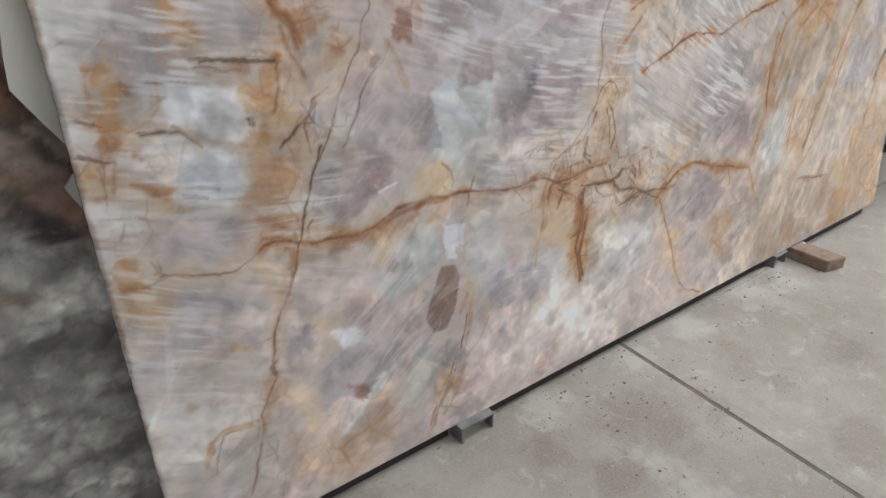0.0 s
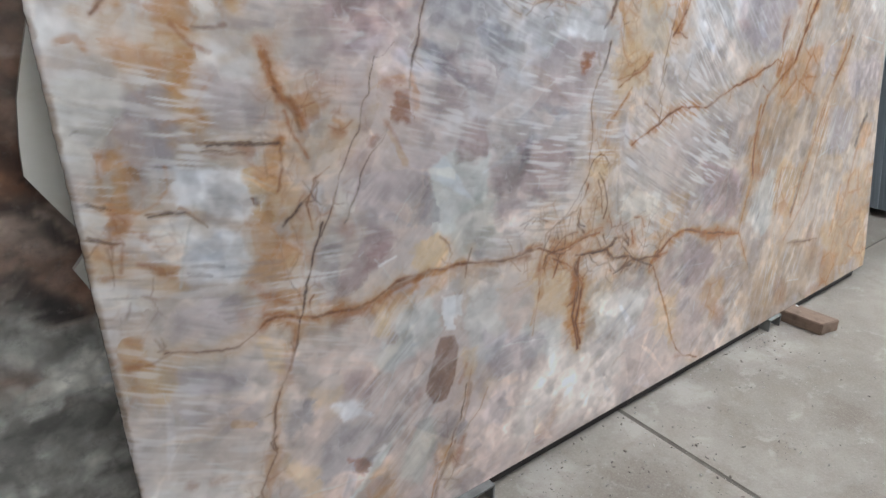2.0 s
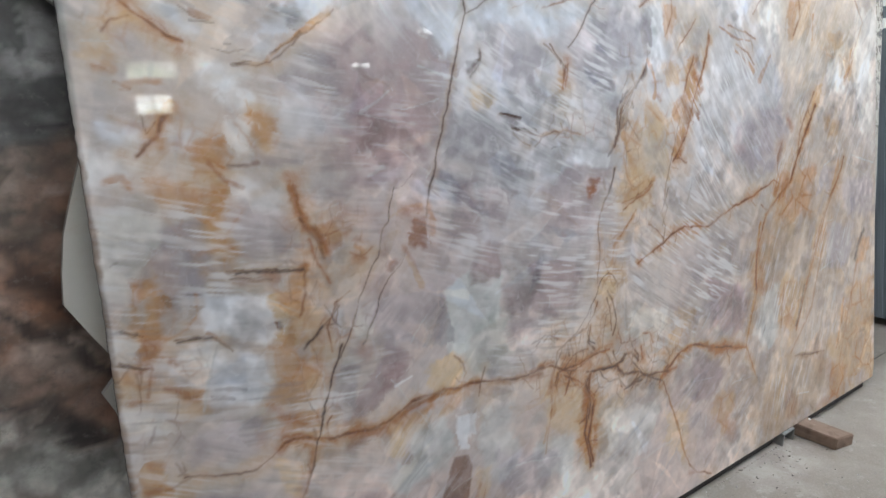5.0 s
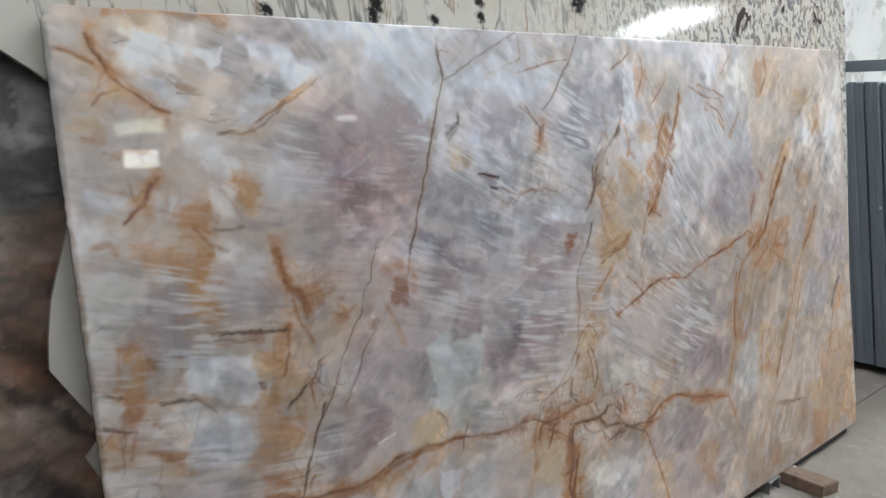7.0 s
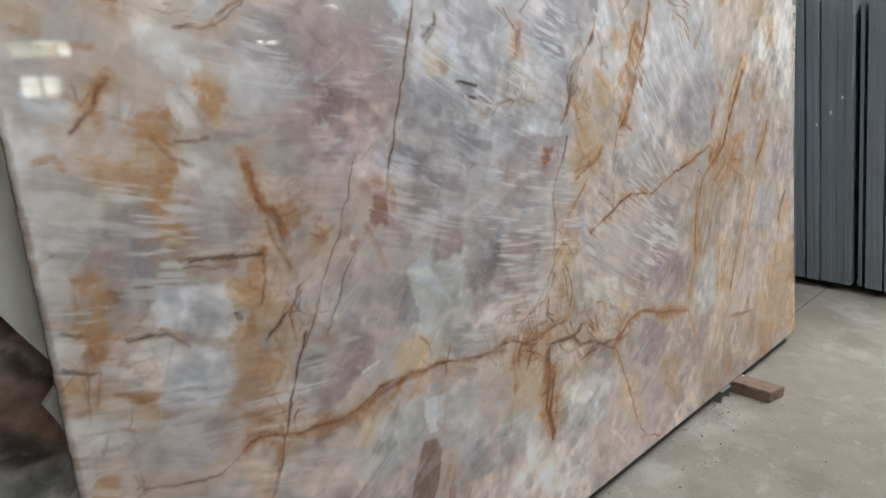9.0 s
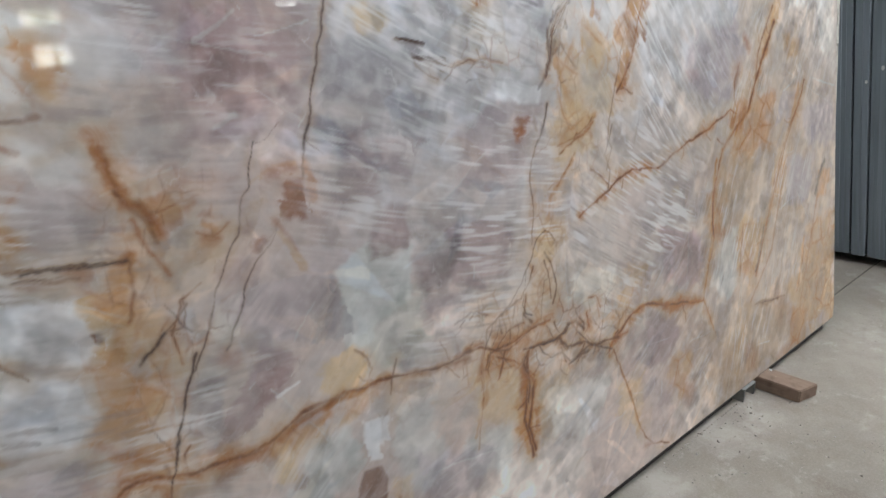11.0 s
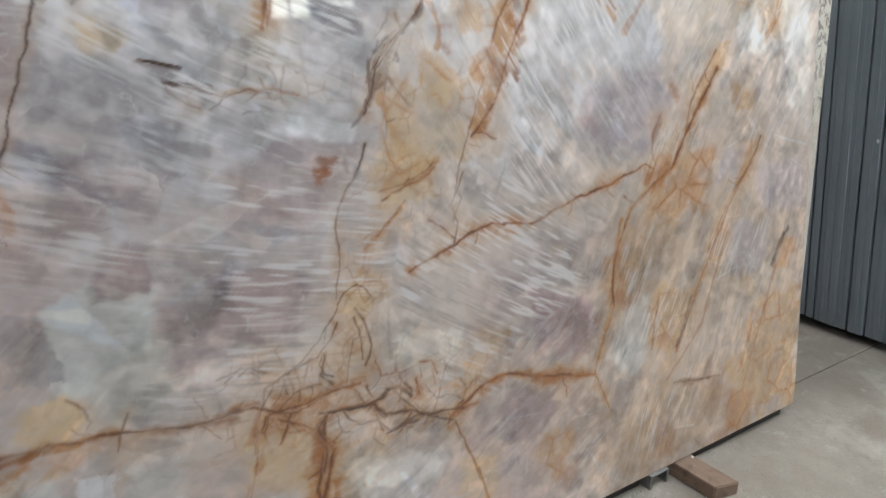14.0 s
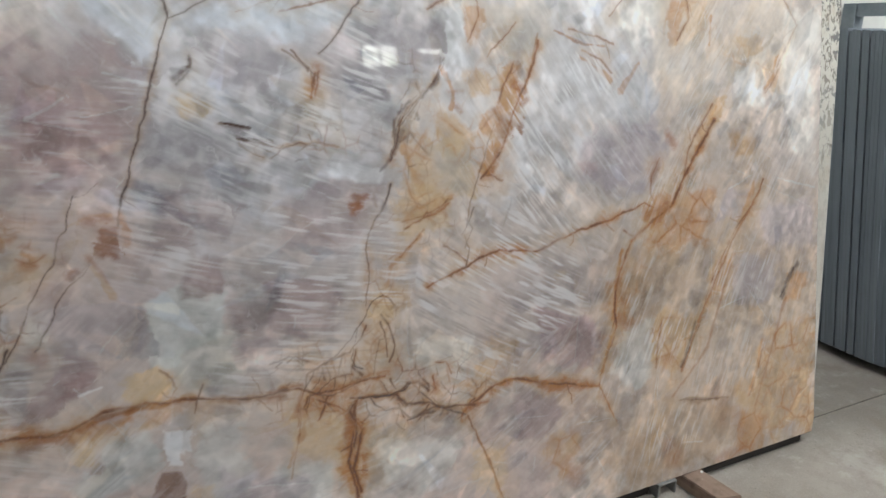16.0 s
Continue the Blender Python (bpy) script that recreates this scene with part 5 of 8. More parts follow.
vein("brown", 5, 0.80, [(-1.972, 0.732), (-1.950, 0.783), (-1.965, 0.850), (-1.990, 0.890)], False)
vein("brown", 5, 0.80, [(-2.284, 0.795), (-2.258, 0.807), (-2.226, 0.787)], False)
vein("brown", 4, 0.80, [(-2.318, 0.785), (-2.300, 0.798)], False)
vein("rust", 7, 0.80, [(-2.176, 0.666), (-2.188, 0.632), (-2.208, 0.592)], False)
vein("rust", 6, 0.80, [(-2.235, 0.679), (-2.247, 0.646)], False)
vein("brown", 7, 0.90, [(-1.752, 1.630), (-1.758, 1.597), (-1.784, 1.565), (-1.822, 1.541), (-1.841, 1.517)], False)
vein("brown", 7, 0.90, [(-1.841, 1.517), (-1.869, 1.502), (-1.889, 1.470), (-1.901, 1.421), (-1.913, 1.381), (-1.933, 1.349)], False)
vein("brown", 6, 0.80, [(-1.839, 1.566), (-1.822, 1.533), (-1.803, 1.549)], False)
vein("brown", 4, 0.80, [(-2.364, 1.439), (-2.320, 1.429), (-2.291, 1.420), (-2.246, 1.407), (-2.198, 1.414), (-2.150, 1.407)], False)
vein("brown", 4, 0.70, [(-2.262, 1.395), (-2.245, 1.417)], False)
vein("brown", 4, 0.70, [(-2.172, 1.436), (-2.151, 1.396)], False)
vein("rust", 6, 0.80, [(-2.077, 0.551), (-2.144, 0.622), (-2.211, 0.665)], False)
vein("rust", 5, 0.70, [(-1.760, 0.651), (-1.779, 0.693), (-1.819, 0.701)], False)

# ---- the minerals of its ground ----
MINERAL = {"milk": (0.74, 0.74, 0.745), "ice": (0.66, 0.695, 0.75), "bone": (0.72, 0.69, 0.64), "pearl": (0.55, 0.555, 0.535), "lilac": (0.44, 0.39, 0.40),
           "mauve": (0.38, 0.295, 0.285), "rose": (0.42, 0.285, 0.28), "plum": (0.27, 0.175, 0.17), "smoke": (0.33, 0.31, 0.32), "sage": (0.44, 0.45, 0.41),
           "blush": (0.54, 0.415, 0.37), "cream": (0.60, 0.515, 0.43), "straw": (0.58, 0.44, 0.28), "honey": (0.50, 0.32, 0.165), "amber": (0.45, 0.21, 0.078), "clove": (0.27, 0.18, 0.145),
           "tan": (0.42, 0.31, 0.22), "rust": (0.33, 0.135, 0.05), "russet": (0.30, 0.155, 0.11), "umber": (0.085, 0.055, 0.045)}
# crystals bend every outline: whole facets fall on one side of it or the other
big, _ = cells(ALONG * 0.75 + 0.05 * tatter, ACROSS * 1.2 + 0.05 * breaks, 7, 680)
shard, _ = cells(ALONG * 0.6 + 0.02 * tatter, ACROSS * 1.7 + 0.02 * breaks, 14, 640)
sliver, _ = cells(ALONG * 0.5 + 0.01 * breaks, ACROSS * 2.0, 30, 660)
jolt = 0.03 * (facet - 0.5) + 0.022 * (shard - 0.5) + 0.012 * (facet2 - 0.5)
QU = U + 0.05 * (fractal(U, V, 5, 21) - 0.5) + 0.02 * (fractal(U, V, 22, 25, 3) - 0.5) + jolt
QV = V + 0.05 * (fractal(U, V, 5, 31) - 0.5) + 0.02 * (fractal(U, V, 22, 35, 3) - 0.5) - 0.6 * jolt
brush = np.clip((fractal(ALONG * 0.9 + 3, ACROSS * 2.6 + 8, 13, 97, 5) - 0.5) * 2.4 + 0.5, 0, 1)
mist = np.clip((fractal(U, V, 17, 99, 4) - 0.5) * 2.2 + 0.5, 0, 1)
STONE = np.empty(U.shape + (3,))
STONE[:] = (0.52, 0.46, 0.435)


def tint(sl, colour, alpha):
    STONE[sl] += alpha[..., None] * (np.array(MINERAL[colour]) - STONE[sl])


def reach_of(pts, margin):
    lo, hi = pts.min(0) - margin, pts.max(0) + margin
    return window(lo[0], hi[0], lo[1], hi[1])


def gap_to(pts, x, y):
    """The distance to a line of points."""
    d = np.full(x.shape, 9.0)
    for (ax, ay), (bx, by) in zip(pts[:-1], pts[1:]):
        l2 = (bx - ax) ** 2 + (by - ay) ** 2 + 1e-9
        k = np.clip(((x - ax) * (bx - ax) + (y - ay) * (by - ay)) / l2, 0, 1)
        d = np.minimum(d, np.hypot(x - ax - k * (bx - ax), y - ay - k * (by - ay)))
    return d


HEAT = np.zeros_like(U)     # how far the iron stains reach


def wash(colour, alpha, soft, corners, bend=1.0):
    """A translucent zone of one mineral inside an outline; soft is the width of its rim in millimetres."""
    pts = np.array(corners)
    small = bend * (0.5 + 0.5 * min(1.0, float(np.ptp(pts, axis=0).min()) / 0.22))
    soft = soft * 0.0011
    sl = reach_of(pts, 2.5 * soft + 0.04)
    x, y = U[sl] + small * (QU[sl] - U[sl]), V[sl] + small * (QV[sl] - V[sl])
    if x.size == 0:
        return
    inside = np.zeros(x.shape, bool)
    for (ax, ay), (bx, by) in zip(pts, np.roll(pts, -1, axis=0)):
        inside ^= ((ay > y) != (by > y)) & (x < (bx - ax) * (y - ay) / (by - ay + 1e-12) + ax)
    d = gap_to(np.vstack([pts, pts[:1]]), x, y)
    sd = np.where(inside, d, -d) / soft
    torn = 1.3 * (tatter[sl] - 0.5) if colour in ("amber", "honey", "rust", "straw") else 0.0
    a = np.clip(0.65 + 0.5 * sd + 0.45 * (brush[sl] - 0.5) + 0.45 * (mist[sl] - 0.5) + torn, 0, 1)
    a = min(1.0, 1.3 * alpha) * a * a * (3 - 2 * a) * np.clip(0.88 + 0.45 * (mist[sl] - 0.5) + 0.3 * (brush[sl] - 0.5), 0, 1.0)
    tint(sl, colour, a)
    if colour in ("amber", "honey", "rust"):
        HEAT[sl] = np.maximum(HEAT[sl], a)


def streak(colour, alpha, radius, line):
    """A smear of one mineral along a line; radius in millimetres."""
    pts = np.array(line)
    r = radius * 0.001
    sl = reach_of(pts, 2.5 * r + 0.03)
    if U[sl].size == 0:
        return
    thin = 0.6 * min(1.0, r / 0.02)
    d = gap_to(pts, PU[sl] * (1 - thin) + QU[sl] * thin, PV[sl] * (1 - thin) + QV[sl] * thin) / r
    a = np.clip((1.6 - d + 0.6 * (brush[sl] - 0.5) + 1.2 * (mist[sl] - 0.5)) * 0.75, 0, 1)
    a = min(1.0, 1.35 * alpha) * a * a * (3 - 2 * a) * np.clip(0.9 + 0.7 * (breaks[sl] - 0.4), 0.35, 1.05)
    tint(sl, colour, a)
    if colour in ("amber", "honey", "rust"):
        HEAT[sl] = np.maximum(HEAT[sl], a)


# a faint warmth over whole stretches of the stone, partly painted-in warm low light
wash("cream", 0.34, 160, [(-3.55, 1.95), (-3.0, 1.95), (-3.05, 1.3), (-2.75, 0.9), (-2.95, 0.3), (-2.9, -0.1), (-3.6, -0.1)])
wash("cream", 0.36, 160, [(-1.95, 1.95), (-1.6, 1.3), (-1.9, 1.0), (-2.6, 0.65), (-2.3, -0.1), (0.2, -0.1), (0.1, 2.0)])
wash("tan", 0.28, 160, [(-0.85, 1.1), (-0.5, 1.3), (0.1, 0.9), (0.1, -0.1), (-1.2, -0.1)])
wash("blush", 0.42, 150, [(-3.1, 0.6), (-2.2, 0.5), (-1.2, 0.55), (-1.4, -0.1), (-3.1, -0.1)])
wash("blush", 0.30, 120, [(-3.0, 1.5), (-2.6, 1.6), (-2.55, 0.9), (-2.9, 0.75)])
wash("mauve", 0.30, 90, [(-1.580, 0.984), (-0.937, 0.896), (-1.065, 0.549), (-1.008, 0.171), (-1.561, 0.190), (-1.643, 0.423)])
# brown-tan corner stone, its colour also darkened for the dimmer light low down
wash("tan", 0.34, 110, [(-1.068, 0.955), (-0.010, 0.867), (0.033, -0.022), (-1.169, 0.052), (-1.320, 0.343)])
# bluish sheen of the upper face, painted into the stone colour
wash("ice", 0.42, 150, [(-2.9, 1.98), (-0.9, 1.98), (-1.0, 1.35), (-2.5, 1.2)])
wash("cream", 0.35, 40, [(-3.451, 1.875), (-3.352, 1.881), (-3.256, 1.876), (-3.164, 1.870), (-3.174, 1.799), (-3.270, 1.773), (-3.375, 1.782), (-3.454, 1.780)])
streak("amber", 0.50, 12, [(-3.342, 1.880), (-3.277, 1.886), (-3.210, 1.881), (-3.102, 1.874)])
streak("honey", 0.45, 18, [(-3.278, 1.875), (-3.258, 1.863)])
wash("milk", 0.60, 15, [(-3.328, 1.822), (-3.274, 1.824), (-3.257, 1.785), (-3.284, 1.750), (-3.324, 1.772)])
wash("milk", 0.50, 15, [(-3.436, 1.844), (-3.386, 1.852), (-3.381, 1.815), (-3.432, 1.802)])
wash("milk", 0.60, 15, [(-3.265, 1.808), (-3.209, 1.798), (-3.227, 1.751), (-3.270, 1.773)])
wash("milk", 0.50, 12, [(-3.202, 1.856), (-3.142, 1.860), (-3.161, 1.805), (-3.197, 1.804)])
wash("smoke", 0.65, 12, [(-3.120, 1.831), (-3.028, 1.840), (-3.041, 1.740), (-3.105, 1.752), (-3.132, 1.788)])
wash("milk", 0.85, 4, [(-3.173, 1.805), (-3.104, 1.813), (-3.120, 1.786), (-3.139, 1.766), (-3.157, 1.787)], 0.45)
streak("amber", 0.50, 22, [(-3.375, 1.842), (-3.367, 1.799), (-3.347, 1.761), (-3.318, 1.722)])
streak("rust", 0.75, 8, [(-3.369, 1.831), (-3.365, 1.799), (-3.346, 1.766), (-3.320, 1.727)])
streak("amber", 0.60, 8, [(-3.320, 1.727), (-3.280, 1.693), (-3.249, 1.675)])
streak("amber", 0.55, 9, [(-3.431, 1.807), (-3.408, 1.798), (-3.385, 1.784), (-3.367, 1.766)])
streak("honey", 0.50, 14, [(-3.388, 1.683), (-3.370, 1.707), (-3.337, 1.718), (-3.320, 1.722)])
wash("cream", 0.50, 20, [(-3.439, 1.717), (-3.386, 1.705), (-3.383, 1.650), (-3.434, 1.641)])
wash("lilac", 0.60, 15, [(-3.377, 1.694), (-3.344, 1.705), (-3.306, 1.670), (-3.339, 1.660)])
streak("amber", 0.55, 12, [(-3.416, 1.631), (-3.386, 1.628)])
streak("amber", 0.50, 10, [(-3.358, 1.598), (-3.304, 1.601)])
streak("honey", 0.40, 14, [(-3.432, 1.657), (-3.401, 1.667), (-3.394, 1.639)])
wash("ice", 0.70, 15, [(-3.318, 1.739), (-3.218, 1.733), (-3.198, 1.703), (-3.236, 1.686), (-3.279, 1.704)])
streak("umber", 0.40, 4, [(-3.233, 1.751), (-3.211, 1.741)])
streak("russet", 0.50, 6, [(-3.218, 1.733), (-3.172, 1.721)])
wash("milk", 0.50, 12, [(-3.226, 1.668), (-3.182, 1.643), (-3.110, 1.615), (-3.165, 1.581), (-3.212, 1.596)])
wash("milk", 0.70, 10, [(-3.174, 1.606), (-3.114, 1.584), (-3.108, 1.527), (-3.160, 1.519), (-3.180, 1.557)])
streak("umber", 0.60, 3, [(-3.146, 1.629), (-3.101, 1.633)])
streak("honey", 0.40, 8, [(-3.102, 1.628), (-3.055, 1.628)])
wash("smoke", 0.40, 25, [(-3.446, 1.554), (-3.310, 1.555), (-3.252, 1.562), (-3.246, 1.514), (-3.364, 1.479), (-3.442, 1.510)])
wash("plum", 0.40, 12, [(-3.364, 1.513), (-3.331, 1.522), (-3.320, 1.474), (-3.354, 1.466)])
streak("amber", 0.60, 13, [(-3.276, 1.552), (-3.303, 1.519), (-3.325, 1.480)])
wash("milk", 0.65, 15, [(-3.456, 1.483), (-3.344, 1.465), (-3.382, 1.423), (-3.400, 1.368), (-3.467, 1.401)])
wash("ice", 0.50, 12, [(-3.430, 1.525), (-3.351, 1.489), (-3.365, 1.467), (-3.426, 1.480)])
wash("amber", 0.65, 9, [(-3.242, 1.459), (-3.192, 1.466), (-3.184, 1.434), (-3.212, 1.406), (-3.250, 1.393), (-3.257, 1.431)])
streak("amber", 0.50, 7, [(-3.198, 1.467), (-3.177, 1.439)])
wash("honey", 0.55, 14, [(-3.114, 1.530), (-3.067, 1.530), (-3.066, 1.485), (-3.084, 1.448), (-3.115, 1.451)])
wash("amber", 0.70, 8, [(-3.107, 1.514), (-3.077, 1.514), (-3.078, 1.492), (-3.087, 1.464), (-3.103, 1.463)])
wash("milk", 0.65, 8, [(-3.160, 1.519), (-3.111, 1.502), (-3.126, 1.433), (-3.165, 1.432)])
streak("umber", 0.40, 5, [(-3.180, 1.418), (-3.141, 1.422)])
wash("ice", 0.55, 12, [(-3.294, 1.506), (-3.226, 1.488), (-3.243, 1.453), (-3.293, 1.465)])
wash("amber", 0.50, 12, [(-3.348, 1.389), (-3.298, 1.388), (-3.229, 1.371), (-3.269, 1.341), (-3.336, 1.358)])
streak("amber", 0.50, 9, [(-3.426, 1.406), (-3.399, 1.414), (-3.386, 1.389)])
wash("lilac", 0.60, 20, [(-3.024, 1.872), (-2.941, 1.870), (-2.915, 1.845), (-2.976, 1.817), (-3.043, 1.827)])
wash("ice", 0.60, 15, [(-2.926, 1.877), (-2.544, 1.891), (-2.623, 1.843), (-2.669, 1.756), (-2.728, 1.839), (-2.858, 1.821)])
wash("ice", 0.75, 12, [(-3.095, 1.727), (-3.027, 1.740), (-2.925, 1.766), (-2.845, 1.808), (-2.882, 1.754), (-2.961, 1.714), (-3.047, 1.689), (-3.100, 1.690)])
wash("ice", 0.50, 12, [(-3.057, 1.827), (-2.977, 1.811), (-2.877, 1.794), (-2.910, 1.767), (-3.023, 1.778)])
wash("smoke", 0.70, 8, [(-3.027, 1.740), (-2.987, 1.733), (-2.961, 1.707), (-3.005, 1.701), (-3.028, 1.712)])
wash("smoke", 0.50, 10, [(-2.838, 1.802), (-2.800, 1.782), (-2.788, 1.755), (-2.820, 1.754)])
wash("cream", 0.35, 30, [(-2.858, 1.821), (-2.765, 1.810), (-2.781, 1.671), (-2.849, 1.645), (-2.902, 1.714)])
streak("amber", 0.60, 7, [(-3.068, 1.633), (-3.038, 1.657), (-2.977, 1.695), (-2.946, 1.711)])
streak("honey", 0.50, 12, [(-2.946, 1.711), (-2.907, 1.734)])
streak("umber", 0.45, 4, [(-3.052, 1.649), (-2.978, 1.691)])
wash("mauve", 0.60, 50, [(-2.876, 1.673), (-2.642, 1.683), (-2.563, 1.636), (-2.645, 1.338), (-2.854, 1.337), (-2.903, 1.455), (-2.978, 1.570)])
wash("rose", 0.60, 35, [(-2.857, 1.576), (-2.722, 1.598), (-2.661, 1.521), (-2.712, 1.392), (-2.858, 1.437)])
wash("plum", 0.35, 12, [(-2.854, 1.535), (-2.821, 1.539), (-2.819, 1.490), (-2.852, 1.485)])
wash("smoke", 0.55, 22, [(-3.028, 1.625), (-2.927, 1.634), (-2.903, 1.579), (-2.980, 1.557), (-3.035, 1.573)])
wash("milk", 0.40, 15, [(-3.100, 1.690), (-3.035, 1.676), (-3.054, 1.638), (-3.106, 1.640)])
wash("ice", 0.60, 15, [(-2.724, 1.874), (-2.507, 1.878), (-2.501, 1.757), (-2.573, 1.637), (-2.640, 1.697), (-2.714, 1.812)])
wash("ice", 0.40, 20, [(-3.065, 1.549), (-2.894, 1.530), (-2.869, 1.480), (-3.059, 1.484)])
wash("smoke", 0.50, 18, [(-2.586, 1.607), (-2.540, 1.590), (-2.604, 1.364), (-2.651, 1.369)])
wash("bone", 0.75, 10, [(-3.463, 1.356), (-3.343, 1.347), (-3.359, 1.266), (-3.381, 1.223), (-3.405, 1.163), (-3.457, 1.171), (-3.457, 1.286)])
wash("lilac", 0.65, 12, [(-3.342, 1.311), (-3.248, 1.319), (-3.246, 1.243), (-3.282, 1.151), (-3.350, 1.168), (-3.357, 1.242)])
wash("smoke", 0.45, 9, [(-3.343, 1.215), (-3.313, 1.183), (-3.326, 1.131), (-3.359, 1.139)])
wash("milk", 0.50, 15, [(-3.178, 1.383), (-3.048, 1.351), (-3.069, 1.301), (-3.198, 1.323)])
wash("lilac", 0.60, 15, [(-3.192, 1.322), (-3.041, 1.296), (-3.060, 1.205), (-3.185, 1.225)])
wash("amber", 0.45, 14, [(-3.390, 1.237), (-3.336, 1.231), (-3.346, 1.154), (-3.368, 1.111), (-3.375, 1.015), (-3.429, 1.026), (-3.421, 1.114), (-3.399, 1.168)])
wash("amber", 0.60, 8, [(-3.381, 1.223), (-3.348, 1.222), (-3.351, 1.156), (-3.374, 1.113), (-3.379, 1.029), (-3.418, 1.028), (-3.412, 1.111), (-3.389, 1.165)])
wash("rust", 0.35, 8, [(-3.406, 1.121), (-3.379, 1.114), (-3.385, 1.030), (-3.412, 1.033)])
streak("amber", 0.50, 9, [(-3.395, 1.203), (-3.413, 1.147), (-3.421, 1.126)])
streak("amber", 0.55, 8, [(-3.293, 1.154), (-3.294, 1.104), (-3.332, 1.083), (-3.362, 1.073)])
streak("rust", 0.50, 7, [(-3.350, 1.032), (-3.378, 1.040)])
wash("honey", 0.65, 10, [(-3.221, 1.383), (-3.198, 1.373), (-3.215, 1.288), (-3.195, 1.246), (-3.213, 1.211), (-3.246, 1.243), (-3.245, 1.293)])
streak("amber", 0.50, 12, [(-3.212, 1.363), (-3.218, 1.313), (-3.224, 1.264)])
wash("smoke", 0.45, 9, [(-3.257, 1.246), (-3.235, 1.229), (-3.245, 1.199), (-3.268, 1.210)])
wash("milk", 0.85, 7, [(-3.269, 1.154), (-3.107, 1.108), (-3.110, 1.027), (-3.146, 1.010), (-3.197, 1.032), (-3.268, 1.071), (-3.281, 1.113)])
wash("milk", 0.90, 8, [(-3.331, 1.045), (-3.270, 1.053), (-3.164, 0.982), (-3.145, 0.915), (-3.189, 0.889), (-3.289, 0.910), (-3.358, 0.972), (-3.355, 1.021)], 0.45)
wash("bone", 0.75, 5, [(-3.476, 1.106), (-3.416, 1.082), (-3.422, 1.036), (-3.473, 1.052)])
streak("umber", 0.60, 3, [(-3.460, 1.115), (-3.413, 1.104)])
streak("umber", 0.60, 3, [(-3.464, 1.046), (-3.408, 1.019)])
streak("umber", 0.65, 3, [(-3.345, 1.070), (-3.293, 1.063)])
streak("rust", 0.50, 4, [(-3.274, 1.068), (-3.252, 1.051), (-3.230, 1.028)])
streak("umber", 0.80, 3, [(-3.158, 1.184), (-3.071, 1.170)])
streak("umber", 0.50, 3, [(-3.202, 1.193), (-3.158, 1.182)])
streak("umber", 0.60, 3, [(-3.211, 1.176), (-3.141, 1.164)])
streak("russet", 0.40, 9, [(-3.206, 1.165), (-3.116, 1.148)])
wash("straw", 0.75, 9, [(-3.100, 1.106), (-3.054, 1.081), (-3.064, 0.994), (-3.119, 1.009)])
streak("russet", 0.70, 5, [(-3.117, 1.052), (-3.115, 1.042)])
wash("amber", 0.55, 15, [(-3.135, 0.994), (-3.051, 0.983), (-3.029, 0.920), (-3.073, 0.806), (-3.050, 0.752), (-3.186, 0.803), (-3.163, 0.880), (-3.137, 0.926)])
streak("amber", 0.50, 12, [(-3.059, 1.151), (-3.073, 1.099), (-3.093, 0.995)])
wash("straw", 0.60, 8, [(-3.061, 0.902), (-3.031, 0.906), (-3.045, 0.854), (-3.074, 0.856)])
wash("straw", 0.50, 15, [(-3.459, 1.005), (-3.362, 0.986), (-3.289, 0.910), (-3.292, 0.885), (-3.395, 0.910), (-3.444, 0.952)])
streak("amber", 0.50, 12, [(-3.444, 0.958), (-3.378, 0.954), (-3.321, 0.941)])
streak("amber", 0.45, 9, [(-3.447, 1.014), (-3.429, 0.984), (-3.395, 0.997)])
wash("bone", 0.65, 10, [(-3.471, 0.950), (-3.393, 0.922), (-3.388, 0.879), (-3.471, 0.911)])
wash("lilac", 0.50, 12, [(-3.280, 0.881), (-3.181, 0.845), (-3.186, 0.803), (-3.273, 0.836)])
streak("smoke", 0.45, 4, [(-3.273, 0.937), (-3.211, 0.923)])
streak("smoke", 0.45, 4, [(-3.287, 0.922), (-3.239, 0.908)])
streak("rust", 0.75, 9, [(-3.050, 1.358), (-3.037, 1.309), (-3.022, 1.273), (-2.998, 1.234), (-2.981, 1.189)])
wash("rust", 0.60, 6, [(-3.015, 1.272), (-2.949, 1.267), (-2.948, 1.211), (-2.983, 1.176), (-3.000, 1.221)])
wash("smoke", 0.70, 5, [(-2.996, 1.192), (-2.966, 1.186), (-2.986, 1.149), (-3.013, 1.152)])
streak("rust", 0.60, 6, [(-3.044, 1.154), (-3.028, 1.171)])
streak("amber", 0.60, 10, [(-3.045, 1.148), (-3.059, 1.096), (-3.094, 1.098)])
wash("cream", 0.50, 20, [(-2.948, 1.211), (-2.839, 1.190), (-2.888, 1.054), (-2.976, 1.104), (-3.002, 1.138)])
streak("amber", 0.50, 8, [(-2.903, 1.195), (-2.873, 1.175)])
wash("smoke", 0.50, 7, [(-2.980, 1.077), (-2.927, 1.064), (-2.926, 1.005), (-2.961, 0.979), (-2.981, 1.006)])
wash("ice", 0.35, 7, [(-2.974, 1.061), (-2.929, 1.050), (-2.951, 0.997)])
wash("bone", 0.65, 7, [(-2.890, 1.040), (-2.856, 1.046), (-2.855, 0.986), (-2.900, 0.954), (-2.912, 0.987)])
wash("straw", 0.45, 9, [(-3.039, 1.077), (-2.980, 1.077), (-3.019, 1.002), (-3.049, 0.996)])
wash("straw", 0.45, 8, [(-3.043, 0.988), (-2.978, 0.969), (-2.989, 0.936), (-3.042, 0.938)])
wash("mauve", 0.50, 9, [(-2.832, 1.247), (-2.790, 1.240), (-2.809, 1.154), (-2.834, 1.159)])
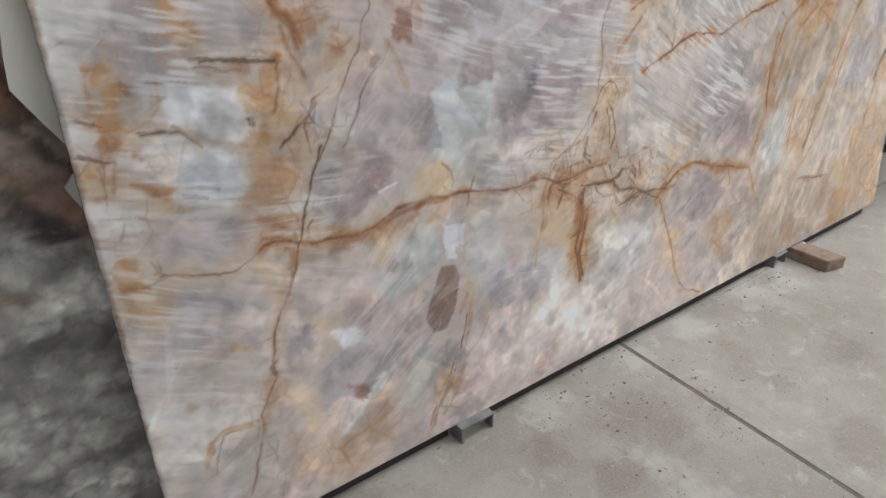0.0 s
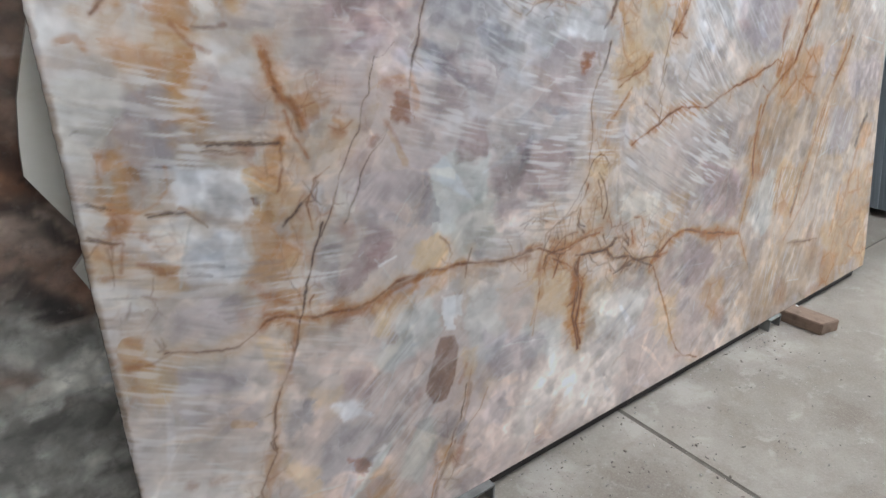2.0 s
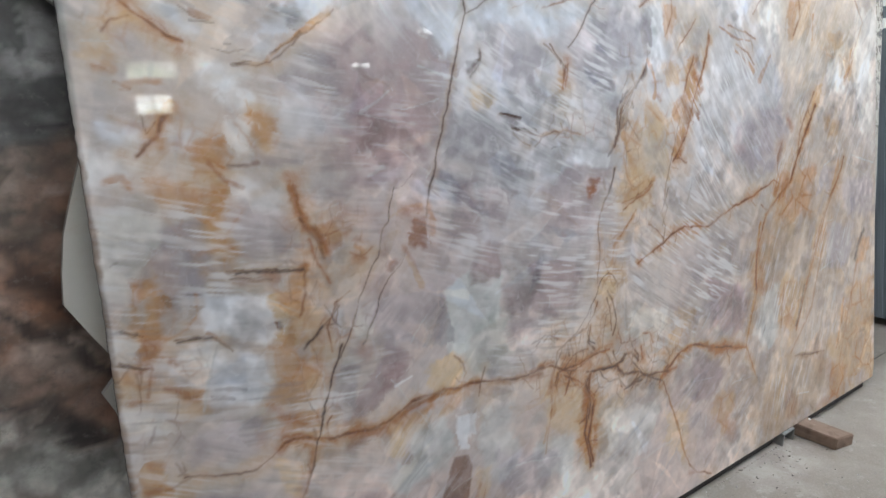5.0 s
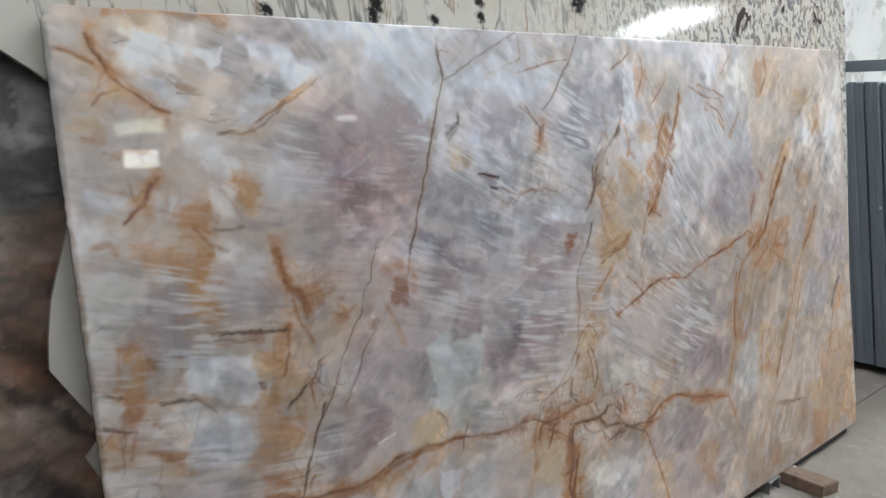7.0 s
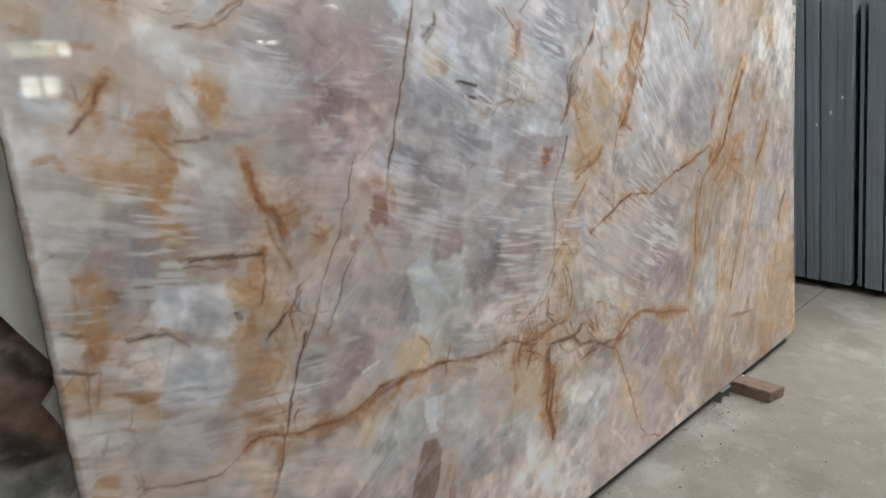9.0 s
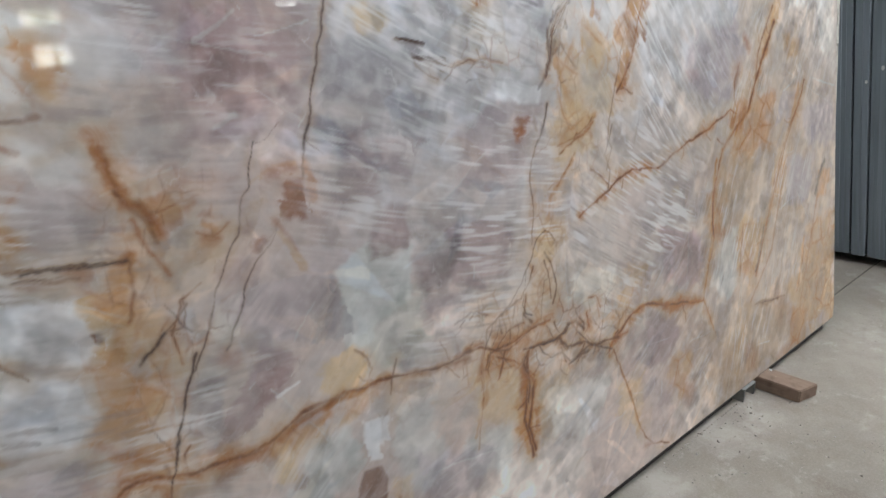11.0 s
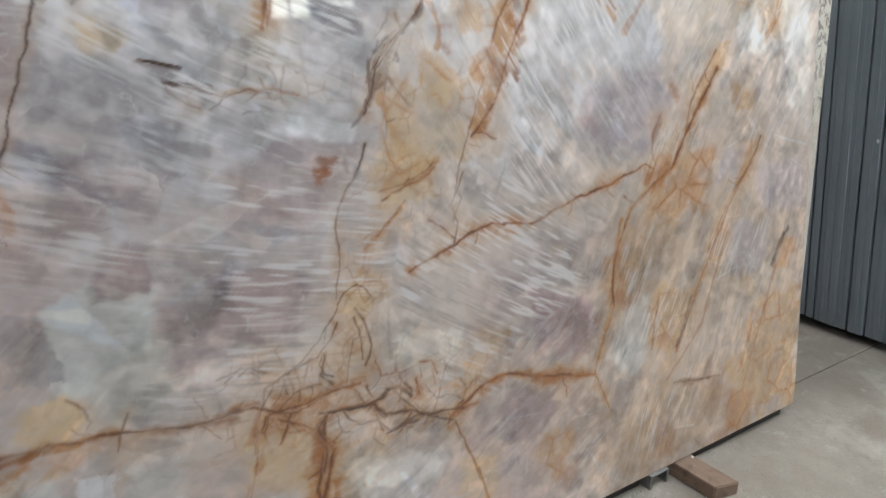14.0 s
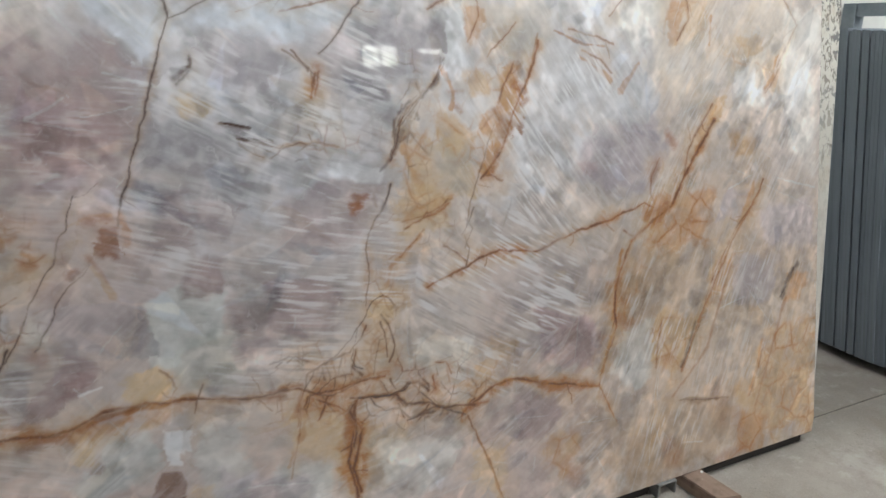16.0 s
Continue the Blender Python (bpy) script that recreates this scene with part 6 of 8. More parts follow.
wash("mauve", 0.50, 9, [(-2.873, 1.109), (-2.798, 1.107), (-2.820, 1.060), (-2.876, 1.081)])
wash("russet", 0.70, 6, [(-2.739, 1.231), (-2.677, 1.220), (-2.694, 1.154), (-2.738, 1.163)], 1.5)
streak("amber", 0.40, 10, [(-2.663, 1.264), (-2.662, 1.187)])
streak("honey", 0.45, 8, [(-2.798, 1.249), (-2.744, 1.262), (-2.691, 1.261)])
streak("honey", 0.50, 7, [(-2.750, 1.142), (-2.729, 1.092), (-2.714, 1.058)])
wash("mauve", 0.70, 10, [(-2.835, 0.936), (-2.751, 0.896), (-2.779, 0.811), (-2.851, 0.803), (-2.924, 0.753), (-2.987, 0.761), (-2.931, 0.830)])
wash("plum", 0.45, 9, [(-2.824, 0.879), (-2.774, 0.856), (-2.832, 0.813), (-2.883, 0.814)])
streak("milk", 0.60, 4, [(-2.824, 0.810), (-2.769, 0.823)])
wash("lilac", 0.55, 15, [(-2.888, 1.054), (-2.680, 1.034), (-2.712, 0.917), (-2.833, 0.950)])
wash("smoke", 0.50, 9, [(-2.984, 0.920), (-2.938, 0.906), (-2.971, 0.769), (-3.017, 0.772)])
wash("mauve", 0.40, 10, [(-2.652, 1.028), (-2.639, 0.977), (-2.676, 0.906), (-2.700, 0.945)])
wash("pearl", 0.70, 8, [(-2.635, 1.008), (-2.564, 0.842), (-2.626, 0.827), (-2.655, 0.917)])
wash("straw", 0.65, 9, [(-2.702, 0.842), (-2.615, 0.840), (-2.591, 0.784), (-2.656, 0.738), (-2.719, 0.775)])
streak("rust", 0.70, 8, [(-2.554, 0.747), (-2.616, 0.742), (-2.694, 0.743), (-2.770, 0.737), (-2.843, 0.723)])
streak("russet", 0.60, 12, [(-2.843, 0.720), (-2.894, 0.723), (-2.959, 0.732)])
streak("amber", 0.50, 16, [(-2.716, 0.718), (-2.791, 0.708), (-2.846, 0.693)])
streak("honey", 0.50, 6, [(-2.597, 0.819), (-2.608, 0.772)])
wash("milk", 0.65, 5, [(-2.625, 0.661), (-2.565, 0.640), (-2.573, 0.571), (-2.632, 0.594)])
wash("mauve", 0.40, 50, [(-2.868, 1.705), (-2.645, 1.706), (-2.612, 1.558), (-2.682, 1.310), (-2.766, 1.346), (-2.918, 1.359)])
wash("rose", 0.40, 30, [(-2.856, 1.552), (-2.797, 1.563), (-2.807, 1.485), (-2.867, 1.475)])
streak("pearl", 0.50, 4, [(-2.759, 1.756), (-2.718, 1.706)])
streak("pearl", 0.45, 4, [(-2.669, 1.613), (-2.583, 1.584), (-2.479, 1.561)])
wash("ice", 0.60, 15, [(-2.673, 1.771), (-2.502, 1.720), (-2.552, 1.625), (-2.590, 1.639), (-2.632, 1.706)])
wash("smoke", 0.50, 9, [(-2.639, 1.706), (-2.601, 1.653), (-2.622, 1.639)])
streak("umber", 0.70, 4, [(-2.463, 1.640), (-2.461, 1.624), (-2.487, 1.610)])
wash("smoke", 0.60, 6, [(-2.507, 1.610), (-2.474, 1.610), (-2.483, 1.585), (-2.503, 1.585)])
wash("ice", 0.85, 22, [(-2.497, 1.761), (-2.118, 1.797), (-1.989, 1.800), (-2.059, 1.739), (-2.128, 1.679), (-2.251, 1.679), (-2.365, 1.708), (-2.446, 1.735)])
wash("lilac", 0.55, 20, [(-2.422, 1.707), (-2.250, 1.694), (-2.225, 1.635), (-2.292, 1.562), (-2.407, 1.580), (-2.455, 1.652)])
wash("lilac", 0.40, 10, [(-2.373, 1.637), (-2.329, 1.643), (-2.350, 1.579), (-2.393, 1.580)])
wash("straw", 0.75, 13, [(-2.496, 1.533), (-2.432, 1.541), (-2.400, 1.508), (-2.445, 1.488), (-2.485, 1.504)])
wash("smoke", 0.60, 35, [(-2.595, 1.488), (-2.364, 1.432), (-2.362, 1.311), (-2.417, 1.208), (-2.558, 1.224), (-2.635, 1.262), (-2.608, 1.375)])
wash("mauve", 0.55, 15, [(-2.563, 1.299), (-2.507, 1.308), (-2.489, 1.216), (-2.523, 1.159), (-2.634, 1.158), (-2.599, 1.229)])
wash("mauve", 0.45, 15, [(-2.470, 1.260), (-2.382, 1.251), (-2.407, 1.160), (-2.465, 1.167)])
streak("umber", 0.80, 3, [(-2.403, 1.483), (-2.331, 1.467)])
streak("umber", 0.60, 3, [(-2.364, 1.439), (-2.274, 1.430)])
streak("honey", 0.40, 8, [(-2.292, 1.405), (-2.213, 1.415), (-2.149, 1.419)])
wash("lilac", 0.55, 20, [(-2.236, 1.679), (-2.132, 1.634), (-2.172, 1.529), (-2.042, 1.524), (-1.901, 1.568), (-1.751, 1.662), (-1.728, 1.743), (-1.907, 1.756), (-2.028, 1.709)])
wash("smoke", 0.40, 20, [(-1.999, 1.648), (-1.860, 1.663), (-1.828, 1.598), (-1.972, 1.554), (-2.072, 1.572)])
wash("honey", 0.60, 7, [(-2.159, 1.589), (-2.135, 1.589), (-2.143, 1.535), (-2.171, 1.536)])
streak("umber", 0.50, 3, [(-2.199, 1.664), (-2.157, 1.619)])
streak("umber", 0.50, 3, [(-2.150, 1.604), (-2.141, 1.558)])
wash("milk", 0.65, 8, [(-1.706, 1.807), (-1.669, 1.808), (-1.677, 1.612), (-1.734, 1.629), (-1.739, 1.711)])
wash("amber", 0.50, 7, [(-1.660, 1.792), (-1.612, 1.793), (-1.625, 1.711), (-1.655, 1.678), (-1.662, 1.736)])
wash("cream", 0.50, 25, [(-1.592, 1.810), (-1.388, 1.815), (-1.347, 1.713), (-1.476, 1.627), (-1.597, 1.661)])
wash("honey", 0.50, 12, [(-1.679, 1.579), (-1.600, 1.594), (-1.602, 1.535), (-1.661, 1.528)])
wash("honey", 0.50, 12, [(-1.779, 1.465), (-1.723, 1.454), (-1.627, 1.406), (-1.629, 1.354), (-1.726, 1.377), (-1.773, 1.414)])
streak("amber", 0.55, 7, [(-1.753, 1.613), (-1.719, 1.546), (-1.721, 1.496)])
wash("straw", 0.50, 25, [(-1.803, 1.382), (-1.648, 1.373), (-1.674, 1.233), (-1.793, 1.209), (-1.845, 1.283)])
wash("amber", 0.75, 9, [(-1.518, 1.627), (-1.476, 1.635), (-1.489, 1.558), (-1.533, 1.472), (-1.583, 1.491)])
wash("amber", 0.60, 8, [(-1.603, 1.492), (-1.522, 1.489), (-1.587, 1.386), (-1.627, 1.406)])
wash("russet", 0.65, 8, [(-1.563, 1.473), (-1.480, 1.487), (-1.514, 1.409), (-1.546, 1.384), (-1.585, 1.430)], 1.5)
wash("amber", 0.75, 6, [(-1.566, 1.385), (-1.546, 1.375), (-1.591, 1.280), (-1.621, 1.291)])
streak("rust", 0.50, 4, [(-1.411, 1.712), (-1.434, 1.626), (-1.469, 1.522), (-1.514, 1.418)])
wash("mauve", 0.55, 20, [(-2.158, 1.309), (-2.023, 1.314), (-1.954, 1.292), (-2.016, 1.164), (-2.107, 1.107), (-2.271, 1.128), (-2.262, 1.223)])
wash("russet", 0.75, 6, [(-2.072, 1.228), (-2.027, 1.257), (-1.992, 1.262), (-2.013, 1.214), (-2.049, 1.201)], 1.5)
wash("milk", 0.75, 8, [(-2.120, 1.370), (-1.952, 1.325), (-1.972, 1.294), (-2.041, 1.299), (-2.124, 1.330)], 0.45)
wash("smoke", 0.50, 8, [(-1.879, 1.486), (-1.843, 1.484), (-1.875, 1.403), (-1.903, 1.388)])
streak("amber", 0.55, 9, [(-1.886, 1.379), (-1.862, 1.319), (-1.829, 1.247)])
streak("amber", 0.60, 8, [(-1.889, 1.175), (-1.832, 1.187), (-1.734, 1.221)])
wash("straw", 0.50, 15, [(-1.923, 1.222), (-1.810, 1.246), (-1.734, 1.221), (-1.758, 1.135), (-1.893, 1.098), (-1.945, 1.156)])
streak("amber", 0.50, 8, [(-1.846, 1.109), (-1.905, 1.064), (-1.953, 1.035), (-1.974, 0.985)])
wash("bone", 0.65, 20, [(-1.050, 1.823), (-0.878, 1.828), (-0.951, 1.715), (-1.025, 1.659), (-1.074, 1.732)])
wash("cream", 0.60, 35, [(-0.878, 1.828), (-0.321, 1.841), (-0.274, 1.634), (-0.542, 1.575), (-0.815, 1.442), (-0.949, 1.602)])
wash("bone", 0.70, 12, [(-0.543, 1.596), (-0.399, 1.656), (-0.386, 1.446), (-0.505, 1.429)])
wash("bone", 0.55, 20, [(-0.287, 1.801), (-0.112, 1.804), (-0.073, 1.183), (-0.216, 1.284), (-0.298, 1.528)])
wash("amber", 0.45, 8, [(-0.852, 1.828), (-0.813, 1.829), (-0.822, 1.677), (-0.861, 1.677)])
streak("amber", 0.50, 7, [(-0.665, 1.775), (-0.674, 1.677)])
streak("amber", 0.50, 9, [(-0.321, 1.635), (-0.346, 1.551), (-0.375, 1.520)])
wash("honey", 0.45, 9, [(-0.520, 1.697), (-0.403, 1.718), (-0.399, 1.656), (-0.488, 1.646)])
streak("rust", 0.50, 5, [(-1.347, 1.721), (-1.259, 1.687), (-1.144, 1.668)])
streak("amber", 0.50, 8, [(-1.248, 1.642), (-1.168, 1.596), (-1.121, 1.567)])
streak("amber", 0.40, 7, [(-0.999, 1.621), (-1.048, 1.566), (-1.072, 1.528)])
wash("lilac", 0.75, 20, [(-1.168, 1.419), (-0.920, 1.427), (-0.838, 1.302), (-0.942, 1.188), (-1.168, 1.188), (-1.263, 1.254), (-1.215, 1.346)])
wash("rose", 0.40, 8, [(-1.251, 1.291), (-1.180, 1.296), (-1.180, 1.267), (-1.239, 1.262)])
wash("amber", 0.70, 9, [(-0.941, 1.147), (-0.862, 1.160), (-0.833, 1.116), (-0.886, 1.038), (-0.939, 1.023), (-0.992, 1.070)])
wash("honey", 0.50, 10, [(-0.653, 1.496), (-0.567, 1.494), (-0.592, 1.412), (-0.677, 1.395)])
streak("amber", 0.50, 10, [(-0.623, 1.455), (-0.704, 1.366)])
wash("honey", 0.45, 13, [(-0.560, 1.347), (-0.410, 1.339), (-0.435, 1.254), (-0.526, 1.260)])
wash("lilac", 0.65, 9, [(-0.549, 1.132), (-0.413, 1.142), (-0.484, 1.038), (-0.604, 1.028), (-0.577, 1.091)])
wash("lilac", 0.55, 18, [(-0.360, 1.047), (-0.098, 1.068), (-0.046, 0.871), (-0.319, 0.905)])
streak("amber", 0.50, 9, [(-0.414, 1.165), (-0.440, 1.078), (-0.483, 1.015)])
wash("amber", 0.45, 16, [(-0.861, 1.119), (-0.637, 1.119), (-0.716, 0.932), (-0.938, 0.960)])
streak("pearl", 0.60, 3, [(-0.304, 1.167), (-0.067, 1.112)])
streak("pearl", 0.55, 3, [(-0.550, 1.143), (-0.401, 1.197)])
streak("pearl", 0.50, 3, [(-0.815, 1.432), (-0.653, 1.496)])
wash("pearl", 0.80, 7, [(-2.644, 1.024), (-2.607, 0.860), (-2.524, 0.892), (-2.462, 0.913), (-2.436, 1.022), (-2.533, 1.068)], 0.35)
wash("mauve", 0.65, 10, [(-2.528, 1.114), (-2.441, 1.118), (-2.450, 1.024), (-2.552, 1.032)])
wash("sage", 0.55, 20, [(-2.551, 0.913), (-2.417, 0.905), (-2.432, 0.758), (-2.581, 0.774)])
wash("smoke", 0.60, 6, [(-2.658, 1.018), (-2.639, 0.945), (-2.626, 0.880), (-2.707, 0.896), (-2.684, 0.969)])
wash("mauve", 0.55, 18, [(-2.411, 0.969), (-2.285, 0.965), (-2.297, 0.832), (-2.408, 0.837)])
wash("straw", 0.60, 9, [(-2.723, 0.821), (-2.658, 0.847), (-2.603, 0.827), (-2.595, 0.777), (-2.666, 0.776)])
wash("milk", 0.70, 4, [(-2.625, 0.660), (-2.587, 0.651), (-2.605, 0.554), (-2.636, 0.563)], 0.45)
wash("pearl", 0.55, 15, [(-2.535, 0.646), (-2.411, 0.650), (-2.434, 0.408), (-2.572, 0.449)])
wash("pearl", 0.55, 12, [(-2.762, 0.671), (-2.651, 0.659), (-2.682, 0.516), (-2.804, 0.552)])
wash("straw", 0.40, 12, [(-2.850, 0.709), (-2.756, 0.717), (-2.648, 0.691), (-2.792, 0.646), (-2.866, 0.586)])
wash("mauve", 0.65, 18, [(-2.311, 1.035), (-2.184, 0.999), (-2.118, 0.972), (-2.144, 0.855), (-2.262, 0.859), (-2.321, 0.921)])
wash("straw", 0.65, 7, [(-2.022, 0.949), (-1.977, 0.950), (-1.944, 0.873), (-1.965, 0.850), (-2.026, 0.887)])
wash("bone", 0.65, 15, [(-1.873, 0.787), (-1.673, 0.750), (-1.698, 0.657), (-1.820, 0.682), (-1.915, 0.739)])
wash("honey", 0.50, 12, [(-1.588, 0.754), (-1.523, 0.722), (-1.592, 0.615), (-1.680, 0.574), (-1.722, 0.583)])
streak("amber", 0.65, 8, [(-1.703, 0.539), (-1.616, 0.560), (-1.549, 0.582), (-1.436, 0.558)])
wash("straw", 0.50, 14, [(-2.283, 0.619), (-2.130, 0.582), (-2.120, 0.467), (-2.226, 0.477), (-2.292, 0.513)])
wash("amber", 0.60, 8, [(-2.121, 0.580), (-2.067, 0.567), (-2.084, 0.458), (-2.107, 0.388), (-2.142, 0.416)])
streak("rust", 0.60, 5, [(-2.077, 0.560), (-2.102, 0.463), (-2.116, 0.390), (-2.095, 0.306)])
wash("straw", 0.45, 18, [(-2.079, 0.532), (-1.929, 0.495), (-1.977, 0.351), (-2.075, 0.320)])
streak("amber", 0.50, 7, [(-2.235, 0.679), (-2.250, 0.611), (-2.272, 0.544)])
wash("straw", 0.45, 14, [(-1.710, 0.379), (-1.557, 0.339), (-1.585, 0.149), (-1.716, 0.235)])
streak("amber", 0.50, 4, [(-1.686, 0.434), (-1.626, 0.273), (-1.585, 0.149)])
wash("bone", 0.55, 20, [(-2.009, 0.457), (-1.771, 0.435), (-1.799, 0.280), (-2.017, 0.323)])
wash("pearl", 0.65, 15, [(-2.328, 0.487), (-2.175, 0.454), (-2.167, 0.324), (-2.338, 0.376)])
wash("mauve", 0.75, 10, [(-1.529, 0.520), (-1.366, 0.505), (-1.344, 0.392), (-1.417, 0.324), (-1.510, 0.348)])
wash("umber", 0.30, 8, [(-2.015, 0.648), (-1.921, 0.628), (-1.845, 0.591), (-1.725, 0.524), (-1.748, 0.480), (-1.849, 0.514), (-1.962, 0.589)])
wash("blush", 0.50, 12, [(-1.972, 0.732), (-1.839, 0.686), (-1.804, 0.601), (-1.958, 0.655)])
wash("mauve", 0.80, 15, [(-1.408, 0.782), (-1.193, 0.724), (-1.143, 0.651), (-1.194, 0.553), (-1.341, 0.584), (-1.422, 0.662)])
wash("rose", 0.30, 15, [(-1.408, 0.782), (-1.193, 0.724), (-1.194, 0.553), (-1.341, 0.584)])
streak("amber", 0.70, 8, [(-1.068, 0.966), (-1.093, 0.855), (-1.105, 0.772), (-1.105, 0.666), (-1.130, 0.606), (-1.163, 0.525)])
wash("amber", 0.40, 9, [(-1.143, 0.862), (-1.041, 0.847), (-1.040, 0.719), (-1.118, 0.711)])
streak("amber", 0.65, 7, [(-1.413, 0.536), (-1.294, 0.506), (-1.169, 0.478)])
streak("amber", 0.60, 6, [(-1.169, 0.483), (-1.117, 0.382), (-1.090, 0.320)])
wash("pearl", 0.50, 13, [(-1.066, 0.680), (-0.905, 0.674), (-0.929, 0.476), (-1.010, 0.426), (-1.117, 0.516)])
wash("honey", 0.55, 10, [(-0.878, 0.691), (-0.677, 0.657), (-0.731, 0.528), (-0.802, 0.450), (-0.902, 0.516)])
streak("rust", 0.50, 4, [(-0.662, 0.666), (-0.717, 0.549), (-0.773, 0.455)])
streak("amber", 0.45, 9, [(-0.506, 0.882), (-0.593, 0.781), (-0.662, 0.666)])
wash("lilac", 0.55, 13, [(-0.506, 0.882), (-0.249, 0.849), (-0.303, 0.666), (-0.497, 0.696)])
wash("amber", 0.50, 9, [(-0.210, 0.772), (-0.071, 0.753), (-0.131, 0.638), (-0.216, 0.627)])
streak("umber", 0.60, 4, [(-0.159, 0.777), (-0.189, 0.721), (-0.236, 0.667)])
wash("honey", 0.50, 35, [(-0.388, 0.462), (-0.017, 0.544), (0.025, 0.061), (-0.333, 0.096), (-0.475, 0.282)])
wash("amber", 0.40, 13, [(-0.439, 0.199), (-0.267, 0.132), (-0.328, 0.017), (-0.430, 0.044)])
wash("tan", 0.55, 28, [(-0.841, 0.318), (-0.473, 0.232), (-0.496, 0.061), (-1.061, 0.068), (-1.116, 0.154)])
streak("umber", 0.45, 5, [(-0.769, 0.330), (-0.571, 0.289)])
wash("honey", 0.40, 14, [(-1.393, 0.339), (-1.271, 0.286), (-1.322, 0.166)])
streak("amber", 0.45, 9, [(-0.325, 0.499), (-0.350, 0.380), (-0.393, 0.264)])
wash("tan", 0.35, 20, [(-0.910, 0.935), (-0.715, 0.910), (-0.794, 0.677), (-0.934, 0.744)])
wash("lilac", 0.50, 14, [(-3.321, 0.859), (-3.104, 0.792), (-3.153, 0.751), (-3.337, 0.785)])
wash("lilac", 0.65, 10, [(-3.364, 0.714), (-3.184, 0.654), (-3.206, 0.610), (-3.362, 0.672)])
wash("lilac", 0.50, 12, [(-3.370, 0.633), (-3.172, 0.566), (-3.196, 0.514), (-3.370, 0.575)])
wash("honey", 0.50, 11, [(-3.442, 0.821), (-3.399, 0.819), (-3.412, 0.759), (-3.397, 0.727), (-3.387, 0.668), (-3.414, 0.651), (-3.461, 0.698)])
wash("straw", 0.50, 9, [(-3.418, 0.761), (-3.373, 0.731), (-3.378, 0.650), (-3.422, 0.668)])
streak("amber", 0.50, 8, [(-3.450, 0.766), (-3.404, 0.745)])
wash("amber", 0.45, 8, [(-3.422, 0.814), (-3.401, 0.807), (-3.419, 0.755)])
wash("straw", 0.55, 9, [(-3.145, 0.720), (-3.094, 0.688), (-3.106, 0.617), (-3.146, 0.632)])
wash("straw", 0.40, 10, [(-3.069, 0.572), (-2.967, 0.515), (-3.034, 0.493)])
streak("honey", 0.45, 7, [(-3.260, 0.542), (-3.209, 0.520)])
wash("smoke", 0.60, 10, [(-3.103, 0.546), (-3.047, 0.515), (-3.071, 0.460), (-3.136, 0.439), (-3.142, 0.491)])
wash("smoke", 0.55, 13, [(-2.998, 0.411), (-2.848, 0.363), (-2.858, 0.276), (-2.969, 0.255), (-3.069, 0.269), (-3.039, 0.360)])
streak("milk", 0.50, 10, [(-2.815, 0.330), (-2.936, 0.238)])
streak("pearl", 0.75, 6, [(-2.856, 0.293), (-2.919, 0.230), (-3.016, 0.167), (-3.077, 0.106)])
wash("milk", 0.65, 10, [(-3.004, 0.481), (-2.939, 0.471), (-2.914, 0.409), (-2.980, 0.420)])
wash("bone", 0.50, 15, [(-3.448, 0.447), (-3.335, 0.437), (-3.232, 0.318), (-3.303, 0.322), (-3.371, 0.259), (-3.457, 0.293)])
wash("straw", 0.45, 10, [(-3.147, 0.377), (-3.064, 0.302), (-3.095, 0.210), (-3.129, 0.299)])
streak("amber", 0.50, 7, [(-3.371, 0.259), (-3.353, 0.316), (-3.322, 0.335), (-3.261, 0.317)])
wash("honey", 0.35, 15, [(-3.180, 0.183), (-2.952, 0.113), (-2.902, 0.221), (-2.865, 0.222), (-2.927, 0.019), (-3.102, 0.058)])
wash("russet", 0.55, 6, [(-2.964, 0.289), (-2.933, 0.265), (-2.945, 0.234), (-2.970, 0.246)], 1.5)
wash("mauve", 0.55, 12, [(-2.962, 0.547), (-2.880, 0.532), (-2.907, 0.458), (-2.971, 0.484)])
wash("pearl", 0.65, 12, [(-2.830, 0.513), (-2.717, 0.540), (-2.655, 0.588), (-2.668, 0.659), (-2.785, 0.597), (-2.860, 0.558)])
wash("milk", 0.85, 4, [(-2.627, 0.647), (-2.593, 0.636), (-2.599, 0.552), (-2.628, 0.562)], 0.45)
wash("sage", 0.55, 13, [(-2.758, 0.324), (-2.700, 0.317), (-2.691, 0.197), (-2.760, 0.111), (-2.831, 0.186)])
wash("straw", 0.50, 8, [(-2.844, 0.682), (-2.796, 0.651), (-2.802, 0.603), (-2.844, 0.618)])
wash("lilac", 0.55, 18, [(-2.499, 0.500), (-2.250, 0.416), (-2.326, 0.323), (-2.486, 0.364)])
wash("mauve", 0.50, 10, [(-2.330, 0.159), (-2.228, 0.180), (-2.189, 0.143), (-2.283, 0.028), (-2.334, 0.052)])
wash("lilac", 0.45, 14, [(-2.553, 0.333), (-2.398, 0.290), (-2.450, 0.189), (-2.582, 0.227)])
wash("straw", 0.45, 9, [(-2.594, 0.497), (-2.523, 0.472), (-2.549, 0.388), (-2.595, 0.406)])
wash("cream", 0.40, 8, [(-2.687, 0.235), (-2.630, 0.168), (-2.683, 0.050)])
streak("umber", 0.65, 3, [(-2.576, 0.370), (-2.593, 0.310), (-2.610, 0.259)])
streak("rust", 0.60, 4, [(-2.649, 0.197), (-2.696, 0.139), (-2.736, 0.047)])
wash("amber", 0.40, 8, [(-2.689, 0.216), (-2.649, 0.197), (-2.699, 0.100), (-2.733, 0.076)])
wash("bone", 0.35, 35, [(-2.201, 0.358), (-1.897, 0.295), (-1.918, 0.053), (-2.149, 0.059), (-2.406, 0.107), (-2.277, 0.304)])
streak("amber", 0.40, 6, [(-2.296, 0.508), (-2.309, 0.474)])
